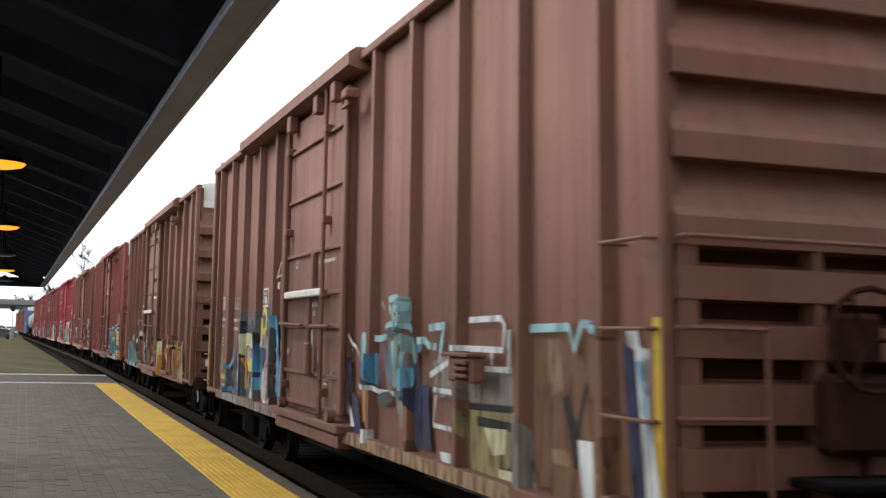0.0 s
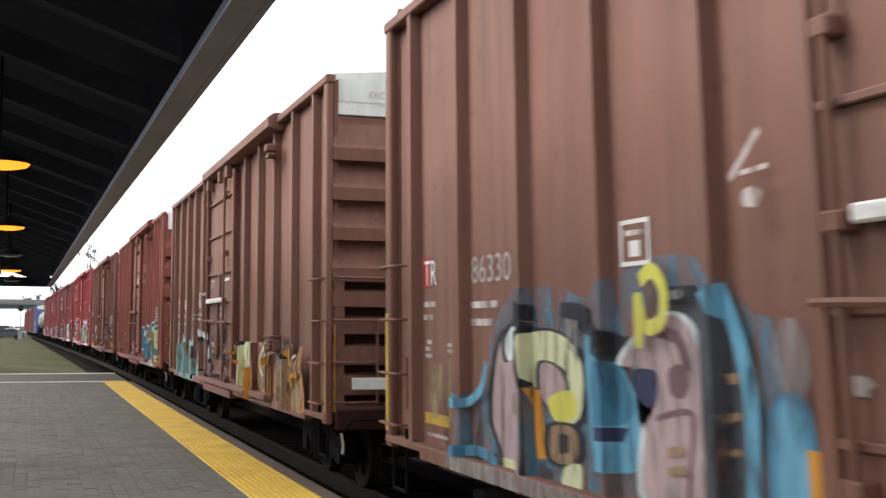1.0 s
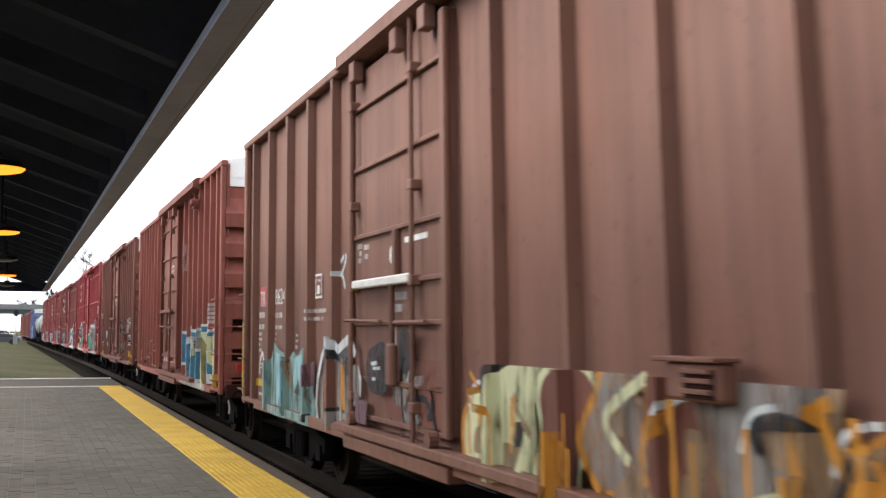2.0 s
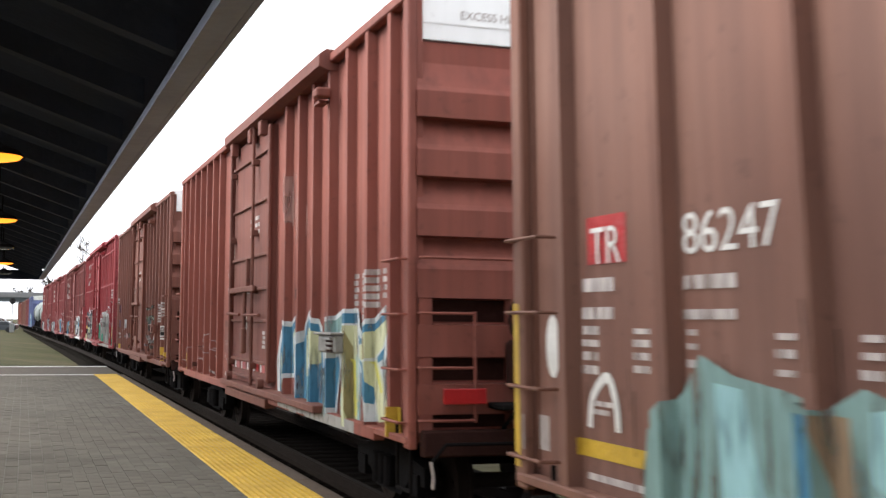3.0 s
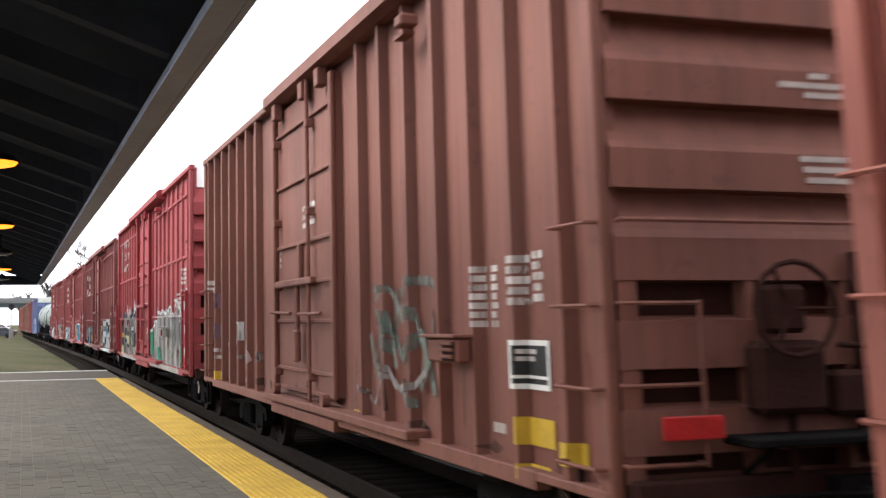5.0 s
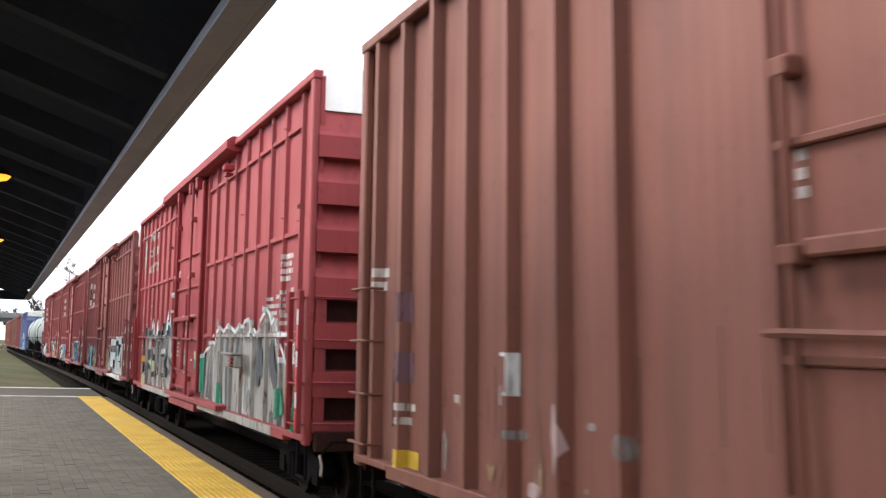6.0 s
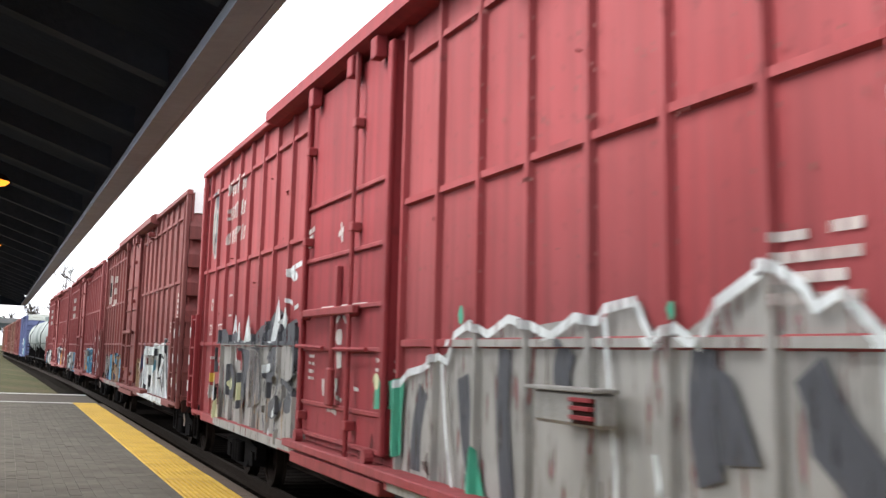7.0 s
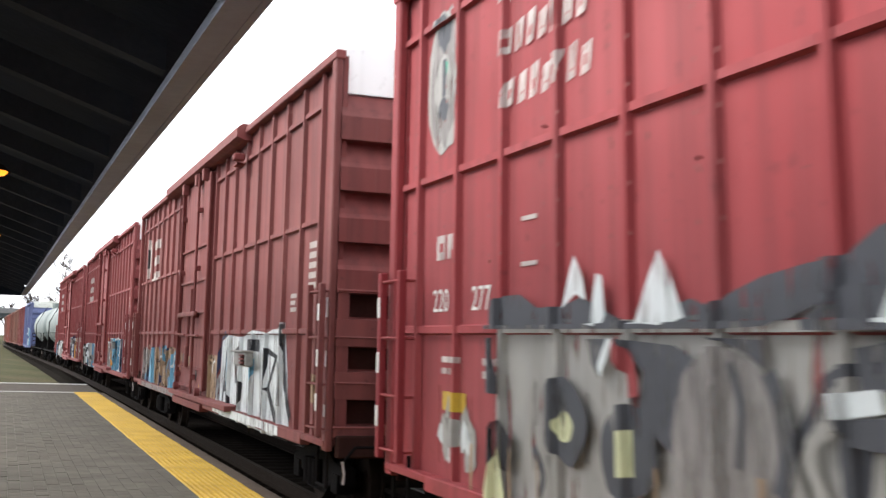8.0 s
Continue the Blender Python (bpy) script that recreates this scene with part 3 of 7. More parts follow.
def running_gear(car):
    """Trucks, wheels, couplers, centre sill and brake gear."""
    L, root = car["L"], car["root"]
    for u in (2.2, L - 2.2):
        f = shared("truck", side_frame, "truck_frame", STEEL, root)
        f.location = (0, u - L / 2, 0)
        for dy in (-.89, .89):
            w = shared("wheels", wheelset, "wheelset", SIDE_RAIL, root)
            w.location = (0, u - L / 2 + dy, .42)
            WHEELS.append((w, u - L / 2 + dy))
    bm = bmesh.new()
    box(bm, -.22, .22, -.15, L + .15, .42, .80)
    for u in (2.2, L - 2.2):
        box(bm, -1.4, 1.4, u - .2, u + .2, .56, .82)
    for k in range(1, 6):
        u = 2.2 + (L - 4.4) * k / 6
        box(bm, -1.42, 1.42, u - .06, u + .06, .58, .82)
    rod(bm, (-.6, L * .42, .45), (-.6, L * .42 + 1.0, .45), .17, n=12)
    rod(bm, (-.5, L * .62, .42), (-.5, L * .62 + .6, .42), .12, n=10)
    pipe(bm, [(-.75, 1, .42), (-.75, L - 1, .42)], .025)
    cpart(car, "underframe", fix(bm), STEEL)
    for u, s in ((0, -1), (L, 1)):
        bm = bmesh.new()
        soft_box(bm, -.10, .10, min(u, u + s * .55), max(u, u + s * .55), .54, .74, .02)
        soft_box(bm, -.20, .14, min(u + s * .50, u + s * .96), max(u + s * .50, u + s * .96), .50, .80, .05)
        cpart(car, "coupler", fix(bm), STEEL)
        bm = bmesh.new()
        pipe(bm, [(-.28, u + s * .25, .52), (-.34, u + s * .55, .30), (-.20, u + s * .85, .22), (0, u + s * .98, .30)], .03, 8)
        cpart(car, "air_hose", fix(bm), BLACKP)
        bm = bmesh.new()
        pipe(bm, [(-1.42, u + s * .10, .55), (-1.30, u + s * .16, .72), (-.3, u + s * .20, .72), (-.2, u + s * .40, .74)], .016)
        cpart(car, "uncoupling_rod", fix(bm), STEEL)
        if s < 0:
            bm = bmesh.new()
            pipe(bm, [(-1.42, u - .12, .58), (-1.40, u - .13, .45), (-1.41, u - .13, .36)], .014, 6)
            cpart(car, "lever_handle", fix(bm), DIM, "white painted lever handle")


def end_wall(car, u, s, low=0.80):
    """Corrugated steel end; s -1 at the front, 1 at the rear."""
    L, top, mat = car["L"], car["top"], car["mat"]
    white = car["white"]
    u -= s * .07
    bm = bmesh.new()
    base = top - (0.46 if white else 0.1)
    first, step, flat, pockets = car["ribs"]
    pts = [(0.15, low)]
    for za, zb in pockets:
        if za > low:
            pts += [(0.15, za)]
        else:
            pts = [(0.02, low)]
        pts += [(0.02, max(za, low) + .015), (0.02, zb - .005), (0.15, zb)]
    z0 = first
    pts += [(0.15, first - step + flat), (0.11, first - step + flat + .05)]
    while z0 + flat + .05 < base:
        pts += [(0.0, z0 - .03), (0.0, z0 - .01), (0.15, z0), (0.15, z0 + flat), (0.11, z0 + flat + .05)]
        z0 += step
    pts.append((0.0, min(base - .005, z0 - .01)))
    pts.append((0.0, base + .005))
    crest = base + .005 if white else top + .10
    pts += [(0.0, crest), (-0.06, crest), (-0.06, low)]
    prism(bm, [(u + s * (p[0] - .13), p[1]) for p in pts], "x", -1.475, 1.475)
    cpart(car, "end_panel", fix(bm), mat)
    if white:
        bm = bmesh.new()
        prism(bm, [(-1.45, base + .02), (1.45, base + .02), (1.45, top + .03), (0, top + .17), (-1.45, top + .03)], "y", u - s * .21, u - s * .108)
        cpart(car, "height_panel", fix(bm), white, "pale painted panel at the top of the end")
        if s < 0 and not car["bands"]:
            bm = bmesh.new()
            box(bm, -1.39, 1.39, u + .100, u + .104, base + .17, top - .03)
            cpart(car, "sign_plate", fix(bm), white)
            words("EXCESS HEIGHT CAR", 0.105, DIM, car["root"], Matrix(((1, 0, 0, -1.04), (0, 0, -1, u - L / 2 + .096), (0, 1, 0, base + .225 + G), (0, 0, 0, 1))))
    # dark sheets at the back of the pockets paint the shade of their depth
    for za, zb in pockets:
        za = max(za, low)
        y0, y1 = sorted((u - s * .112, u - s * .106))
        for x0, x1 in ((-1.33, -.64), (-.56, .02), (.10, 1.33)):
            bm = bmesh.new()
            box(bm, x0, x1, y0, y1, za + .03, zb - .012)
            cpart(car, "sooty_recess", fix(bm), GRIME_SHADE)
        for x in (-1.40, -.60, .06, 1.40):
            bm = bmesh.new()
            y0b, y1b = sorted((u - s * .115, u + s * .012))
            w = .03 if abs(x) < 1 else .06
            soft_box(bm, x - w, x + w, y0b, y1b, za - .004, zb + .004, .006)
            cpart(car, "divider", fix(bm), mat)
    # corner posts
    for x in (-1, 1):
        bm = bmesh.new()
        a, b = sorted((u, u - s * .16))
        soft_box(bm, min(x * 1.55, x * 1.47), max(x * 1.55, x * 1.47), a, b, .66, top, .015)
        cpart(car, "corner_post", fix(bm), mat)
    # ladder on the end, near corner
    y = u + s * .07
    for x0, x1 in ((-1.47, -.98), (.98, 1.47)):
        bm = bmesh.new()
        for z in (.90, 1.34, 1.80):
            pipe(bm, [(x0, u + s * .0, z), (x0, y, z), (x1, y, z), (x1, u - s * .03, z)], .014)
        pipe(bm, [(x1, y, .88), (x1, y, 1.82)], .016)
        cpart(car, "end_ladder", fix(bm), mat)
    bm = bmesh.new()
    pipe(bm, [(-1.45, u, 2.27), (-1.45, y + s * .02, 2.27), (1.45, y + s * .02, 2.27), (1.45, u, 2.27)], .016)
    cpart(car, "end_rail", fix(bm), mat)
    bm = bmesh.new()
    a, b = sorted((u + s * .02, u + s * .36))
    soft_box(bm, -.85, .95, a, b, 1.00, 1.05, .01)
    for x in (-.7, .8):
        rod(bm, (x, u + s * .3, 1.0), (x, u, .82), .02)
    cpart(car, "crossover_step", fix(bm), STEEL)
    # the end sill takes the dark colour of the recess sheets
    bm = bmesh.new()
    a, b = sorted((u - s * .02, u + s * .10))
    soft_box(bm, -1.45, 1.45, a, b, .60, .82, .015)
    cpart(car, "end_sill", fix(bm), GRIME_SHADE)
    for x in (-1.50, 1.50):
        bm = bmesh.new()
        a, b = u - s * .10, u - s * .48
        pipe(bm, [(x, a, .85), (x, a, .30), (x, b, .30), (x, b, .85)], .018)
        cpart(car, "sill_step", fix(bm), STEEL)
    if s < 0:
        bm = bmesh.new()
        soft_box(bm, -.70, -.22, u - .20, u - .03, 1.16, 1.58, .04)
        soft_box(bm, -.58, -.36, u - .22, u - .02, 1.62, 1.90, .03)
        rod(bm, (-.42, u - .09, 1.20), (-.42, u - .09, .62), .03)
        soft_box(bm, -.16, .75, u - .16, u - .02, 1.14, 1.40, .03)
        rod(bm, (-.1, u - .13, 1.55), (.9, u - .13, 1.50), .018)
        for k in range(16):
            a, b = k * math.tau / 16, (k + 1) * math.tau / 16
            rod(bm, (-.47 + .27 * math.cos(a), u - .26, 1.76 + .27 * math.sin(a)), (-.47 + .27 * math.cos(b), u - .26, 1.76 + .27 * math.sin(b)), .018, n=6)
        for k in range(3):
            a = k * math.tau / 3
            rod(bm, (-.47, u - .20, 1.76), (-.47 + .27 * math.cos(a), u - .26, 1.76 + .27 * math.sin(a)), .014, n=6)
        pipe(bm, [(.1, u - .06, .9), (.1, u - .06, 2.1)], .03)
        cpart(car, "brake_gear", fix(bm), UMBER if car["bands"] else GRIME_SHADE, "grimy hand brake wheel and housing")
        if car["hw"] == UMBER:
            for zz, x0, x1 in ((3.16, -.10, .04), (3.10, -.32, .38), (3.04, -.14, .22), (2.645, -.20, .36), (2.58, -.18, .34), (2.515, -.16, .36)):
                bm = bmesh.new()
                box(bm, x0, x1, u - .026, u - .022, zz, zz + .036)
                cpart(car, "end_stencil", fix(bm), DIM)
        if car["plate"]:
            bm = bmesh.new()
            soft_box(bm, -1.28, -.90, u - .135, u - .10, 1.04, 1.17, .006)
            cpart(car, "reflector_plate", fix(bm), car["plate"])


def side_wall(car):
    L, top, mat = car["L"], car["top"], car["mat"]
    d0, d1 = car["door"]
    for s in (1, -1):
        bm = bmesh.new()
        low = .66
        outline = [(0.12, .72), (1.05, .72), (1.10, low), (L - 1.10, low), (L - 1.05, .72), (L - .12, .72), (L - .12, top - .06), (.12, top - .06)]
        prism(bm, outline, "x", s * SKIN, s * (SKIN + .05))
        cpart(car, "side_panel", fix(bm), mat)
        # hat-section posts
        key = ("post", round(top, 2))
        for c in car["posts"]:
            def make():
                b = bmesh.new()
                w = car["pw"]
                po = car["po"]
                pts = [(SKIN + .001, -w - .02), (po, -w), (po, w), (SKIN + .001, w + .02)]
                prism(b, pts, "z", .74, top - .10)
                return fix(b)
            o = shared(key + (mat.name,), make, "side_post", mat, car["root"])
            o.location = (0, c - L / 2, G)
            if s < 0:
                o.rotation_euler = (0, 0, math.pi)
        # sill and top chord
        bm = bmesh.new()
        x0, x1 = sorted((s * (OUT - .012), s * (SKIN + .004)))
        soft_box(bm, x0, x1, .10, 1.08, .70, .76, .01)
        soft_box(bm, x0, x1, L - 1.08, L - .10, .70, .76, .01)
        soft_box(bm, x0, x1, 1.09, L - 1.09, .64, .76, .01)
        cpart(car, "side_sill", fix(bm), mat)
        bm = bmesh.new()
        soft_box(bm, x0, x1, .05, L - .05, top - .11, top - .01, .012)
        cpart(car, "top_chord", fix(bm), mat)
        for bz in car["bands"]:
            for a, b in zip([.10] + car["posts"], car["posts"] + [L - .10]):
                if a < d1 and b > d0 or b - a > 1.6 or a < .2:
                    continue
                bm = bmesh.new()
                x0b, x1b = sorted((s * (car["po"] + .01), s * (SKIN + .002)))
                prism(bm, [(x0b, bz - .025), (x1b, bz - .038), (x1b, bz + .038), (x0b, bz + .025)] if s > 0 else [(x0b, bz - .038), (x1b, bz - .025), (x1b, bz + .025), (x0b, bz + .038)], "y", a + .05, b - .05)
                cpart(car, "stiffener", fix(bm), mat)
        # corner grab irons
        for u0, u1 in ((.12, .62), (L - .62, L - .12)):
            for z in (.88, 1.32, 1.79, 2.26):
                bm = bmesh.new()
                x = s * (OUT - .07)
                pipe(bm, [(s * SKIN, u0, z), (x, u0, z), (x, u1, z), (s * SKIN, u1, z)], .013)
                cpart(car, "grab_iron", fix(bm), mat)
            if car["bands"]:
                for uu in (u0, u1):
                    bm = bmesh.new()
                    xa, xb = sorted((s * (OUT - .095), s * (OUT - .035)))
                    soft_box(bm, xa, xb, uu - .04, uu + .04, .80, 2.34, .008)
                    stile = cpart(car, "ladder_stile", fix(bm), car["door_mat"])
                    if s > 0 and (uu < .2 or uu > L - .2):
                        for zz in (1.06, 1.50, 1.96):
                            bm = bmesh.new()
                            soft_box(bm, OUT - .101, OUT - .094, uu - .032, uu + .032, zz, zz + .17, .002)
                            part("tape", fix(bm), WHITE, stile, "white reflective tape")
                            if car["door_mat"] == DEEP and uu < .2:
                                bm = bmesh.new()
                                soft_box(bm, OUT - .101, OUT - .094, uu - .032, uu + .032, zz - .25, zz - .004, .002)
                                part("tape", fix(bm), REFLEX, stile, "red reflective tape")


def door(car):
    L, top, mat = car["L"], car["top"], car["door_mat"]
    d0, d1 = car["door"]
    zt = top - .28
    X = OUT + .02
    bm = bmesh.new()
    box(bm, X, SKIN + .01, d0, d1, .92, zt)
    leaf = cpart(car, "door", fix(bm), mat, car["door_label"])

    def piece(name, maker, m=mat, label=""):
        b = bmesh.new()
        maker(b)
        o = part(name, fix(b), m, leaf, label)
        return o
    for z in car["rails"]:
        piece("door_rail", lambda b: soft_box(b, X - .035, X + .002, d0 + .02, d1 - .02, z - .022, z + .022, .008), car["hw"])
    for u in (d0 + .03, d1 - .03):
        piece("door_stile", lambda b: soft_box(b, X - .05, X + .002, u - .06, u + .06, .90, zt, .012))
    for u in (d0 + car["rods"][0], d1 - .22):
        piece("lock_rod", lambda b: (rod(b, (X - .075, u, .80), (X - .075, u, top - .12), .024), [soft_box(b, X - .10, X, u - .06, u + .06, z - .045, z + .045, .01) for z in (1.1, 2.15, 2.95, 3.95)]), car["hw"])
    mid = d0 + car["rods"][1]
    piece("gear_shaft", lambda b: (soft_box(b, X - .06, X, mid - .05, mid + .05, 2.15, 2.62, .01), rod(b, (X - .07, mid, 1.3), (X - .07, mid, 2.2), .03), soft_box(b, X - .12, X - .05, mid - .10, mid + .06, 1.25, 1.62, .02)), car["hw"])
    piece("operating_bar", lambda b: soft_box(b, X - .11, X - .05, d0 + .75, d1 - .35, 2.13, 2.21, .012), WHITE if car["white_bar"] else car["hw"], "scuffed white operating bar" if car["white_bar"] else "")
    piece("lever", lambda b: pipe(b, [(X - .09, d0 + .35, 1.80), (X - .09, mid - .15, 1.80)], .022))
    piece("lever", lambda b: pipe(b, [(X - .09, mid + .3, 1.81), (X - .09, d1 - .2, 1.83), (X - .09, d1 - .05, 1.83)], .022))
    # tracks
    h0, h1 = car["hood"]
    bm = bmesh.new()
    prism(bm, [(OUT - .13, top - .16), (OUT - .13, top - .03), (OUT - .05, top + .03), (SKIN, top + .03), (SKIN, top - .20), (OUT - .02, top - .20)], "y", h0, h1)
    for u in (d0 + .3, d0 + 1.1, d1 - .4):
        soft_box(bm, OUT - .11, OUT, u - .09, u + .09, zt - .12, zt + .08, .01)
    cpart(car, "top_track", fix(bm), mat)
    bm = bmesh.new()
    soft_box(bm, OUT - .12, SKIN, h0 + .2, d1 + .25, .74, .82, .01)
    soft_box(bm, OUT - .06, SKIN, d0 - .1, d1 + .1, .58, .70, .01)
    for u in (d0 + .25, d1 - .25):
        rod(bm, (OUT - .10, u, .88), (OUT - .02, u, .88), .07, n=12)
    cpart(car, "bottom_track", fix(bm), car["hw"])
    bm = bmesh.new()
    soft_box(bm, OUT - .16, OUT, h0 - .02, h0 + .16, top - .50, top - .40, .015)
    box(bm, OUT - .10, OUT, h0 + .10, h0 + .38, top - .55, top - .52)
    cpart(car, "door_stop", fix(bm), mat)
    bm = bmesh.new()
    a, b = (3.80, 4.60) if car["bands"] else (2.16, 2.82) if car["ribs"] == ENDS_RB else (2.50, 2.98)
    soft_box(bm, OUT - .12, OUT - .005, a, b, 1.40, 1.59, .02)
    soft_box(bm, OUT - .16, OUT - .005, a - .02, b + .04, 1.585, 1.61, .006)
    stop = cpart(car, "door_stop", fix(bm), SILVER if car["bands"] or car["mat"] == RUST else mat)
    # a dark sheet on the solid face draws the shade of a recess
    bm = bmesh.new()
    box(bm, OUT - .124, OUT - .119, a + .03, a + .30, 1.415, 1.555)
    part("slot", fix(bm), GRIME_SHADE, stop, "dark sheet painted as the bracket's shaded recess")
    for z in (1.45, 1.50, 1.545):
        bm = bmesh.new()
        soft_box(bm, OUT - .15, OUT - .122, a + .04, a + .29, z - .012, z + .012, .004)
        part("bar", fix(bm), SILVER if car["mat"] == RUST else mat, stop)


def roof(car):
    L, top = car["L"], car["top"]
    cut = .30 if car["white"] else .06
    bm = bmesh.new()
    prism(bm, [(-1.50, top - .02), (1.50, top - .02), (1.50, top + .02), (0, top + .15), (-1.50, top + .02)], "y", cut, L - cut)
    k = 1
    while k * 1.05 < L:
        prism(bm, [(-1.48, top + .022), (0, top + .155), (1.48, top + .022), (1.48, top + .06), (0, top + .19), (-1.48, top + .06)], "y", k * 1.05 - .04, k * 1.05 + .04)
        k += 1
    cpart(car, "roof", fix(bm), GALV if car["white"] == PALE else car["mat"])


def boxcar(front, L, top, mat, posts, door_at, hood, label, bands=(), rails=(), white=None, plate=None, ribs=None, hw=None, rods=(.74, 1.33), white_bar=False, name="boxcar", door_label="", door_mat=None):
    car = dict(front=front, L=L, top=top, mat=mat, posts=list(posts), door=door_at, hood=hood, bands=sorted(bands), rails=rails, white=white, plate=plate,
               white_bar=white_bar, pw=.028 if bands else .046, po=OUT + .045 if bands else OUT, door_mat=door_mat or mat, door_label=door_label, ribs=ribs or ENDS_TR, hw=hw or mat, rods=rods)
    car["root"] = empty(name)
    tagged(car["root"], label, "boxcar", "cars of the freight train")
    side_wall(car)
    end_wall(car, 0, -1)
    end_wall(car, L, 1)
    door(car)
    roof(car)
    running_gear(car)
    CARS.append(car)
    return car


# ends: lowest corrugation, spacing, flat height, pockets below
ENDS_TR = (2.69, .45, .14, ((.86, .98), (1.19, 1.31), (1.51, 1.65), (1.82, 1.95), (2.12, 2.23)))
ENDS_RB = (2.46, .515, .23, ((.72, .95), (1.20, 1.43), (1.70, 1.93)))
ENDS_CP = (2.77, .53, .245, ((.90, 1.18), (1.45, 1.71), (1.98, 2.25)))
WIDE = [.80 + 1.185 * k for k in range(5)]
POSTS_TR = WIDE + [15.75 - u for u in reversed(WIDE)]
TIGHT = [.66 + .755 * k for k in range(7)]
POSTS_RB = TIGHT + [15.75 - u for u in reversed(TIGHT)]
POSTS_CP = [.81 + .862 * k for k in range(9)] + [18.10 - .865 * (8 - k) for k in range(9)]
TR_RAILS = (.92, 1.27, 1.80, 2.16, 2.64, 3.31, 3.92)
RB_RAILS = (.92, 1.15, 1.72, 2.16, 2.63, 3.38, 4.05)
CP_RAILS = (.92, 1.24, 1.80, 2.20, 2.74, 3.32)
CP_BANDS = (1.86, 3.06, 4.32)
TR_DOOR, RB_DOOR, CP_DOOR = (6.45, 9.35), (6.12, 9.14), (7.90, 10.95)

car_a = boxcar(5.27, 15.75, 4.57, BROWN, POSTS_TR, TR_DOOR, (6.0, 12.4), "brown steel boxcar covered in aqua graffiti", rails=TR_RAILS, white_bar=True)
car_b = boxcar(23.22, 15.75, 4.57, BROWN, POSTS_TR, TR_DOOR, (2.9, 9.5), "brown boxcar with pale end panel and teal graffiti", rails=TR_RAILS, white=PALE, plate=PALE, white_bar=True)
car_c = boxcar(41.10, 15.75, 4.64, RUST, POSTS_RB, RB_DOOR, (2.85, 9.3), "red-brown boxcar with blue and white graffiti letters", door_mat=WORN, rails=RB_RAILS, white=CHALK, plate=REDP, ribs=ENDS_RB, hw=UMBER, rods=(.97, 1.58))
car_d = boxcar(58.85, 15.65, 4.64, UMBER, POSTS_RB, RB_DOOR, (3.2, 9.3), "dark brown boxcar with faint green graffiti", rails=RB_RAILS, white=CHALK, plate=REDP, ribs=ENDS_RB, hw=UMBER, rods=(.97, 1.58))
car_e = boxcar(76.32, 18.75, 4.82, RED, POSTS_CP, CP_DOOR, (5.0, 12.9), "bright red boxcar with silver graffiti along its base", door_mat=DEEP, bands=CP_BANDS, rails=CP_RAILS, white=CHALK, ribs=ENDS_CP, rods=(.97, 1.58))
car_f = boxcar(96.90, 18.75, 4.78, DULL, POSTS_CP, CP_DOOR, (5.0, 12.9), "faded dull red boxcar with white graffiti", bands=CP_BANDS, rails=CP_RAILS, white=CHALK, ribs=ENDS_CP, rods=(.97, 1.58))
car_g = boxcar(117.4, 18.75, 4.80, HAZED, POSTS_CP, CP_DOOR, (5.0, 12.9), "red boxcar with blue and orange graffiti", bands=CP_BANDS, rails=CP_RAILS, white=CHALK, ribs=ENDS_CP, rods=(.97, 1.58))
car_h = boxcar(138.0, 18.75, 4.78, HAZED, POSTS_CP, CP_DOOR, (5.0, 12.9), "red boxcar with small dark markings", bands=CP_BANDS, rails=CP_RAILS, white=CHALK, ribs=ENDS_CP, rods=(.97, 1.58))

# unseen lead car, added to shade the next end; the train's far end
car_lead = boxcar(-12.6, 15.75, 4.57, BROWN, POSTS_TR, TR_DOOR, (2.9, 9.5), "unseen brown boxcar ahead, added to shade the next end", rails=TR_RAILS)


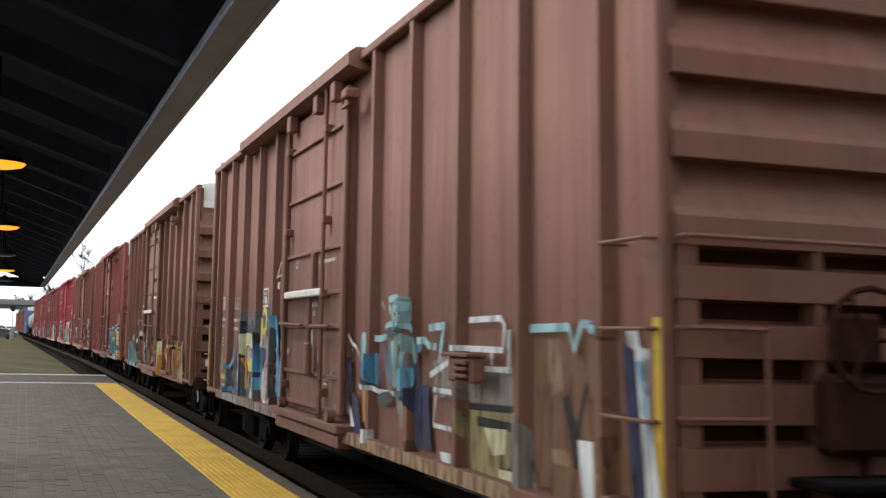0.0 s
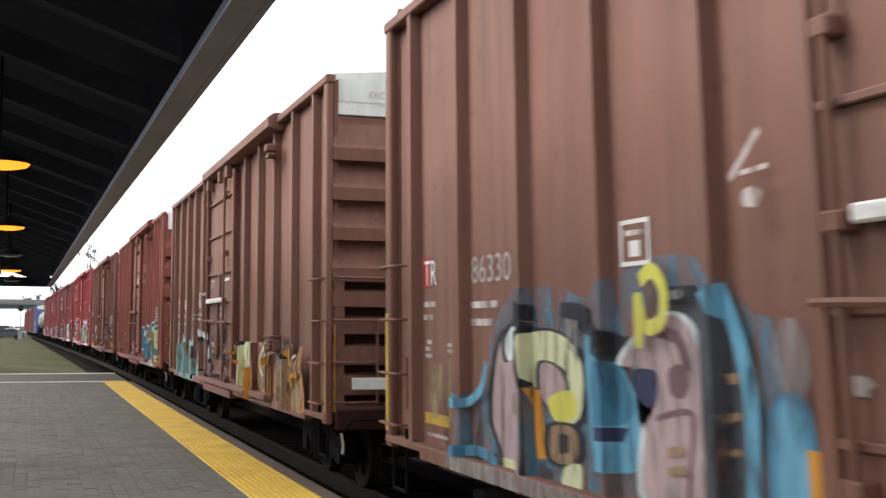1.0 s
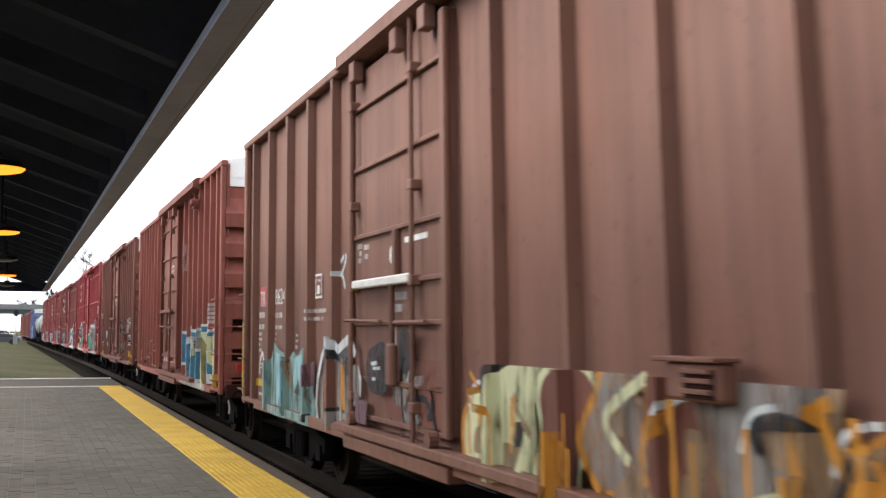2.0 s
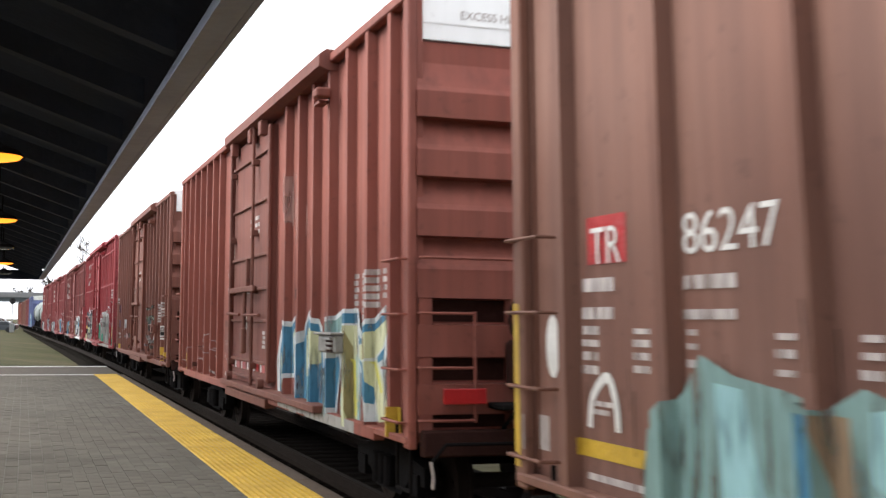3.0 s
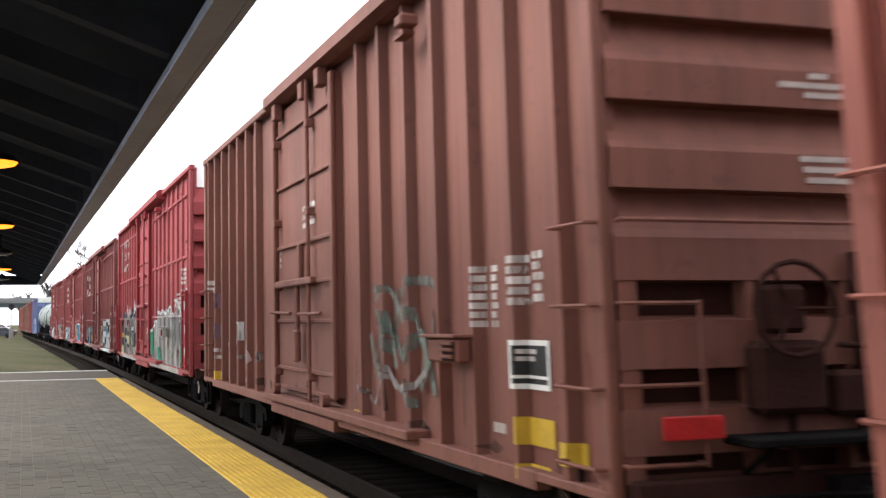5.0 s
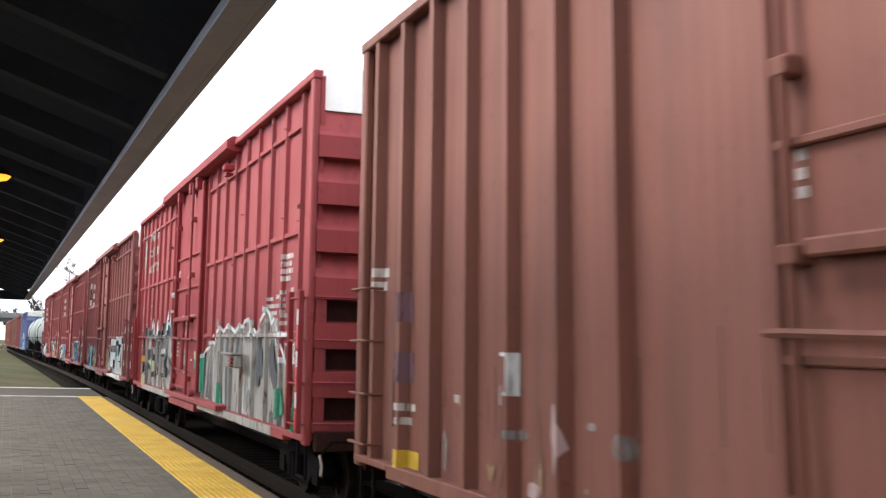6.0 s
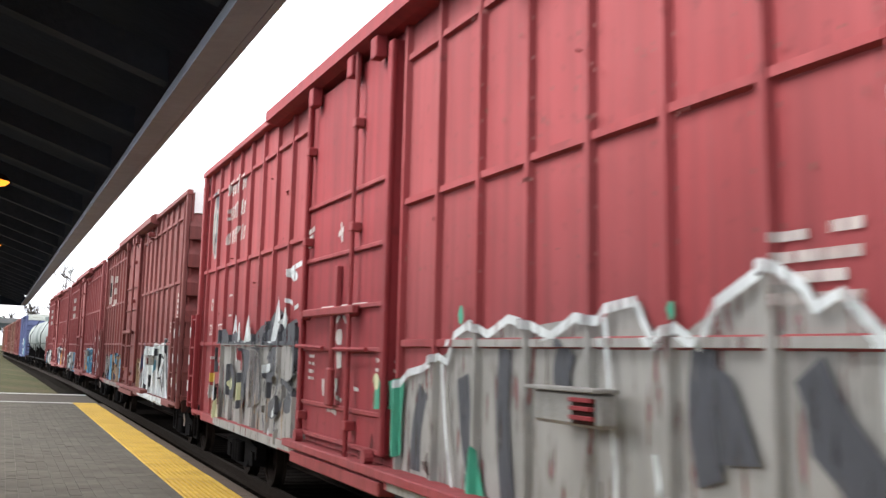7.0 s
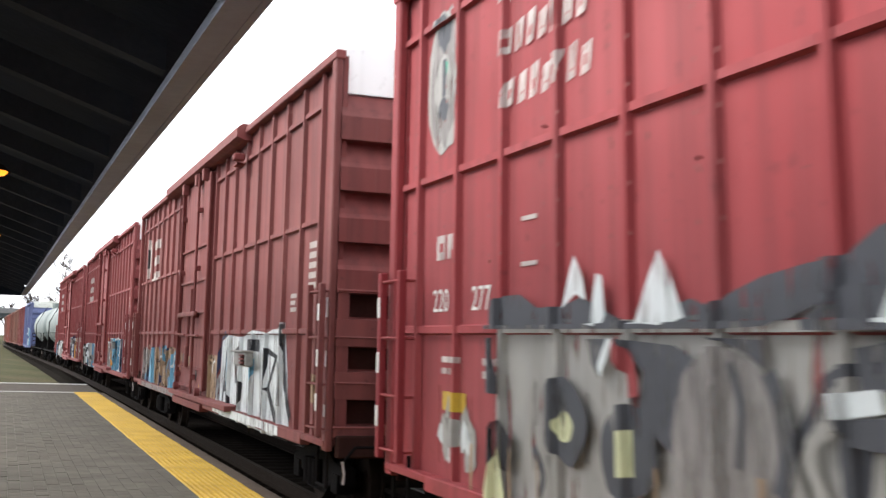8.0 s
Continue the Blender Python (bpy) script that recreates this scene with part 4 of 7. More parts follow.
def tank_car(front, L):
    car = dict(front=front, L=L, top=4.3, mat=GREY_TANK)
    car["root"] = tagged(empty("tank_car"), "pale grey-green tank car with a walkway on top", "tank car", "cars of the freight train")
    bm = bmesh.new()
    n, r, zc = 32, 1.42, 2.45
    rings = []
    for y, k in ((.55, .02), (.60, .45), (.75, .78), (.95, .94), (1.2, 1.0), (L - 1.2, 1.0), (L - .95, .94), (L - .75, .78), (L - .60, .45), (L - .55, .02)):
        rings.append([bm.verts.new((r * k * math.cos(a * math.tau / n), y, zc + r * k * math.sin(a * math.tau / n))) for a in range(n)])
    for a, b in zip(rings, rings[1:]):
        for k in range(n):
            bm.faces.new((a[k], a[(k + 1) % n], b[(k + 1) % n], b[k])).smooth = True
    cpart(car, "tank", fix(bm), GREY_TANK)
    bm = bmesh.new()
    rod(bm, (0, L / 2, zc + r - .1), (0, L / 2, zc + r + .4), .42, n=20)
    cpart(car, "dome", fix(bm), GREY_TANK)
    for u in (1.6, L - 1.6):
        bm = bmesh.new()
        prism(bm, [(-1.3, .7), (1.3, .7), (1.2, 1.8), (.9, 1.35), (0, 1.08), (-.9, 1.35), (-1.2, 1.8)], "y", u - .2, u + .2)
        cpart(car, "saddle", fix(bm), STEEL)
    bm = bmesh.new()
    pipe(bm, [(-1.5, .4, .85), (-1.5, .4, 1.9), (-1.5, L - .4, 1.9), (-1.5, L - .4, .85)], .02)
    cpart(car, "handrail", fix(bm), STEEL)
    bm = bmesh.new()
    for u in (L / 2 - .2, L / 2 + .2):
        pipe(bm, [(-1.52, u, .8), (-1.52, u, 2.6), (-.8, u, 3.95)], .02)
    for k in range(6):
        pipe(bm, [(-1.52, L / 2 - .2, .95 + .3 * k), (-1.52, L / 2 + .2, .95 + .3 * k)], .014)
    cpart(car, "ladder", fix(bm), STEEL)
    bm = bmesh.new()
    soft_box(bm, -1.45, -1.0, .1, L - .1, .72, .80, .01)
    soft_box(bm, 1.0, 1.45, .1, L - .1, .72, .80, .01)
    cpart(car, "running_board", fix(bm), STEEL)
    running_gear(car)
    CARS.append(car)


tank_car(158.7, 15.2)
tank_car(176.2, 15.2)
car_j = boxcar(193.6, 15.75, 4.57, BLUE, POSTS_TR, TR_DOOR, (2.9, 9.5), "blue boxcar with a white end", rails=TR_RAILS, white=PALE)
for k, paint in enumerate((DULL, BROWN, UMBER, RUST, BROWN)):
    boxcar(211.4 + 17.9 * k, 15.75, 4.57, paint, POSTS_RB, RB_DOOR, (2.9, 9.5), "weathered boxcar far down the freight train", rails=RB_RAILS, white=CHALK if k % 2 else None)

# ---- paint on the cars: lettering, panels and graffiti ----


def loop(u, z, ru, rz, rnd, n=9, rough=.28, turn=0.0):
    """A smooth closed outline, uneven like a hand-drawn letter."""
    pts = []
    for k in range(n):
        a = k * math.tau / n + turn
        q = 1 + rnd.uniform(-rough, rough)
        ca, sa = math.cos(a), math.sin(a)
        pts.append((u + ru * q * math.copysign(abs(ca) ** .7, ca), z + rz * q * math.copysign(abs(sa) ** .7, sa)))
    return pts


def closed(pts, n=4):
    m = len(pts)
    out = []
    for i in range(m):
        p0, p1, p2, p3 = pts[i - 1], pts[i], pts[(i + 1) % m], pts[(i + 2) % m]
        for k in range(n):
            t = k / n
            out.append(tuple(0.5 * (2 * p1[c] + (p2[c] - p0[c]) * t + (2 * p0[c] - 5 * p1[c] + 4 * p2[c] - p3[c]) * t * t + (3 * p1[c] - p0[c] - 3 * p2[c] + p3[c]) * t ** 3) for c in (0, 1)))
    return out


def grown(pts, k):
    u, z = sum(p[0] for p in pts) / len(pts), sum(p[1] for p in pts) / len(pts)
    return [(u + (p[0] - u) * k + .04 * (1 if p[0] > u else -1), z + (p[1] - z) * k) for p in pts]


def wild(u0, u1, z0, z1, fills, lines, seed, n=6, wob=0.22):
    """Interlocking letters between u0 (larger) and u1: edged bodies, holes, bars and shines."""
    rnd = random.Random(seed)
    out = []
    w, h = (u0 - u1) / n, z1 - z0
    keep = lambda pts: [(min(u0 + .1, max(u1 - .1, p[0])), min(z1, max(z0, p[1]))) for p in pts]
    for k in range(n):
        uc, zc = u0 - (k + .5) * w + rnd.uniform(-.1, .1) * w, z0 + h * rnd.uniform(.40, .52)
        body = loop(uc, zc, w * rnd.uniform(.48, .66), h * rnd.uniform(.42, .58), rnd, 9, wob)
        edge, fill = rnd.choice(lines), rnd.choice(fills)
        out += [(keep(closed(grown(body, 1.10))), edge), (keep(closed(body)), fill)]
        if rnd.random() < .7:
            out += [(keep(closed(loop(uc + rnd.uniform(-.12, .12) * w, zc + rnd.uniform(-.1, .25) * h, w * .16, h * .15, rnd, 7))), edge)]
        if rnd.random() < .7:
            out += [(keep(closed(loop(uc + rnd.uniform(-.2, .2) * w, zc - h * rnd.uniform(.1, .35), w * .28, h * .14, rnd, 7))), rnd.choice(fills))]
        out += stroke(keep([(uc + w * .35, zc + h * .1), (uc + w * .2, zc + h * .32), (uc - w * .1, zc + h * .38)]), .035, rnd.choice([S_WHITE, fill]))
    for k in range(n * 2):
        uc, zc = rnd.uniform(u1, u0), rnd.uniform(z0, z1 - h * .3)
        pts = keep([(uc, zc), (uc + rnd.uniform(-.25, .25), zc + rnd.uniform(.15, .4) * h), (uc + rnd.uniform(-.45, .45), zc + rnd.uniform(.2, .6) * h)])
        out += stroke(pts, rnd.uniform(.03, .085), rnd.choice(lines + fills[:1]))
    return out


def frame_sign(u0, u1, z0, z1, mat, inner, w=.03):
    """A framed white square with dark lines in it."""
    return rect(u1, u0, z0, z1, mat) + rect(u1 + w, u0 - w, z0 + w, z1 - w, inner)


def scatter(u0, u1, z0, z1, n, mats, seed, lo=.03, hi=.10):
    """Scuffs, chips and stickers."""
    rnd = random.Random(seed)
    out = []
    for k in range(n):
        out += blob(rnd.uniform(u1, u0), rnd.uniform(z0, z1), rnd.uniform(lo, hi), rnd.uniform(lo, hi) * rnd.uniform(.5, 2), rnd.choice(mats), 9, .5, seed * 77 + k)
    return out


def drips(u0, u1, z0, z1, n, mat, seed, w=.03):
    rnd = random.Random(seed)
    out = []
    for k in range(n):
        u, z = rnd.uniform(u1, u0), rnd.uniform(z0 + .3 * (z1 - z0), z1)
        out += stroke([(u, z), (u + rnd.uniform(-.02, .02), max(z0, z - rnd.uniform(.15, .6)))], rnd.uniform(.4, 1) * w, mat, False)
    return out


# first car
A = car_a
lay(A, "corner_stripe", rect(0.08, .165, .80, 1.85, YELLOW), "yellow stripe on the corner post")
lay(A, "corner_stripe", rect(15.585, 15.67, .80, 1.85, YELLOW), "yellow stripe on the corner post")
g = []
g += [([(3.24, 1.44), (2.10, 1.54), (2.05, 1.27), (3.14, 1.24)], S_MIST)]
g += [([(3.19, 1.19), (1.98, 1.24), (1.80, 0.68), (3.00, 0.68)], S_OLIVE)]
g += [([(2.17, 1.21), (1.95, 1.23), (1.78, 0.68), (2.07, 0.68)], S_MIST)]
g += [([(3.16, 1.82), (2.38, 1.83), (2.38, 1.66), (3.12, 1.66)], BROWN)]
g += [([(3.09, 1.24), (2.05, 1.27), (2.05, 1.22), (3.06, 1.19)], S_BLACK)]
g += stroke([(2.91, 1.12), (2.25, 1.12), (2.25, 0.84), (2.44, 0.77)], 0.07, S_BLACK, False)
g += [([(2.76, 1.08), (2.34, 1.10), (2.38, 0.93), (2.61, 0.90)], S_YELL)]
g += [([(2.48, 0.82), (2.16, 0.83), (2.20, 0.73), (2.48, 0.72)], S_YELL)]
g += [([(1.89, 1.78), (1.33, 1.78), (0.88, 1.76), (0.62, 1.73), (0.54, 1.31), (0.50, 0.84), (1.85, 0.68)], S_OCHRE)]
g += [([(1.66, 1.72), (1.45, 1.73), (1.41, 1.42), (1.61, 1.37)], S_TAN)]
g += [([(0.99, 1.73), (0.67, 1.72), (0.62, 1.24), (0.84, 1.16), (0.96, 1.41)], BROWN)]
g += stroke([(1.40, 1.38), (1.31, 1.19), (1.25, 0.96)], 0.1, S_BLACK, False)
g += stroke([(1.10, 1.47), (1.20, 1.26), (1.25, 1.09)], 0.05, S_BLACK, False)
g += [([(1.63, 1.04), (1.37, 1.06), (1.37, 0.96), (1.58, 0.96)], S_TAN)]
g += [([(1.24, 1.13), (0.99, 1.14), (0.89, 0.78), (1.16, 0.75)], S_WHITE)]
g += stroke([(1.00, 1.04), (0.81, 1.04)], 0.04, S_TAN, False)
g += stroke([(0.95, 0.96), (0.79, 0.97)], 0.04, S_TAN, False)
g += [([(0.66, 1.72), (0.52, 1.67), (0.44, 0.85), (0.57, 0.83)], S_NAVY)]
g += [([(0.52, 1.70), (0.26, 1.67), (0.10, 0.90), (0.41, 0.85)], S_WHITE)]
g += [([(0.62, 1.80), (0.49, 1.80), (0.45, 1.67), (0.58, 1.69)], S_WHITE)]
g += stroke([(0.43, 1.59), (0.30, 1.50), (0.39, 1.38), (0.27, 1.27), (0.33, 1.06)], 0.12, S_MIST)
g += stroke([(0.46, 1.62), (0.40, 1.44), (0.35, 1.15)], 0.05, S_SKY)
g += stroke([(0.36, 1.47), (0.25, 1.39), (0.30, 1.21)], 0.04, S_NAVY)
g += stroke([(1.89, 1.79), (1.30, 1.80), (1.23, 1.66), (1.13, 1.82), (0.93, 1.81), (0.77, 1.78)], 0.055, S_AQUA, False)
g += stroke([(3.01, 1.85), (2.39, 1.86), (2.32, 1.81), (2.35, 1.64), (3.17, 1.64)], 0.045, S_WHITE, False)
g += stroke([(2.14, 1.80), (2.02, 1.76), (2.03, 1.51), (2.77, 1.50)], 0.04, S_WHITE, False)
g += stroke([(2.55, 1.62), (2.54, 1.53)], 0.035, S_WHITE, False)
g += [(closed([(4.77, 1.50), (4.34, 1.57), (4.15, 1.48), (4.21, 1.25), (4.66, 1.20)]), S_HAZE)]
g += [([(4.82, 1.64), (4.46, 1.68), (4.37, 1.22), (4.64, 0.92), (4.82, 1.20)], S_MIST)]
g += [([(4.34, 1.27), (3.93, 1.34), (3.82, 0.81), (4.22, 0.81)], S_NAVY)]
g += [([(3.81, 1.52), (3.28, 1.62), (3.24, 1.28), (3.73, 1.23)], S_MIST)]
g += stroke([(3.92, 1.79), (3.54, 1.81)], 0.06, S_AQUA, False)
g += stroke([(3.57, 1.78), (3.67, 1.51)], 0.05, S_AQUA, False)
g += stroke([(3.88, 1.41), (3.47, 1.52), (3.27, 1.67)], 0.05, S_WHITE, False)
g += stroke([(3.73, 1.26), (3.78, 1.02), (3.33, 1.02)], 0.04, S_WHITE, False)
g += stroke([(3.79, 1.30), (3.31, 1.30)], 0.04, S_WHITE, False)
g += [([(5.71, 0.83), (5.46, 0.85), (5.45, 0.72), (5.66, 0.71)], S_WHITE)]
g += [([(3.60, 0.83), (3.31, 0.84), (3.31, 0.72), (3.56, 0.72)], S_WHITE)]
g += [(closed([(5.96, 1.69), (5.86, 1.75), (5.78, 1.70), (5.79, 1.52), (5.58, 1.55), (5.55, 1.44), (5.63, 1.25), (5.84, 1.38), (5.93, 1.51)]), S_AQUA)]
g += stroke([(6.51, 1.76), (6.31, 1.64), (6.13, 1.60), (5.93, 1.48), (5.84, 1.42)], 0.04, S_WHITE, False)
g += [([(6.55, 1.39), (6.44, 1.36), (6.43, 1.15), (6.52, 1.21)], S_AQUA)]
g += [([(6.53, 1.14), (6.39, 1.13), (6.31, 0.91), (6.46, 0.92)], S_MIST)]
g += [([(6.45, 1.49), (6.31, 1.46), (6.26, 1.14), (6.37, 1.13)], S_NAVY)]
g += [([(6.23, 1.15), (5.99, 1.10), (5.90, 0.78), (6.16, 0.74)], S_NAVY)]
g += [([(6.32, 1.04), (6.21, 0.92), (6.13, 0.82), (6.27, 0.82)], S_WHITE)]
g += [([(5.85, 1.37), (5.76, 1.35), (5.68, 0.89), (5.83, 0.89)], S_ORANGE)]
g += [(closed([(5.55, 1.52), (5.35, 1.54), (5.33, 1.31), (5.50, 1.23), (5.58, 1.35)]), S_BLUE)]
g += [(closed([(5.14, 1.65), (4.93, 1.70), (4.85, 1.60), (4.84, 1.34), (4.98, 1.21), (5.12, 1.38)]), S_MIST)]
g += [([(5.03, 1.60), (4.97, 1.61), (4.95, 1.33), (5.02, 1.33)], S_BLUE)]
g += stroke([(4.91, 1.67), (4.85, 1.47), (4.78, 1.27)], 0.1, S_AQUA)
g += [(closed([(5.29, 1.59), (5.18, 1.65), (5.14, 1.37), (5.24, 1.20), (5.33, 1.31)]), S_PURP)]
g += [(closed([(5.06, 1.80), (4.84, 1.82), (4.74, 1.74), (4.96, 1.69), (5.09, 1.73)]), S_DARK)]
g += stroke([(5.10, 1.78), (5.06, 1.81), (4.86, 1.83), (4.78, 1.77)], 0.05, S_AQUA, False)
g += stroke([(5.45, 1.69), (5.26, 1.69), (5.06, 1.71)], 0.06, S_AQUA, False)
g += stroke([(4.81, 1.71), (4.73, 1.55), (4.66, 1.50), (4.54, 1.61), (4.40, 1.69), (4.34, 1.70), (4.25, 1.60), (4.18, 1.52)], 0.1, S_TEAL, False)
g += [(closed([(4.61, 1.35), (4.52, 1.40), (4.47, 1.35), (4.55, 1.29)]), S_BLACK)]
g += [([(4.52, 1.29), (4.44, 1.32), (4.36, 1.18), (4.49, 1.16)], S_BLUE)]
g += [([(4.72, 1.29), (4.61, 1.32), (4.48, 1.18), (4.66, 1.19)], S_AQUA)]
g += stroke([(5.81, 1.39), (5.51, 1.26), (5.23, 1.23)], 0.04, S_BLACK, False)
g += stroke([(5.75, 1.29), (5.57, 1.24), (5.29, 1.21), (4.77, 1.21)], 0.045, S_WHITE, False)
g += [(closed([(5.28, 1.17), (5.03, 1.22), (4.83, 1.20), (4.88, 1.12), (5.25, 1.10)]), S_DARK)]
g += stroke([(4.18, 1.68), (3.95, 1.69), (3.86, 1.65), (3.67, 1.64)], 0.06, S_AQUA, False)
g += [([(4.17, 1.65), (4.04, 1.66), (4.03, 1.60), (4.16, 1.58)], S_BLUE)]
g += [(closed([(4.43, 1.42), (4.25, 1.45), (4.24, 1.32), (4.40, 1.28)]), S_SKY)]
g += stroke([(4.98, 2.04), (4.72, 2.05), (4.83, 1.95), (4.59, 2.00), (4.29, 2.02)], 0.06, S_AQUA)
g += stroke([(4.93, 1.98), (4.74, 1.85), (4.54, 1.97), (4.37, 1.91)], 0.06, S_AQUA)
g += stroke([(4.79, 1.84), (4.55, 1.85), (4.74, 1.76)], 0.05, S_TEAL)
g += stroke([(4.61, 1.82), (4.35, 1.82), (4.20, 1.76)], 0.05, S_AQUA)
g += stroke([(4.38, 2.04), (4.25, 1.96), (4.32, 1.86), (4.17, 1.88)], 0.06, S_TEAL)
g += stroke([(4.55, 2.02), (4.29, 1.98), (4.35, 1.93)], 0.05, S_AQUA)
g += stroke([(5.08, 2.02), (4.96, 1.96)], 0.05, S_TEAL)
g += stroke([(4.35, 1.81), (4.45, 1.75)], 0.05, S_TEAL)
lay(A, "graffiti", g, "aqua, navy and white graffiti letters")


def figure(pts, fill, edge, k=1.09):
    return [(closed(grown(pts, k)), edge), (closed(pts), fill)]


g = []
g += [(closed([(14.05, 1.17), (13.51, 1.28), (13.25, 1.70), (12.88, 1.94), (12.17, 2.00), (11.72, 1.90), (11.20, 2.05), (10.99, 2.10), (10.52, 2.10), (10.16, 1.97), (9.96, 1.79), (9.78, 1.71), (9.85, 0.96), (13.49, 0.68), (13.98, 0.72)]), S_HAZE)]
g += [(closed([(13.38, 1.16), (13.18, 1.61), (12.76, 1.82), (12.18, 1.84), (11.73, 1.76), (11.57, 1.48), (11.65, 1.11), (11.62, 0.71), (13.36, 0.68), (13.48, 0.77)]), S_HAZE)]
g += figure([(13.27, 1.13), (13.12, 1.59), (12.78, 1.75), (12.54, 1.70), (12.46, 1.56), (12.60, 1.32), (12.72, 1.08), (12.60, 0.86), (12.63, 0.68), (12.90, 0.68), (13.15, 0.93)], S_PINK, S_BLACK, 1.08)
g += figure([(13.00, 1.64), (12.78, 1.76), (12.55, 1.70), (12.50, 1.56), (12.70, 1.60), (12.94, 1.49)], S_WHITE, S_BLACK, 1.1)
g += [([(12.86, 1.79), (12.82, 1.90), (12.64, 1.92), (12.46, 1.86), (12.45, 1.76), (12.65, 1.79)], S_BLACK)]
g += stroke([(12.75, 1.72), (12.73, 1.55)], 0.05, S_OLIVE)
g += figure([(12.58, 1.67), (12.18, 1.70), (11.86, 1.60), (11.76, 1.42), (11.81, 1.20), (12.01, 1.13), (12.16, 1.23), (12.18, 1.45), (12.36, 1.50), (12.47, 1.33), (12.55, 1.44)], S_YELL, S_BLACK, 1.08)
g += figure([(12.38, 1.49), (12.12, 1.47), (12.01, 1.35), (12.16, 1.22), (12.37, 1.27)], S_PINK, S_BLACK, 1.1)
g += [(closed([(12.26, 1.28), (11.94, 1.34), (11.86, 1.21), (12.08, 1.13), (12.23, 1.17)]), S_LIME)]
g += [([(12.53, 1.33), (12.40, 1.32), (12.31, 0.89), (12.47, 0.87)], S_ORANGE)]
g += figure([(12.25, 1.09), (11.89, 1.11), (11.89, 0.92), (12.23, 0.89)], S_TAN, S_BLACK, 1.15)
g += [([(12.14, 1.06), (11.98, 1.07), (11.98, 0.96), (12.13, 0.94)], S_BLACK)]
g += [(closed([(12.05, 0.86), (11.81, 0.90), (11.83, 0.72), (12.08, 0.71)]), S_YELL)]
g += [(closed([(13.09, 0.81), (12.83, 0.81), (12.63, 0.68), (12.98, 0.68)]), S_YELL)]
g += [([(12.81, 1.25), (12.60, 1.29), (12.65, 1.03), (12.79, 1.05)], S_PURP)]
g += [(closed([(11.69, 1.71), (11.42, 1.63), (11.09, 1.35), (11.04, 1.16), (11.11, 0.95), (11.58, 0.94), (11.70, 1.26)]), S_SKY)]
g += [(closed([(11.63, 1.47), (11.34, 1.53), (11.12, 1.30), (11.26, 1.19), (11.59, 1.19)]), S_BLUE)]
g += [([(11.59, 1.16), (11.20, 1.17), (11.26, 1.09), (11.59, 1.08)], S_NAVY)]
g += stroke([(12.06, 1.81), (11.76, 1.79), (11.50, 1.71), (11.31, 1.61), (11.08, 1.60)], 0.16, S_BLACK)
g += [([(12.02, 1.79), (11.79, 1.77), (11.79, 1.52), (11.93, 1.60)], S_MIST)]
g += [(closed([(10.81, 1.91), (10.45, 1.93), (10.17, 1.82), (10.04, 1.61), (10.00, 1.25), (10.02, 0.93), (10.36, 0.89), (10.32, 1.35), (10.38, 1.65), (10.59, 1.80)]), S_DARK)]
g += figure([(11.24, 1.52), (11.02, 1.68), (10.77, 1.79), (10.54, 1.76), (10.40, 1.60), (10.33, 1.35), (10.39, 0.89), (10.99, 0.81), (10.99, 1.17), (10.89, 1.31), (10.98, 1.50)], S_PINK, S_WHITE, 1.05)
g += [(closed([(11.11, 1.49), (10.86, 1.50), (10.83, 1.41), (10.89, 1.30), (11.06, 1.35)]), S_NAVY)]
g += [(closed([(10.71, 1.51), (10.57, 1.54), (10.51, 1.45), (10.58, 1.37), (10.70, 1.39)]), S_PURP)]
g += stroke([(10.86, 1.25), (10.50, 1.30), (10.52, 1.08), (10.56, 0.88)], 0.035, S_PURP)
g += stroke([(10.80, 1.71), (10.60, 1.67), (10.51, 1.51)], 0.07, S_PURP)
g += [([(10.75, 1.11), (10.58, 1.14), (10.57, 1.09), (10.74, 1.06)], S_TAN)]
g += [([(10.75, 1.01), (10.58, 1.04), (10.57, 0.99), (10.74, 0.97)], S_TAN)]
g += [([(10.15, 1.51), (10.05, 1.52), (10.05, 1.47), (10.14, 1.46)], S_TAN)]
g += [([(10.16, 1.32), (10.04, 1.34), (10.05, 1.30), (10.15, 1.28)], S_TAN)]
g += [([(10.16, 1.16), (10.05, 1.17), (10.05, 1.14), (10.16, 1.12)], S_TAN)]
g += stroke([(10.18, 1.92), (10.05, 1.71), (9.96, 1.45), (9.95, 1.22), (9.96, 0.95)], 0.11, S_SKY)
g += [([(10.78, 1.94), (10.37, 1.94), (10.27, 1.86), (10.59, 1.84)], S_BLACK)]
g += [([(10.72, 1.92), (10.51, 1.92), (10.49, 1.88), (10.65, 1.87)], S_MIST)]
g += stroke([(14.05, 1.19), (13.70, 1.16), (13.37, 1.28), (13.26, 1.48)], 0.07, S_SKY)
g += stroke([(13.96, 0.78), (13.39, 0.83), (13.05, 0.78)], 0.08, S_BLUE)
g += blob(9.60, 1.60, .14, .17, S_MIST, seed=12) + figure([(9.74, .72), (9.74, 1.30), (9.62, 1.42), (9.52, 1.25), (9.52, .72)], S_SKY, S_BLUE, 1.1) + rect(9.44, 9.53, .82, 1.22, S_ORANGE)
g += stroke([(10.92, 1.98), (10.78, 2.03), (10.66, 1.92), (10.70, 1.76), (10.86, 1.74), (10.93, 1.90), (10.92, 1.62)], .085, S_LIME)
g += stroke([(9.98, 2.42), (9.80, 2.56), (9.72, 2.62)], .04, STENCIL) + stroke([(9.88, 2.44), (9.66, 2.45)], .025, STENCIL) + blob(9.80, 2.32, .08, .05, STENCIL, seed=2) + drips(14.4, 13.9, 1.0, 1.5, 8, S_OLIVE, 17, .06)
lay(A, "graffiti", g, "bright blue, pink and yellow graffiti characters")
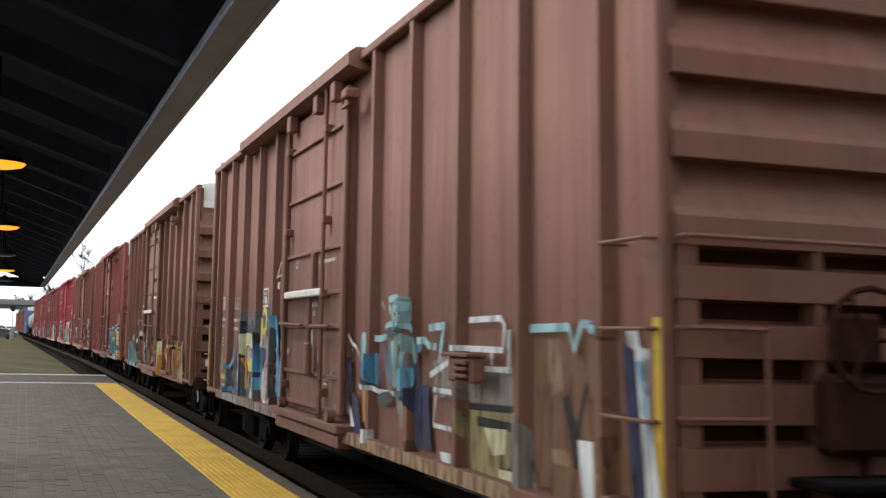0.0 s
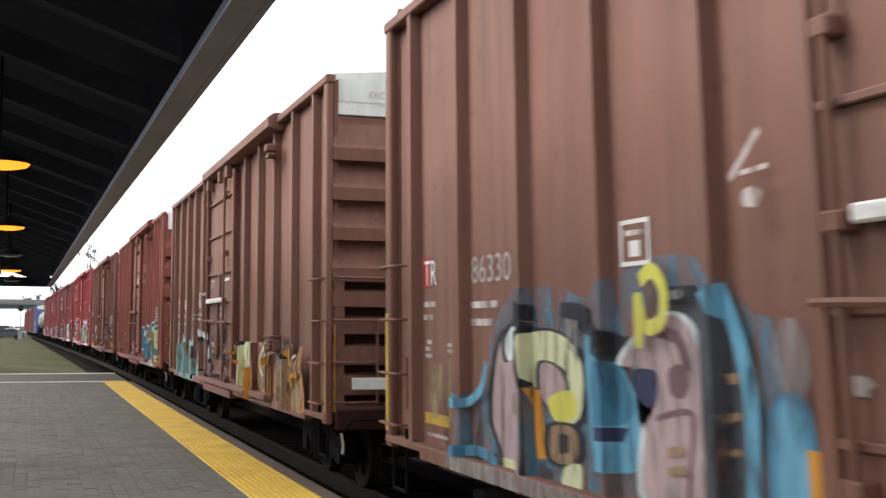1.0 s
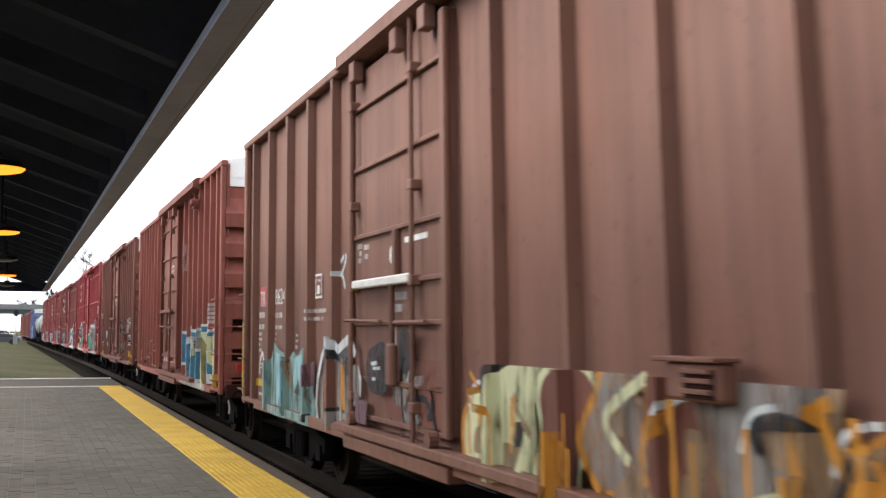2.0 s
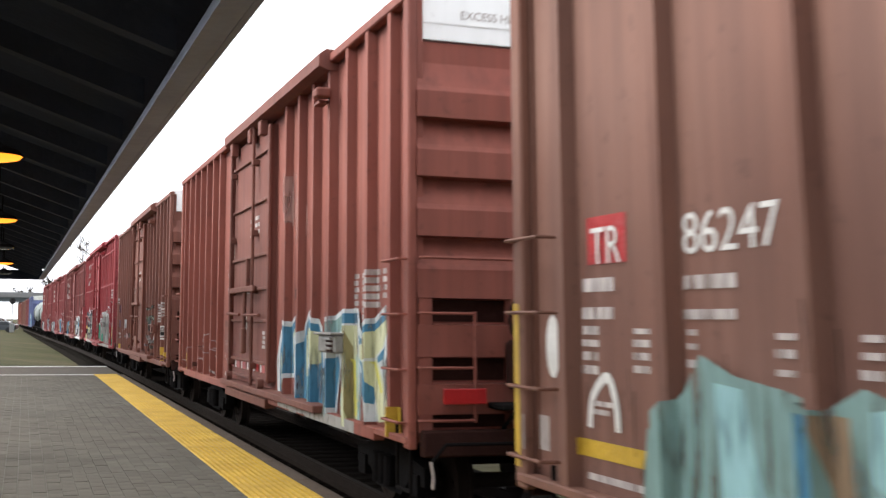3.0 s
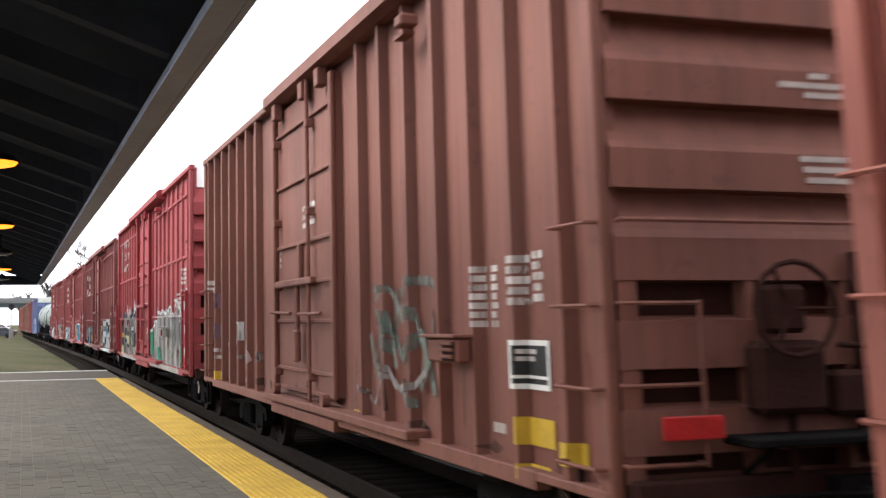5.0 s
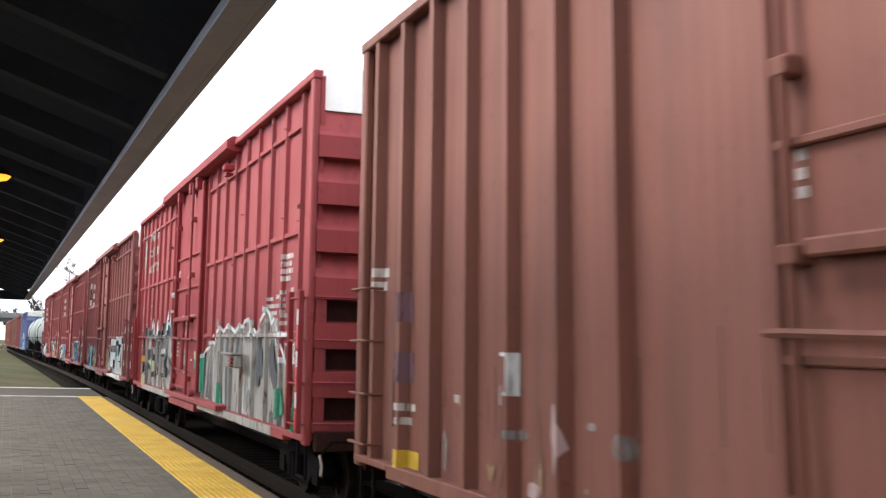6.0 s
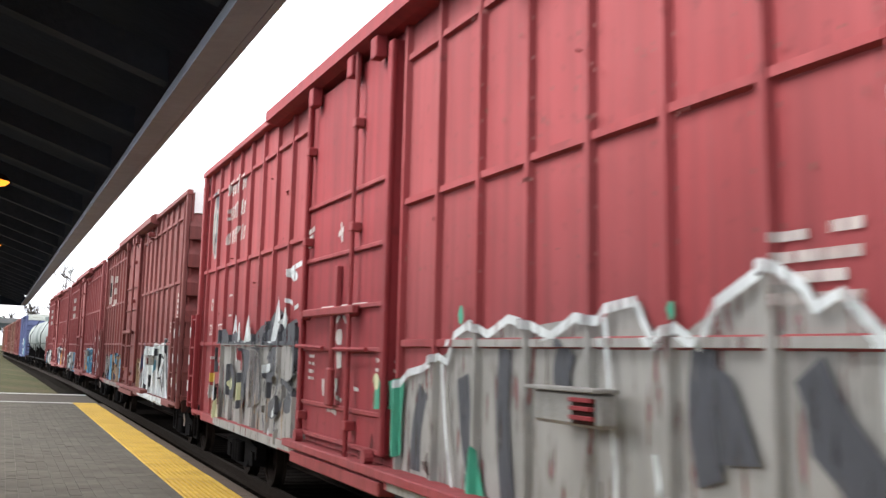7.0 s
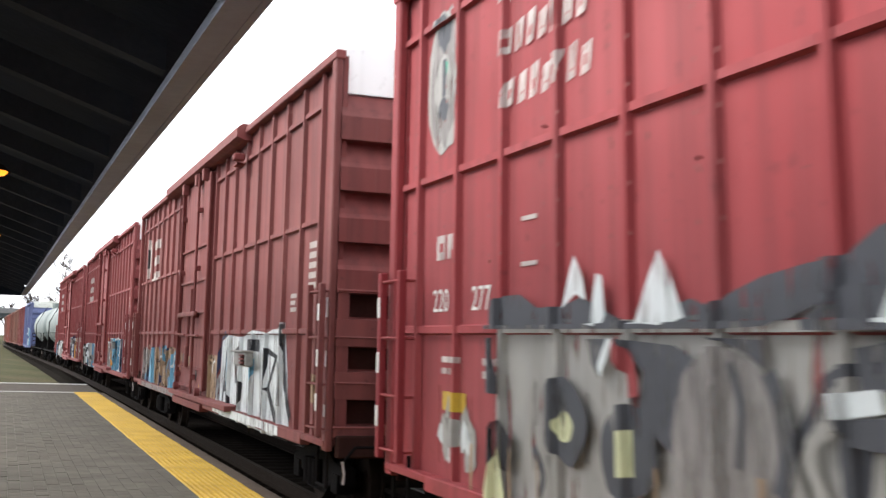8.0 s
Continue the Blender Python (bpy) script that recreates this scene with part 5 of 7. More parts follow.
g = rect(14.36, 14.56, 2.06, 2.31, REDP) + bars(A, 14.55, 1.94, .30, .045, 2, gap=1.4) + bars(A, 13.45, 1.92, .55, .05, 2, gap=1.6) + bars(A, 14.5, 1.62, .16, .035, 3) + bars(A, 13.95, 1.6, .12, .03, 2)
g += frame_sign(11.06, 10.72, 2.07, 2.33, WHITE, BROWN, .025) + bars(A, 11.0, 2.27, .22, .03, 1) + rect(10.83, 10.95, 2.12, 2.21, WHITE) + rect(13.92, 14.52, .93, 1.02, YELLOW) + bars(A, 14.45, .86, .5, .03, 1)
stencil(A, "stencil", g, 1.0)
side_words(A, "TR", 14.50, 2.07, .31, None, .85, SKIN - .014, 1.0)
side_words(A, "86330", 13.67, 2.06, .29, DIM, 1.10)
g = bars(A, 8.84, 2.58, .14, .035, 2) + blob(7.86, 2.40, .05, .09, WHITE, seed=3) + bars(A, 7.65, 2.53, .75, .035, 1) + bars(A, 8.06, 2.07, .40, .055, 2, gap=.7) + rect(7.88, 8.02, 1.56, 1.76, WHITE) + bars(A, 6.70, 1.58, .32, .035, 4, gap=.5) + bars(A, 7.3, 1.25, .2, .03, 2)
g += [(q, m) for q, m in scatter(9.2, 6.6, .95, 1.5, 10, [S_TAN, S_MIST, DIM], 31)]
stencil(A, "door_stencil", g)

# second car
B = car_b
lay(B, "corner_stripe", rect(0.01, .095, .80, 1.75, YELLOW), "yellow stripe on the corner post")
lay(B, "corner_stripe", rect(15.585, 15.67, .80, 1.85, YELLOW), "yellow stripe on the corner post")
g = wild(8.2, 6.6, .95, 1.50, [S_TAN, UMBER, S_MIST], [S_BLACK, UMBER], 43, 3)
g += [([(14.10, 0.68), (14.01, 1.17), (13.63, 1.39), (13.47, 1.58), (13.19, 1.49), (12.78, 1.44), (12.52, 1.38), (12.29, 1.48), (12.05, 1.42), (11.72, 1.54), (11.71, 1.07), (11.23, 1.11), (11.12, 0.91), (11.01, 0.68), (13.37, 0.68), (13.68, 0.68), (13.76, 0.68)], S_TEAL)]
g += [([(13.36, 1.45), (13.12, 1.43), (13.00, 0.97), (13.10, 0.68), (13.30, 0.76)], S_AQUA)]
g += [([(12.26, 1.39), (11.83, 1.45), (11.78, 1.10), (12.13, 1.01), (12.27, 1.12)], S_AQUA)]
g += [([(12.68, 1.37), (12.55, 1.36), (12.53, 0.92), (12.65, 0.72), (12.74, 0.90)], S_BLUE)]
g += [([(12.54, 1.36), (12.39, 1.36), (12.37, 1.01), (12.51, 1.02)], S_TAN)]
g += [([(11.65, 1.28), (11.15, 1.39), (11.14, 1.10), (11.68, 1.07)], S_PURP)]
g += [([(12.21, 0.98), (11.96, 1.15), (11.93, 0.95)], S_BLACK)]
g += [([(11.59, 0.69), (11.33, 0.78), (11.31, 0.68)], S_BLACK)]
g += [([(12.78, 0.73), (12.53, 0.79), (12.56, 0.70)], S_BLACK)]
g += [([(10.84, 0.68), (10.90, 0.93), (10.81, 1.28), (10.60, 1.48), (10.35, 1.54), (10.04, 1.47), (9.70, 1.55), (9.39, 1.57), (9.32, 1.39), (9.32, 0.73)], S_MIST)]
g += [([(10.55, 1.28), (10.31, 1.53), (10.09, 1.36), (10.07, 0.93), (10.47, 0.87)], BROWN)]
g += [([(10.76, 1.21), (10.60, 1.29), (10.57, 0.92), (10.49, 0.68), (10.74, 0.68)], S_TAN)]
g += [([(10.01, 1.12), (9.93, 1.19), (9.90, 0.88), (9.66, 0.88), (9.66, 0.68), (10.00, 0.68)], S_GREY)]
g += [([(10.67, 1.48), (10.47, 1.59), (10.02, 1.51), (9.89, 1.39), (10.13, 1.43), (10.40, 1.45)], S_BLACK)]
g += [([(10.06, 1.49), (9.70, 1.55), (9.39, 1.58), (9.43, 1.46), (10.00, 1.44)], S_DARK)]
g += [([(9.74, 1.46), (9.52, 1.47), (9.49, 1.23), (9.72, 1.28)], S_BLACK)]
g += [([(9.92, 1.37), (9.78, 1.39), (9.75, 0.92), (9.92, 0.91)], S_ORANGE)]
g += [([(10.21, 0.72), (9.74, 0.84), (9.66, 0.68), (10.21, 0.68)], S_TAN)]
g += [([(10.47, 0.89), (9.96, 0.94), (9.97, 0.90), (10.45, 0.85)], S_BLACK)]
g += stroke([(10.94, 0.68), (11.01, 0.92), (10.94, 1.20), (10.75, 1.44), (10.53, 1.60)], 0.075, S_WHITE, False)
g += stroke([(10.82, 0.68), (10.88, 0.93), (10.81, 1.20), (10.63, 1.41)], 0.08, S_BLACK, False)
g += stroke([(10.64, 1.60), (10.45, 1.61)], 0.1, S_WHITE, False)
g += stroke([(10.35, 1.65), (10.17, 1.59), (10.02, 1.53), (9.80, 1.59), (9.60, 1.64), (9.42, 1.64)], 0.1, S_WHITE, False)
g += stroke([(9.49, 1.64), (9.36, 1.60)], 0.12, S_WHITE, False)
g += stroke([(9.20, 1.63), (9.10, 1.56), (9.04, 1.49)], 0.1, S_WHITE, False)
g += stroke([(8.93, 1.38), (8.84, 1.26), (8.87, 1.11)], 0.06, S_WHITE, False)
g += stroke([(8.89, 1.05), (8.76, 1.03), (8.68, 0.98)], 0.05, S_WHITE, False)
g += [(closed([(8.58, 1.52), (8.32, 1.60), (8.07, 1.63), (7.88, 1.54), (7.93, 1.33), (8.01, 1.18), (8.42, 1.16), (8.63, 1.28)]), S_BLACK)]
g += [(closed([(7.56, 1.70), (7.39, 1.75), (7.25, 1.66), (7.25, 1.47), (7.47, 1.36), (7.57, 1.48)]), S_BLACK)]
g += [([(9.12, 1.40), (8.93, 1.41), (8.85, 1.21), (8.89, 1.00), (9.12, 1.00)], S_MIST)]
g += [([(9.01, 1.09), (8.59, 1.07), (8.66, 0.85), (9.03, 0.86)], S_PURP)]
g += [([(8.45, 1.44), (8.26, 1.46), (8.26, 1.42), (8.44, 1.41)], S_WHITE)]
g += [([(8.40, 1.40), (8.16, 1.41), (8.17, 1.38), (8.39, 1.37)], S_WHITE)]
g += [([(8.42, 1.30), (8.32, 1.31), (8.32, 1.28), (8.42, 1.27)], S_WHITE)]
g += [([(7.21, 1.35), (6.94, 1.38), (6.92, 1.30), (7.19, 1.26)], S_MIST)]
g += wild(6.2, 1.2, .70, 1.50, [S_TAN, S_MIST, S_YELL, S_TAN, UMBER], [S_BLACK, S_TAN, S_YELL, S_ORANGE], 44, 7, .5) + drips(6, 1, .7, 1.4, 16, S_ORANGE, 6, .06)
lay(B, "graffiti", g, "teal and black graffiti with a white outline")
g = rect(14.27, 14.75, 2.07, 2.35, REDP) + rect(14.43, 14.83, 1.91, 1.99, STENCIL) + rect(14.44, 14.84, 1.75, 1.82, STENCIL) + rect(14.63, 14.83, 1.66, 1.71, STENCIL) + rect(14.03, 14.21, 1.67, 1.70, STENCIL) + rect(14.63, 14.84, 1.59, 1.63, STENCIL) + rect(14.03, 14.22, 1.60, 1.64, STENCIL) + rect(14.64, 14.84, 1.51, 1.56, STENCIL) + rect(14.04, 14.22, 1.53, 1.57, STENCIL) + rect(14.64, 14.85, 1.43, 1.48, STENCIL) + rect(14.04, 14.22, 1.46, 1.50, STENCIL) + rect(13.20, 13.66, 1.90, 1.97, STENCIL) + rect(13.21, 13.68, 1.75, 1.80, STENCIL) + rect(13.56, 13.65, 1.67, 1.70, STENCIL) + rect(13.56, 13.65, 1.60, 1.63, STENCIL) + rect(13.57, 13.66, 1.51, 1.55, STENCIL) + rect(12.76, 12.90, 1.66, 1.69, STENCIL) + rect(12.21, 12.33, 1.66, 1.69, STENCIL) + rect(12.77, 12.91, 1.58, 1.62, STENCIL) + rect(12.21, 12.34, 1.59, 1.62, STENCIL) + rect(12.77, 12.91, 1.50, 1.53, STENCIL) + rect(12.22, 12.35, 1.51, 1.55, STENCIL)
stencil(B, "stencil", g)
g = []
g += blob(14.93, 1.58, .10, .20, WHITE, 20, .02) + rect(15.0, 15.2, .92, 1.14, DIM) + rect(13.75, 14.58, .95, 1.05, YELLOW) + bars(B, 14.5, .86, .7, .04, 1) + stroke([(14.45, 1.12), (14.40, 1.30), (14.22, 1.42), (14.12, 1.28), (14.1, 1.12)], .06, WHITE) + bars(B, 14.4, 1.28, .25, .03, 2)
g += frame_sign(11.06, 10.74, 2.10, 2.38, WHITE, BROWN, .025) + bars(B, 11.0, 2.32, .20, .03, 1) + rect(10.85, 10.96, 2.15, 2.25, WHITE) + bars(B, 11.28, 1.98, .75, .045, 2, gap=1.0)
g += stroke([(9.92, 2.46), (9.72, 2.52), (9.86, 2.36), (10.0, 2.34), (9.84, 2.30), (9.74, 2.17)], .045, S_WHITE)
stencil(B, "stencil", g, 2.6)
side_words(B, "TR", 14.69, 2.07, .31, None, 1.0, SKIN - .016)
side_words(B, "86247", 13.67, 2.08, .30, None, 1.12)
g = bars(B, 9.15, 2.58, .16, .05, 3, gap=.4) + bars(B, 8.92, 2.56, .18, .05, 2, gap=.8) + blob(7.95, 2.41, .11, .10, WHITE, 16, .02) + rect(6.98, 7.60, 2.49, 2.54, WHITE) + bars(B, 8.03, 2.07, .48, .07, 2, gap=.5) + rect(7.85, 8.05, 1.50, 1.78, DIM) + bars(B, 6.9, 1.5, .3, .04, 3)
stencil(B, "door_stencil", g)

# third car: four big letters
C = car_c
g = []
g += [([(5.91, 0.73), (5.99, 1.24), (5.75, 1.59), (5.36, 1.77), (5.10, 1.71), (4.73, 1.86), (4.56, 1.75), (4.45, 1.57), (4.32, 0.68), (4.69, 0.68), (4.84, 1.04), (5.27, 1.01), (5.17, 0.68), (5.52, 0.68)], S_WHITE)]
g += [([(5.79, 1.34), (5.60, 1.59), (5.33, 1.72), (5.12, 1.65), (4.76, 1.80), (4.64, 1.70), (4.53, 1.39), (4.41, 0.74), (4.58, 0.69), (4.78, 1.10), (5.33, 1.06), (5.36, 1.13), (5.36, 1.55), (5.46, 1.59), (5.65, 1.16), (5.64, 0.82), (5.77, 0.83)], S_BLUE)]
g += [([(5.71, 1.30), (5.52, 1.57), (5.29, 1.65), (5.21, 1.14), (5.33, 1.07), (5.27, 0.71), (5.58, 0.68), (5.71, 0.86)], S_YELL)]
g += [([(5.01, 1.56), (4.78, 1.73), (4.69, 1.56), (4.49, 0.71), (4.57, 0.69), (4.76, 1.12), (4.95, 1.14)], S_YELL)]
g += [([(4.98, 1.51), (4.87, 1.60), (4.79, 1.16), (4.93, 1.15)], S_WHITE)]
g += [([(5.68, 0.81), (5.23, 0.85), (5.23, 0.68), (5.64, 0.68)], S_ORANGE)]
g += stroke([(5.07, 0.68), (4.93, 0.79), (4.74, 0.79), (4.71, 0.68)], 0.06, REDP)
g += [([(4.43, 0.68), (4.48, 1.48), (4.30, 1.70), (4.10, 1.85), (3.90, 1.89), (3.71, 1.81), (3.47, 1.66), (3.31, 1.25), (3.37, 0.93), (3.22, 0.89), (3.15, 0.85), (3.18, 0.68), (3.63, 0.68)], S_WHITE)]
g += [([(4.39, 0.68), (4.42, 1.40), (4.25, 1.68), (4.05, 1.80), (3.84, 1.83), (3.71, 1.76), (3.52, 1.62), (3.39, 1.24), (3.46, 0.89), (3.29, 0.86), (3.25, 0.70), (4.31, 0.68)], S_BLUE)]
g += [([(4.22, 1.15), (4.24, 1.55), (4.10, 1.67), (3.90, 1.74), (3.82, 1.58), (3.80, 1.44), (3.98, 1.39), (4.12, 1.24), (4.06, 1.08), (3.73, 0.87), (3.77, 0.77), (4.12, 0.78)], S_YELL)]
g += [([(3.70, 1.66), (3.58, 1.58), (3.48, 1.27), (3.69, 1.23)], S_YELL)]
g += [([(3.98, 1.41), (3.80, 1.44), (3.65, 1.23), (3.72, 1.18), (3.92, 1.16), (3.99, 1.25)], S_WHITE)]
g += [([(3.88, 1.38), (3.75, 1.38), (3.72, 1.25), (3.85, 1.22)], S_PURP)]
g += [([(3.53, 1.18), (3.43, 1.18), (3.50, 0.85), (3.56, 0.87)], S_MIST)]
g += [([(4.21, 0.81), (3.71, 0.82), (3.73, 0.72), (4.16, 0.71)], S_ORANGE)]
g += [([(3.17, 1.62), (3.07, 1.74), (2.69, 1.82), (2.53, 1.86), (2.42, 1.81), (2.30, 1.28), (2.29, 0.72), (2.49, 0.74), (2.62, 1.28), (2.79, 0.76), (3.20, 0.72), (3.14, 1.41), (2.97, 1.42), (3.01, 1.60)], S_WHITE)]
g += [([(3.07, 1.62), (2.98, 1.71), (2.58, 1.79), (2.50, 1.74), (2.49, 1.63), (2.87, 1.59)], S_TEAL)]
g += [([(2.92, 1.58), (2.52, 1.60), (2.45, 1.39), (2.64, 1.39)], S_AQUA)]
g += [([(2.96, 1.32), (2.70, 1.36), (2.65, 1.25), (2.84, 0.81), (2.98, 0.82)], S_BLUE)]
g += [([(3.13, 1.37), (2.98, 1.38), (3.02, 0.77), (3.15, 0.77)], S_AQUA)]
g += [([(2.57, 1.29), (2.36, 1.22), (2.26, 0.74), (2.37, 0.75)], S_BLUE)]
g += [([(2.44, 1.83), (2.16, 1.85), (1.93, 1.85), (1.86, 1.65), (1.81, 1.62), (1.43, 1.73), (1.02, 1.87), (0.77, 1.93), (0.77, 1.75), (0.84, 1.58), (0.99, 1.39), (1.13, 1.34), (1.08, 1.16), (0.93, 1.09), (0.86, 0.84), (2.41, 0.68), (2.31, 1.14), (2.39, 1.54)], S_WHITE)]
g += [([(2.32, 1.80), (1.96, 1.81), (1.95, 1.71), (2.30, 1.70)], S_BLUE)]
g += [([(1.93, 1.60), (1.85, 1.55), (1.59, 1.63), (0.79, 1.88), (0.80, 1.77), (1.26, 1.62), (1.56, 1.58), (1.89, 1.49)], S_BLUE)]
g += [([(1.89, 1.48), (1.56, 1.57), (1.46, 1.60), (1.44, 1.36), (1.67, 1.31), (1.87, 1.36)], S_YELL)]
g += [([(1.43, 1.61), (0.92, 1.76), (0.95, 1.63), (1.07, 1.49), (1.33, 1.39), (1.43, 1.36)], S_YELL)]
g += [([(1.47, 1.59), (1.41, 1.60), (1.38, 1.38), (1.44, 1.36)], S_OLIVE)]
g += [([(1.26, 1.39), (1.00, 1.50), (1.06, 1.38), (1.24, 1.34)], S_BLUE)]
g += [([(1.89, 1.35), (1.67, 1.30), (1.45, 1.34), (1.25, 1.09), (1.35, 0.95), (1.49, 1.06), (1.58, 1.20), (1.77, 1.24)], S_BLUE)]
g += [([(2.30, 1.68), (1.95, 1.69), (1.93, 1.36), (1.89, 0.68), (2.28, 0.68)], S_YELL)]
g += [([(2.20, 1.68), (2.13, 1.68), (2.06, 1.10), (2.01, 0.68), (2.11, 0.68), (2.15, 1.16)], S_OLIVE)]
g += [([(2.11, 1.35), (2.00, 1.33), (1.96, 0.80), (2.04, 0.78)], S_LIME)]
g += [([(1.43, 1.34), (1.27, 1.37), (0.99, 1.09), (0.88, 0.84), (1.19, 0.79), (1.34, 1.08)], S_YELL)]
g += [([(1.36, 1.34), (1.30, 1.35), (1.08, 1.08), (1.13, 1.06)], S_LIME)]
g += [([(1.85, 1.23), (1.71, 1.19), (1.66, 0.72), (1.87, 0.68)], S_MIST)]
g += [([(1.65, 1.11), (1.52, 1.10), (1.42, 0.98), (1.37, 0.76), (1.60, 0.73)], RUST)]
g += [([(2.73, 0.74), (2.45, 0.76), (2.43, 0.68), (2.71, 0.68)], REDP)]
g += drips(5.5, .8, .72, 1.4, 7, S_AQUA, 8, .06) + drips(5.5, .8, .75, 1.6, 6, S_GREY, 9, .05)
g += rect(.5, .66, .72, .98, YELLOW)
lay(C, "graffiti", g, "big pale letters shaded blue with white outline")
g = bars(C, 1.92, 2.20, .14, .05, 7, gap=.35) + bars(C, 1.66, 2.20, .12, .05, 7, gap=.35) + bars(C, 1.27, 2.22, .24, .055, 5, gap=.4) + bars(C, .96, 2.22, .17, .05, 4, gap=.5) + rect(.74, .95, 1.12, 1.16, WHITE) + rect(.74, .92, 1.30, 1.34, WHITE)
g += drips(5.15, 4.5, 2.4, 3.6, 14, S_FAINT, 51, .06) + drips(4.45, 4.0, 2.7, 3.3, 8, S_FAINT, 52, .05) + frame_sign(4.32, 4.2, 1.98, 2.12, BLACKP, RUST, .02)
stencil(C, "stencil", g, 3.5)
g = bars(C, 15.25, 2.44, .22, .08, 2, gap=.5) + rect(14.3, 14.5, 2.0, 2.2, S_PURP) + bars(C, 14.6, 1.42, .34, .05, 2, gap=1.2) + bars(C, 13.85, 1.42, .32, .05, 2, gap=1.2) + frame_sign(13.06, 12.68, 1.32, 1.43, WHITE, DIM, .02) + frame_sign(12.42, 12.12, 1.44, 1.73, S_WHITE, RUST, .025) + rect(12.2, 12.34, 1.54, 1.64, DIM)
g += rect(14.08, 14.60, .93, 1.09, YELLOW) + rect(14.1, 14.62, .68, .80, YELLOW) + rect(13.4, 13.6, .72, .8, REDP) + rect(12.3, 12.55, .70, .82, REDP)
for k in range(44):
    r_ = random.Random(60 + k)
    a, b = r_.uniform(10.8, 15.1), r_.uniform(.8, 1.55)
    g += stroke([(a, b), (a - r_.uniform(.02, .18), b + r_.uniform(-.3, .3)), (a - r_.uniform(.1, .3), b + r_.uniform(-.2, .1))], r_.uniform(.008, .022), r_.choice([S_FAINT, S_PINK, S_FAINT, STENCIL]))
g += stroke([(9.95, 2.55), (9.82, 2.42)], .03, S_PINK) + stroke([(9.9, 2.25), (9.76, 2.12)], .03, S_PINK) + rect(9.42, 10.14, 1.20, 1.60, WORN) + rect(9.46, 10.10, 1.61, 1.72, UMBER) + bars(C, 10.05, 1.40, .3, .03, 2, S_FAINT) + scatter(10.2, 9.4, .7, 1.25, 16, [STENCIL, S_PINK, S_MIST], 66, .012, .04)
stencil(C, "painted_panel", g, 4.5)
side_words(C, "40", 14.66, 1.54, .24, None, .75, t=4.5)
side_words(C, "83", 13.14, 1.50, .29, None, .9, t=4.5)
g = []
for k in range(3):
    g += bars(C, 7.66, 3.18 - .10 * k, .30, .055, 1) + bars(C, 7.28, 3.20 - .10 * k, .33, .055, 1)
g += bars(C, 9.05, 2.92, .06, .04, 4) + bars(C, 8.12, 2.15, .5, .04, 1) + rect(7.92, 8.08, 1.88, 2.02, WHITE) + rect(7.84, 7.98, 1.58, 1.82, WHITE) + bars(C, 6.62, 1.58, .25, .045, 4, gap=.4) + rect(7.9, 8.4, 1.40, 1.54, BLACKP) + bars(C, 8.3, 1.52, .18, .03, 3)
for k in range(6):
    g += rect(6.35 + .5 * k, 6.60 + .5 * k, 1.02, 1.12, REDP) + rect(6.62 + .5 * k, 6.72 + .5 * k, 1.02, 1.12, WHITE)
stencil(C, "door_stencil", g)

# fourth car
D = car_d
g = bars(D, 1.90, 2.10, .12, .045, 7, gap=.45) + bars(D, 1.70, 2.10, .12, .045, 7, gap=.45) + bars(D, 1.22, 2.14, .20, .05, 5, gap=.4) + bars(D, .98, 2.16, .16, .05, 5, gap=.4) + frame_sign(1.20, .76, 1.26, 1.58, WHITE, BLACKP, .035) + bars(D, 1.12, 1.52, .16, .03, 2) + rect(.8, 1.16, 1.33, 1.35, WHITE)
g += rect(.72, 1.16, .90, 1.08, YELLOW) + rect(.28, .62, .84, .98, YELLOW) + rect(1.5, 1.72, .93, 1.0, DIM) + rect(.8, 1.14, .68, .78, YELLOW) + rect(5.0, 5.35, .75, .84, YELLOW) + rect(3.2, 3.5, .72, .82, YELLOW)
stencil(D, "stencil", g, 4.9)
g = stroke([(4.9, 1.25), (4.65, 1.95), (4.35, 1.45), (4.2, 2.0)], .085, S_FADE) + stroke([(4.1, 1.95), (3.6, 2.05), (3.1, 1.95), (2.95, 1.5)], .085, S_FADE) + stroke([(4.5, 1.75), (3.9, 1.35), (3.5, 1.6), (3.2, 1.15), (2.9, 1.2)], .102, S_FADE) + stroke([(5.2, 1.1), (4.9, .95), (4.6, 1.3), (4.2, 1.1)], .04, S_MIST) + stroke([(3.9, 1.9), (3.8, 1.3), (3.6, 1.0)], .059, S_FADE)
g += stroke([(5.0, 1.6), (4.7, 1.2), (4.45, 1.8), (4.15, 1.3)], .076, S_FADE) + stroke([(3.7, 1.85), (3.35, 1.45), (3.5, 1.15), (3.05, 1.6)], .085, S_FADE) + stroke([(4.85, 1.9), (4.3, 2.0), (3.9, 1.7)], .068, S_FADE) + stroke([(4.4, 1.3), (3.9, 1.1), (3.3, 1.3)], .06, S_MIST)
lay(D, "graffiti", g, "faded green sprayed scrawl")
g = []
for k in range(3):
    g += bars(D, 7.66, 3.05 - .10 * k, .28, .055, 1) + bars(D, 7.30, 3.07 - .10 * k, .30, .055, 1)
g += bars(D, 8.95, 2.6, .08, .05, 3) + bars(D, 8.12, 2.15, .5, .04, 1) + rect(7.9, 8.06, 1.75, 2.05, WHITE) + rect(7.9, 8.1, 1.5, 1.66, DIM)
g += bars(D, 15.1, 2.44, .22, .08, 2, gap=.5) + rect(14.2, 14.45, 1.95, 2.2, S_PURP) + rect(14.15, 14.45, 1.45, 1.7, S_PURP) + bars(D, 14.45, 1.28, .34, .06, 2, gap=.9) + rect(14.0, 14.5, .72, .9, YELLOW) + frame_sign(12.3, 12.0, 1.44, 1.72, S_WHITE, UMBER, .025) + bars(D, 13.2, 1.40, .36, .06, 1)
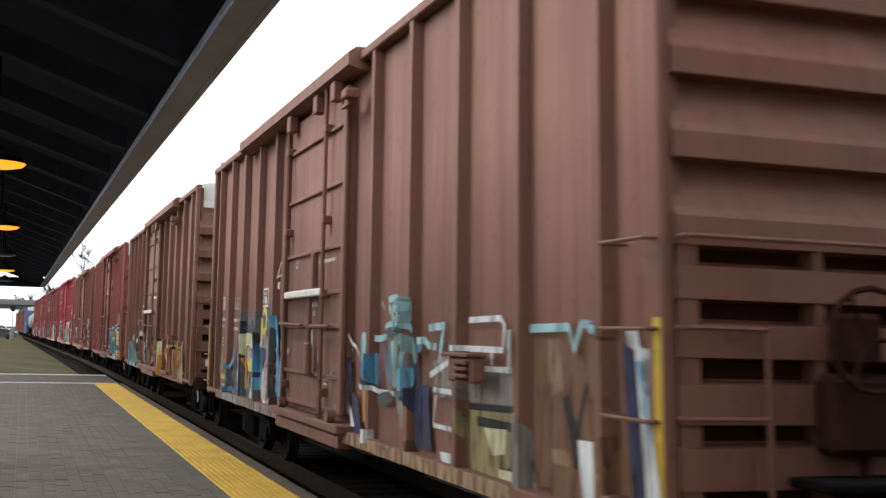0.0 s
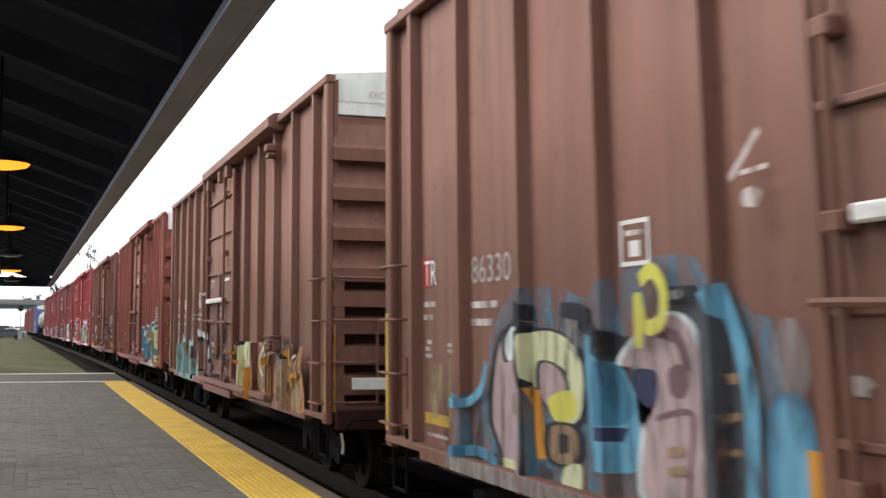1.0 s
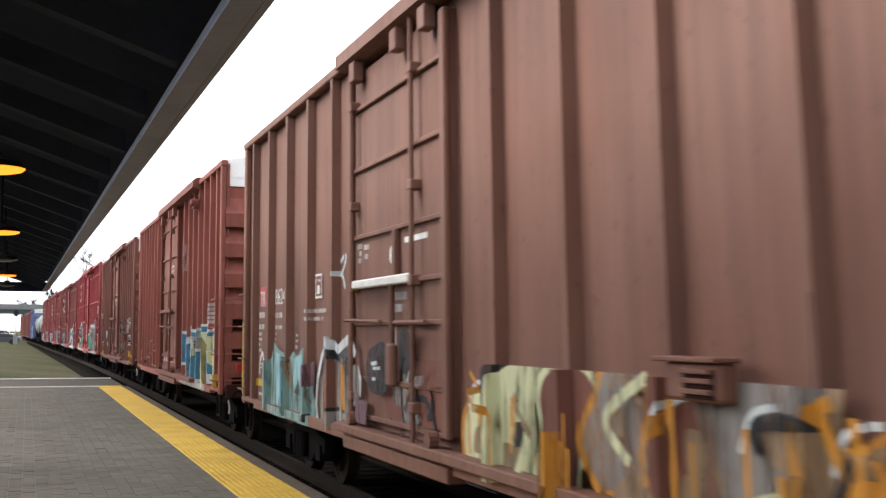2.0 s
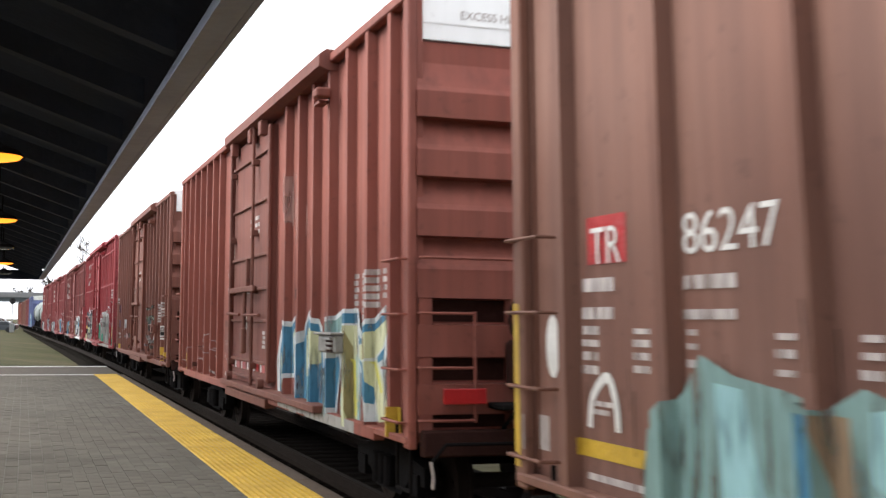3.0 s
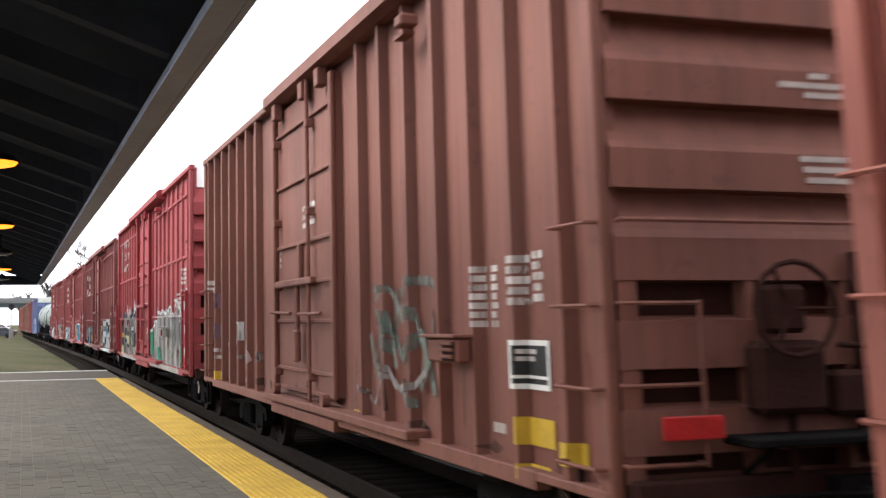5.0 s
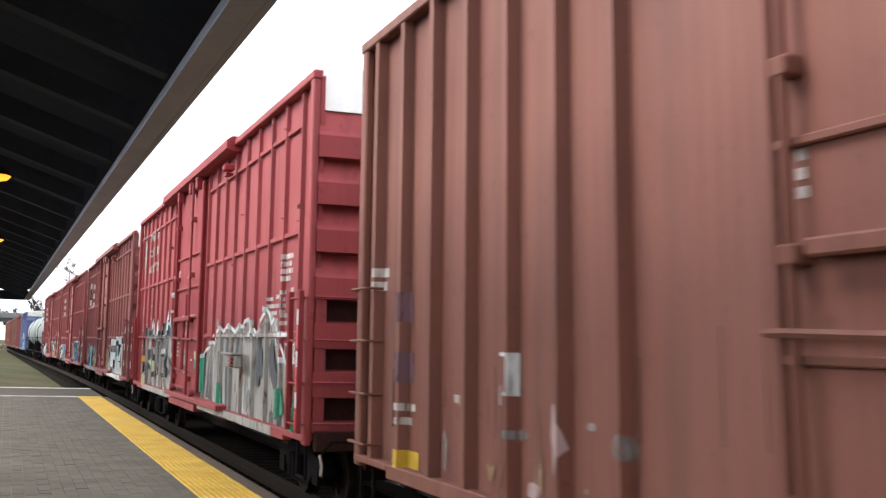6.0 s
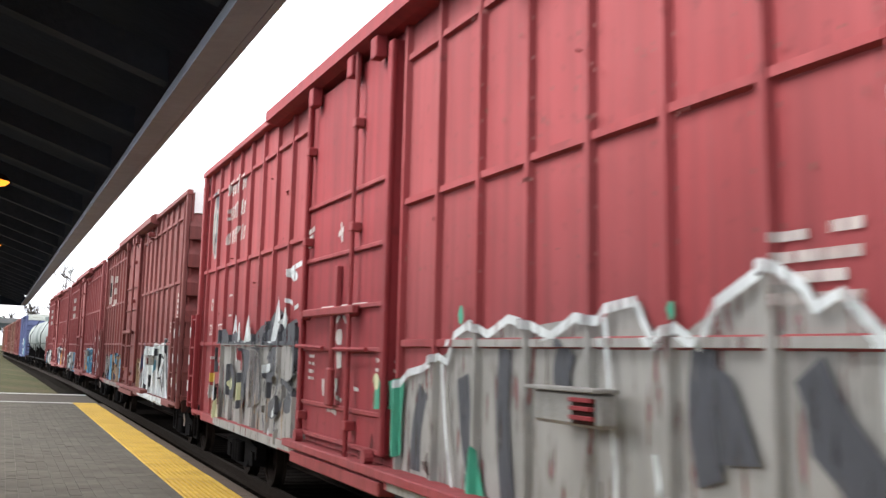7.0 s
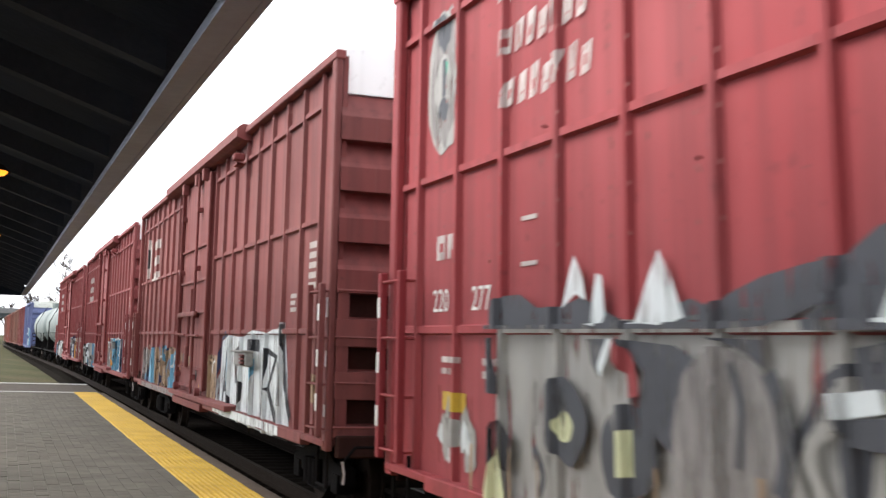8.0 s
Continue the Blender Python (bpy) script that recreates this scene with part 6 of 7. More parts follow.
g += scatter(14, 10, .8, 1.5, 14, [S_PINK, S_MIST, S_TAN], 71)
stencil(D, "painted_panel", g)
side_words(D, "73", 13.10, 1.54, .29, None, .9)

# fifth car: red, silver along the base
E, F = car_e, car_f
top_line = [(7.72, 1.50), (7.45, 1.62), (7.1, 1.66), (6.75, 1.76), (6.55, 1.72), (6.40, 1.92), (6.10, 2.00), (5.75, 1.92), (5.40, 2.02), (5.05, 1.97), (4.75, 1.90), (4.42, 2.01), (4.15, 1.98), (4.05, 2.05), (3.72, 2.08), (3.52, 1.84), (3.32, 1.94), (3.10, 1.84), (2.95, 2.04), (2.52, 2.20), (2.30, 2.10), (2.22, 2.00), (2.05, 2.06), (1.62, 1.72), (1.05, 1.36)]
g = [(top_line + [(1.05, .68), (7.72, .68)], S_GREY)]
for a, b in (((7.15, 1.50), (7.3, .85)), ((6.28, 1.62), (5.95, .75)), ((5.50, 1.82), (5.42, .80)), ((4.55, 1.84), (4.60, 1.55)), ((3.08, 1.84), (3.05, 1.20)), ((2.30, 1.75), (1.85, 1.25))):
    g += stroke([a, ((a[0] + b[0]) / 2 + .06, (a[1] + b[1]) / 2), b], .22, S_DARK)
g += [([(2.95, 1.30), (2.65, 1.32), (2.85, 1.70), (3.05, 1.78)], S_DARK), ([(2.35, 1.70), (2.10, 1.62), (1.70, 1.25), (2.0, 1.18), (2.30, 1.40)], S_DARK)]
g += [([(5.95, 1.15), (5.75, .72), (6.05, .70)], S_GREEN), ([(7.72, 1.55), (7.55, 1.60), (7.60, .95), (7.74, .9)], S_GREEN), ([(1.95, 1.05), (1.62, 1.22), (1.45, .95), (1.75, .82)], S_GREEN), ([(1.12, .72), (1.08, 1.16), (.75, 1.0), (.78, .70)], S_GREEN)]
g += stroke(top_line, .06, S_WHITE, False) + stroke([(4.05, 2.0), (3.95, 1.4), (3.90, .8)], .05, S_WHITE) + stroke([(6.62, 1.70), (6.50, 1.2), (6.35, .8)], .045, S_WHITE) + stroke([(3.5, 1.3), (3.4, .8)], .05, S_WHITE)
g += rect(.94, 1.26, 1.04, 1.42, YELLOW) + rect(.94, 1.24, .70, 1.02, S_GREEN)
g += [([(8.09, 1.42), (7.92, 1.54), (7.75, 1.55), (7.74, 1.31), (8.09, 1.29)], S_GREEN)]
g += [(closed([(8.12, 1.54), (8.03, 1.60), (7.94, 1.57), (7.94, 1.49), (8.03, 1.46)]), S_YELL)]
g += blob(3.32, 2.02, .03, .05, S_GREEN, seed=5) + blob(6.22, 2.06, .05, .07, S_GREEN, seed=6)
lay(E, "graffiti", g, "silver block letters with charcoal shading")
g = frame_sign(1.62, .72, 1.52, 1.90, S_WHITE, RED, .07) + frame_sign(1.30, .82, 1.52, 1.76, WHITE, BLACKP, .03) + bars(E, 1.2, 1.70, .14, .03, 3, DIM)
g += bars(E, 1.43, 2.84, .44, .06, 4, gap=.5) + bars(E, 1.43, 2.40, .12, .05, 4, gap=.6) + bars(E, 1.06, 2.42, .16, .06, 4, gap=.4) + bars(E, 1.40, 2.12, .5, .05, 2, gap=.9) + bars(E, 2.22, 2.34, .22, .045, 1) + bars(E, 1.88, 2.36, .22, .05, 1) + bars(E, 2.22, 2.25, .55, .05, 3, gap=.8)
stencil(E, "stencil", g, 6.5)
for car in (E, F):
    g = []
    for c in [.31] + [p for p in car["posts"] if p < 6 or p > 13]:
        for k in range(9):
            for du in (-.105, .105):
                g += rect(c + du - .011, c + du + .011, 2.35 + .27 * k, 2.375 + .27 * k, DULL if car is E else UMBER)
    tagged(lay(car, "rivets", g), kind="stuff")
g = [([(16.4, .70), (16.38, 1.92), (15.3, 1.92), (14.4, 1.90), (13.6, 1.95), (12.9, 1.95), (11.05, 1.75), (10.98, .70)], S_GREY)]
g += wild(13.2, 11.1, .70, 1.72, [S_GREY, S_MIST, S_GREY, S_DARK], [S_DARK, S_DARK, S_MIST], 81, 3)
g += [([(16.54, 2.01), (16.28, 2.08), (16.01, 2.08), (15.75, 1.99), (15.43, 1.99), (15.14, 2.04), (14.93, 1.97), (14.74, 1.92), (14.56, 1.89), (14.13, 1.97), (13.98, 2.00), (13.81, 1.95), (13.67, 2.01), (13.40, 2.08), (13.09, 2.12), (12.84, 2.14), (12.64, 2.24), (12.37, 2.28), (12.11, 2.23), (11.94, 2.05), (11.92, 1.88), (12.42, 1.83), (12.80, 1.86), (12.82, 1.96), (13.03, 1.95), (13.34, 1.86), (13.68, 1.85), (16.54, 1.86)], S_DARK)]
g += [([(15.40, 1.98), (15.33, 2.13), (15.24, 2.29), (15.13, 2.16), (15.09, 2.02), (15.22, 2.06)], S_WHITE)]
g += [([(15.04, 1.88), (15.01, 2.02), (14.96, 2.17), (14.89, 2.15), (14.86, 1.93), (14.92, 1.87)], S_WHITE)]
g += [([(14.54, 1.88), (14.40, 2.10), (14.28, 2.26), (14.18, 2.14), (14.05, 1.91), (14.22, 1.87), (14.38, 1.88)], S_WHITE)]
g += [([(15.08, 1.80), (14.82, 1.80), (14.93, 1.58), (15.02, 1.66)], S_DARK)]
g += [(closed([(15.55, 1.50), (15.40, 1.58), (15.18, 1.48), (15.08, 1.30), (15.26, 1.07), (15.48, 1.13), (15.57, 1.29)]), S_DARK)]
g += [(closed([(15.47, 1.32), (15.36, 1.38), (15.26, 1.31), (15.31, 1.21), (15.44, 1.21)]), S_YELL)]
g += [([(14.71, 1.80), (14.14, 1.77), (13.94, 1.70), (14.10, 1.53), (14.16, 1.23), (14.34, 1.31), (14.51, 1.40), (14.45, 1.63)], S_DARK)]
g += [(closed([(14.92, 1.25), (14.82, 1.39), (14.60, 1.46), (14.43, 1.40), (14.32, 1.24), (14.39, 1.04), (14.77, 0.96), (14.89, 1.07)]), S_DARK)]
g += [([(14.76, 1.30), (14.57, 1.33), (14.56, 1.09), (14.73, 1.06)], S_YELL)]
g += [(closed([(14.16, 1.03), (14.12, 1.53), (13.97, 1.70), (13.77, 1.77), (13.57, 1.73), (13.41, 1.64), (13.31, 1.40), (13.31, 1.14)]), S_MIST)]
g += [([(13.79, 1.81), (13.42, 1.80), (13.41, 1.67), (13.53, 1.74)], S_DARK)]
g += stroke([(13.33, 1.14), (13.27, 1.34), (13.30, 1.52), (13.37, 1.66)], 0.1, S_DARK)
g += stroke([(13.66, 1.70), (13.58, 1.51), (13.61, 1.23)], 0.05, S_DARK)
g += [([(12.80, 1.77), (12.53, 1.81), (12.51, 1.61), (12.78, 1.61)], S_DARK)]
g += [([(12.93, 1.59), (12.67, 1.62), (12.65, 1.53), (12.90, 1.49)], S_WHITE)]
g += [([(12.90, 1.49), (12.56, 1.52), (12.55, 1.38), (12.85, 1.39)], S_DARK)]
g += [([(16.44, 1.18), (16.31, 1.27), (16.12, 1.15), (16.18, 0.94), (16.42, 0.97)], S_BLACK)]
g += stroke([(14.74, 1.78), (14.56, 1.66), (14.52, 1.50)], 0.1, RED)
g += stroke([(15.75, 1.14), (15.61, 0.99), (15.66, 0.85)], 0.07, S_DARK)
g += [([(14.80, 1.80), (14.72, 1.80), (14.87, 1.59), (14.91, 1.65)], S_WHITE)]
g += [([(16.53, 1.80), (16.35, 1.80), (16.31, 1.43), (16.50, 1.45)], S_DARK)]
g += [([(13.07, 1.90), (12.78, 2.04), (12.20, 1.90), (11.83, 2.07), (11.31, 2.14), (11.08, 2.01), (11.04, 1.58), (11.33, 1.49), (11.52, 1.84), (13.06, 1.84)], S_DARK)]
g += [([(12.64, 1.87), (12.54, 2.04), (12.28, 2.42), (12.14, 2.12), (12.40, 1.86)], S_WHITE)]
g += [([(12.03, 2.10), (11.91, 2.30), (11.75, 2.14), (11.85, 2.02)], S_WHITE)]
g += [(closed([(12.06, 1.81), (11.52, 1.81), (11.42, 1.49), (11.97, 1.42), (12.13, 1.64)]), S_GREY)]
g += [([(12.55, 1.81), (12.20, 1.83), (12.22, 1.49), (12.51, 1.45)], S_DARK)]
g += [(closed([(12.66, 1.11), (12.15, 1.25), (11.87, 1.14), (12.26, 0.97), (12.57, 0.98)]), S_DARK)]
g += stroke([(12.40, 1.00), (12.07, 1.14)], 0.08, S_WHITE, False)
g += stroke([(12.57, 0.82), (12.49, 0.68)], 0.08, S_WHITE, False)
g += [([(11.78, 1.22), (11.15, 1.35), (11.00, 0.75), (12.11, 0.68)], S_GREY)]
g += [(closed([(11.80, 1.17), (11.49, 1.29), (11.19, 1.26), (11.25, 1.14), (11.65, 1.06)]), S_DARK)]
g += stroke([(11.97, 1.43), (11.11, 1.30)], 0.07, S_DARK, False)
g += drips(16.8, 11.2, .72, 1.3, 10, S_TAN, 14, .06) + [([(16.3, 1.1), (16.15, .74), (16.42, .74)], S_YELL)]
lay(E, "graffiti", g, "grey and charcoal sprayed letters with white flames")
g = blob(17.62, 3.82, .38, .60, S_GREY, 26, .09, 3) + blob(17.62, 3.82, .31, .52, S_MIST, 22, .10, 4) + blob(17.62, 4.22, .15, .15, S_DARK, 12, .2, 5) + blob(17.64, 3.80, .18, .22, S_GREY, 12, .3, 6) + blob(17.60, 3.92, .07, .07, S_GREEN, 12, .2, 8) + blob(17.62, 3.60, .12, .10, S_DARK, 12, .3, 7) + rect(17.58, 17.66, 3.7, 4.0, S_DARK)
for row, (zz, nn, uu) in enumerate(((4.12, 8, 16.45), (3.74, 7, 16.40), (3.37, 7, 16.36))):
    for k in range(nn):
        u = uu - k * (1.32 / nn)
        hh = .20 + .02 * (k % 3)
        g += [([(u, zz), (u - .115, zz + .015), (u - .155, zz + hh), (u - .03, zz + hh - .02)], STENCIL)]
        g += [([(u - .045, zz + .055), (u - .085, zz + .06), (u - .10, zz + .13 - .05 * (k % 2)), (u - .06, zz + .12 - .05 * (k % 2))], RED)]
g += bars(E, 17.72, 2.59, .18, .19, 1) + rect(17.57, 17.66, 2.46, 2.53, RED) + bars(E, 17.48, 2.59, .16, .19, 1) + rect(17.33, 17.41, 2.40, 2.47, RED)
g += rect(17.06, 17.54, 1.26, 1.40, YELLOW) + bars(E, 17.58, 1.66, .40, .045, 2, gap=.9) + bars(E, 16.75, 1.66, .40, .05, 2, gap=.8) + scatter(17.6, 16.9, .9, 1.2, 12, [S_WHITE, S_GREY], 91, .05, .14)
g += [([(8.19, 1.73), (7.89, 1.72), (7.88, 1.69), (8.18, 1.69)], STENCIL)]
g += [([(8.19, 1.64), (7.84, 1.64), (7.83, 1.61), (8.17, 1.61)], STENCIL)]
g += stroke([(12.03, 2.71), (11.79, 2.76), (11.44, 2.79)], 0.06, S_WHITE)
g += [(closed([(12.11, 2.70), (11.85, 2.73), (11.66, 2.64), (11.82, 2.59)]), S_WHITE)]
g += stroke([(11.45, 2.81), (11.30, 2.78)], 0.06, S_WHITE, False)
g += stroke([(12.07, 2.38), (11.85, 2.33)], 0.05, S_WHITE, False)
g += stroke([(11.76, 2.27), (11.57, 2.30)], 0.05, S_WHITE, False)
g += bars(E, 16.1, 2.6, .25, .03, 1, DIM) + bars(E, 16.1, 2.3, .25, .03, 1, DIM)
stencil(E, "marking", g)
g = scatter(7.7, .3, 2.4, 4.6, 130, [UMBER, DULL, DULL], 95, .007, .016) + scatter(17.9, 11.5, 2.3, 4.6, 60, [UMBER, DULL], 96, .007, .016)
tagged(lay(E, "rust_speckle", g, "small dark rust spots"), kind="stuff")
side_words(E, "220", 17.80, 2.00, .25, None, .95)
side_words(E, "277", 16.98, 2.00, .25, None, .98)
g = rect(8.55, 10.2, 2.215, 2.235, WHITE)
g += [([(9.64, 2.08), (9.52, 2.14), (9.44, 2.12), (9.58, 2.05)], STENCIL)]
g += [([(9.39, 2.13), (9.29, 2.13), (9.17, 2.05), (9.27, 2.05)], STENCIL)]
g += [(closed([(9.57, 1.97), (9.48, 2.00), (9.38, 1.98), (9.37, 1.87), (9.46, 1.84), (9.57, 1.88)]), WHITE)]
g += [([(9.56, 1.81), (9.37, 1.81), (9.34, 1.63), (9.51, 1.61)], WHITE)]
g += [(closed([(9.81, 1.59), (9.72, 1.63), (9.62, 1.58), (9.64, 1.52), (9.78, 1.50)]), STENCIL)]
g += [([(10.08, 1.50), (9.45, 1.52), (9.46, 1.42), (9.58, 1.32), (9.72, 1.33), (9.83, 1.34), (10.03, 1.33)], STENCIL)]
g += stroke([(9.51, 1.34), (9.29, 1.31)], 0.04, STENCIL, False)
g += [([(8.88, 1.46), (8.73, 1.45), (8.72, 1.42), (8.86, 1.42)], WHITE)]
g += stroke([(9.83, 1.20), (9.65, 1.21), (9.45, 1.18)], 0.05, STENCIL, False)
g += [([(10.65, 1.82), (10.41, 1.81), (10.41, 1.78), (10.65, 1.79)], STENCIL)]
g += [([(10.64, 1.74), (10.41, 1.74), (10.41, 1.71), (10.64, 1.71)], STENCIL)]
g += [([(10.64, 1.67), (10.40, 1.66), (10.40, 1.63), (10.64, 1.64)], STENCIL)]
g += [([(10.64, 1.59), (10.40, 1.58), (10.40, 1.55), (10.64, 1.55)], STENCIL)]
g += [([(10.64, 1.51), (10.40, 1.51), (10.40, 1.48), (10.64, 1.48)], STENCIL)]
g += stroke([(10.88, 3.07), (10.61, 3.10)], 0.055, STENCIL, False)
g += stroke([(10.86, 2.99), (10.65, 3.02)], 0.055, STENCIL, False)
g += stroke([(10.84, 2.92), (10.70, 2.93)], 0.055, STENCIL, False)
g += stroke([(9.61, 2.94), (9.43, 2.99)], 0.055, STENCIL, False)
g += stroke([(9.52, 3.06), (9.47, 2.86)], 0.055, STENCIL, False)
stencil(E, "door_stencil", g)

# sixth car and those behind
g = [([(6.9, .62), (6.72, 1.72), (6.2, 1.82), (5.2, 1.78), (4.2, 1.88), (3.2, 1.84), (2.45, 1.98), (2.25, 1.4), (2.1, .75), (3.0, .58)], S_WHITE)]
for pts in ([(6.6, .7), (6.3, 1.65), (5.95, .75)], [(6.5, 1.05), (6.05, 1.05)], [(5.1, 1.65), (5.6, 1.55), (5.5, 1.2), (5.05, 1.1), (5.2, .75), (5.65, .75)], [(4.75, 1.68), (3.9, 1.68)], [(4.3, 1.65), (4.35, .72)], [(3.5, .7), (3.4, 1.62), (2.85, 1.55), (3.3, 1.15), (2.7, .72)]):
    g += stroke(pts, .16, S_BLACK, False)
g += stroke([(6.95, .6), (6.75, 1.75), (6.2, 1.85)], .06, S_NAVY, False) + blob(4.4, 1.4, .2, .25, S_SKY, seed=3) + blob(6.1, 1.3, .12, .3, S_SKY, seed=4) + stroke([(2.5, 1.95), (2.3, 1.2), (2.0, .85)], .12, S_BLACK)
lay(F, "graffiti", g, "white block letters shaded black")
g = bars(F, 1.35, 2.85, .4, .07, 5, DIM) + bars(F, 2.2, 2.3, .3, .05, 3, DIM) + rect(.09, .155, 2.0, 2.2, WHITE) + rect(.09, .155, 1.5, 1.66, WHITE) + rect(.09, .155, 1.0, 1.12, WHITE) + rect(.7, 1.1, 1.1, 1.4, S_TAN) + wild(7.6, 7.0, .8, 1.5, [S_TAN], [S_TAN, S_MIST], 5, 1)
stencil(F, "marking", g)
lay(F, "graffiti", wild(17.2, 11.2, .66, 1.55, [S_BLUE, S_MIST, S_TAN, S_TAN, S_SKY], [S_MIST, S_NAVY, S_TAN], 101, 6), "patchy blue and tan graffiti")
g = blob(17.3, 3.6, .36, .52, DIM, 20, .1, 4) + blob(17.3, 3.6, .2, .3, BLACKP, 16, .2, 5) + bars(F, 16.3, 3.95, 1.1, .2, 3, DIM, .8)
g += scatter(10.8, 8.1, .9, 1.6, 8, [S_ORANGE, BLACKP, S_TAN], 103)
stencil(F, "marking", g)
for car, seed, pal in ((car_g, 111, [S_BLUE, S_SKY, S_NAVY, S_MIST]), (car_h, 112, [S_NAVY, S_WHITE, S_MIST])):
    g = wild(7.4, 1.2, .66, 1.70, pal, [S_BLACK, S_WHITE, S_ORANGE], seed, 6) + wild(17.4, 11.3, .66, 1.50, [S_MIST, S_BLUE, S_GREY], [S_WHITE, S_BLACK], seed + 5, 6)
    lay(car, "graffiti", g, "blue and white graffiti")
    g = bars(car, 1.4, 2.85, .4, .07, 4, DIM) + bars(car, 16.4, 4.0, 1.2, .2, 3, DIM, .8) + rect(.09, .155, 1.9, 2.2, WHITE)
    stencil(car, "marking", g)
g = wild(7.0, 1.0, .7, 2.4, [S_WHITE, S_SKY, S_WHITE], [S_BLUE, S_WHITE], 121, 5)
lay(car_j, "graffiti", g, "white and blue graffiti")

for car, u0, u1, mat in ((A, 9.6, 14.0, S_MIST), (A, 2.0, 6.2, S_TAN), (B, 11.2, 13.6, S_TEAL), (C, .9, 5.4, S_GREY), (E, 1.75, 7.7, S_GREY), (E, 11.0, 16.4, S_GREY), (F, 2.2, 6.8, S_WHITE), (F, 11.2, 16.9, S_MIST)):
    sill_paint(car, max(u0, 1.75), u1, mat)

for k, car in enumerate((A, B, C, D, E, F)):
    L = car["L"]
    g = scatter(L - .2, .2, .66, .95, 18, [S_DIRT], 200 + k, .03, .12) + drips(L - .3, .3, .70, 1.9, 26, S_DIRT, 220 + k, .022)
    tagged(lay(car, "grime", g, "brown road dirt and rain streaks", .0038), kind="stuff")

# ---- beyond the platform ----


def bare_tree(x, y, height, seed, spread=.55, lean=0.0, thin=.012):
    rnd = random.Random(seed)
    e = empty("bare_tree", pose(x, y, -0.2))
    tagged(e, "bare winter tree with thin twigs", "tree")
    trunk, twigs = bmesh.new(), bmesh.new()

    def grow(p, dirn, length, r, depth):
        q = p + dirn * length
        r = max(r, thin)
        rod(trunk if depth > 2 else twigs, p, q, r, max(r * .68, thin), 7 if depth > 2 else 4, caps=False)
        if depth == 0:
            return
        for k in range(3 if depth > 1 else 4):
            d = (dirn + Vector((rnd.uniform(-1, 1), rnd.uniform(-1, 1), rnd.uniform(-.35, .75))) * spread).normalized()
            grow(p + dirn * length * rnd.uniform(.55, 1), d, length * rnd.uniform(.58, .82), r * .6, depth - 1)
    grow(Vector((0, 0, 0)), Vector((lean, 0, 1)).normalized(), height * .34, height * .014, 5)
    part("trunk", trunk, BARK, e)
    part("crown", twigs, BARK, e, "fine leafless twigs")


bare_tree(6.6, 118, 11.5, 4, .85, thin=.02)
bare_tree(17, 150, 15, 9)
for k, (tx, ty, th) in enumerate(((-14, 372, 12), (0, 385, 14), (6, 395, 15), (12, 380, 13), (19, 390, 14))):
    bare_tree(tx, ty, th, 20 + k, .7, thin=.07)


def overpass():
    e = tagged(empty("overpass", pose(0, 360, 0)), "concrete road overpass crossing the tracks", "bridge")
    bm = bmesh.new()
    box(bm, -90, 70, -6, 6, 7.6, 8.1)
    part("deck", fix(bm), BRIDGE, e)
    for y in (-6.1, 5.8):
        bm = bmesh.new()
        box(bm, -90, 70, y, y + .3, 8.1, 9.1)
        part("parapet", fix(bm), BRIDGE, e)
    for y in (-5, -1.7, 1.6, 4.9):
        bm = bmesh.new()
        prism(bm, [(y - .3, 6.5), (y + .3, 6.5), (y + .3, 6.6), (y + .06, 6.6), (y + .06, 7.5), (y + .3, 7.5), (y + .3, 7.6), (y - .3, 7.6), (y - .3, 7.5), (y - .06, 7.5), (y - .06, 6.6), (y - .3, 6.6)], "x", -90, 70)
        part("girder", fix(bm), GIRDER, e)
    for x in (-60, -32, 16, 44):
        bm = bmesh.new()
        for y in (-4.5, 0, 4.5):
            rod(bm, (x, y, -.6), (x, y, 6.0), .5, n=14)
        soft_box(bm, x - .7, x + .7, -6, 6, 5.7, 6.5, .05)
        part("pier", fix(bm), BRIDGE, e)


overpass()


def parked_car(x, y, rz, paint, label, h=1.45):
    e = tagged(empty("parked_car", pose(x, y, -.16, 0, 0, rz)), label, "car", "cars parked beyond the platform")
    bm = bmesh.new()
    prism(bm, [(-2.2, .30), (2.2, .30), (2.25, .62), (2.05, .84), (1.25, .92), (.55, h), (-1.2, h), (-1.95, .98), (-2.25, .90)], "x", -.88, .88)
    bmesh.ops.bevel(bm, geom=bm.edges[:], offset=.05, segments=2, affect="EDGES")
    part("body", fix(bm), paint, e)
    for s in (-1, 1):
        bm = bmesh.new()
        prism(bm, [(1.05, .96), (.48, h - .08), (-1.1, h - .08), (-1.7, 1.0)], "x", s * .885 - .004, s * .885 + .004)
        part("side_window", fix(bm), PANE, e)
    for y0, y1 in ((.62, 1.2), (-1.9, -1.28)):
        bm = bmesh.new()
        v = [bm.verts.new(p) for p in ((-.75, y1, .97), (.75, y1, .97), (.66, y0, h - .07), (-.66, y0, h - .07))] if y0 > 0 else [bm.verts.new(p) for p in ((-.75, y0, 1.02), (.75, y0, 1.02), (.66, y1, h - .06), (-.66, y1, h - .06))]
        f = bm.faces.new(v)
        r = bmesh.ops.extrude_face_region(bm, geom=[f])
        bmesh.ops.translate(bm, vec=(0, .03 if y0 > 0 else -.03, .03), verts=[q for q in r["geom"] if isinstance(q, bmesh.types.BMVert)])
        part("windscreen", fix(bm), PANE, e)
    for sx in (-.80, .80):
        for sy in (-1.4, 1.4):
            bm = bmesh.new()
            rod(bm, (sx - .1, sy, .32), (sx + .1, sy, .32), .32, n=16)
            part("wheel", fix(bm), TYRE, e)


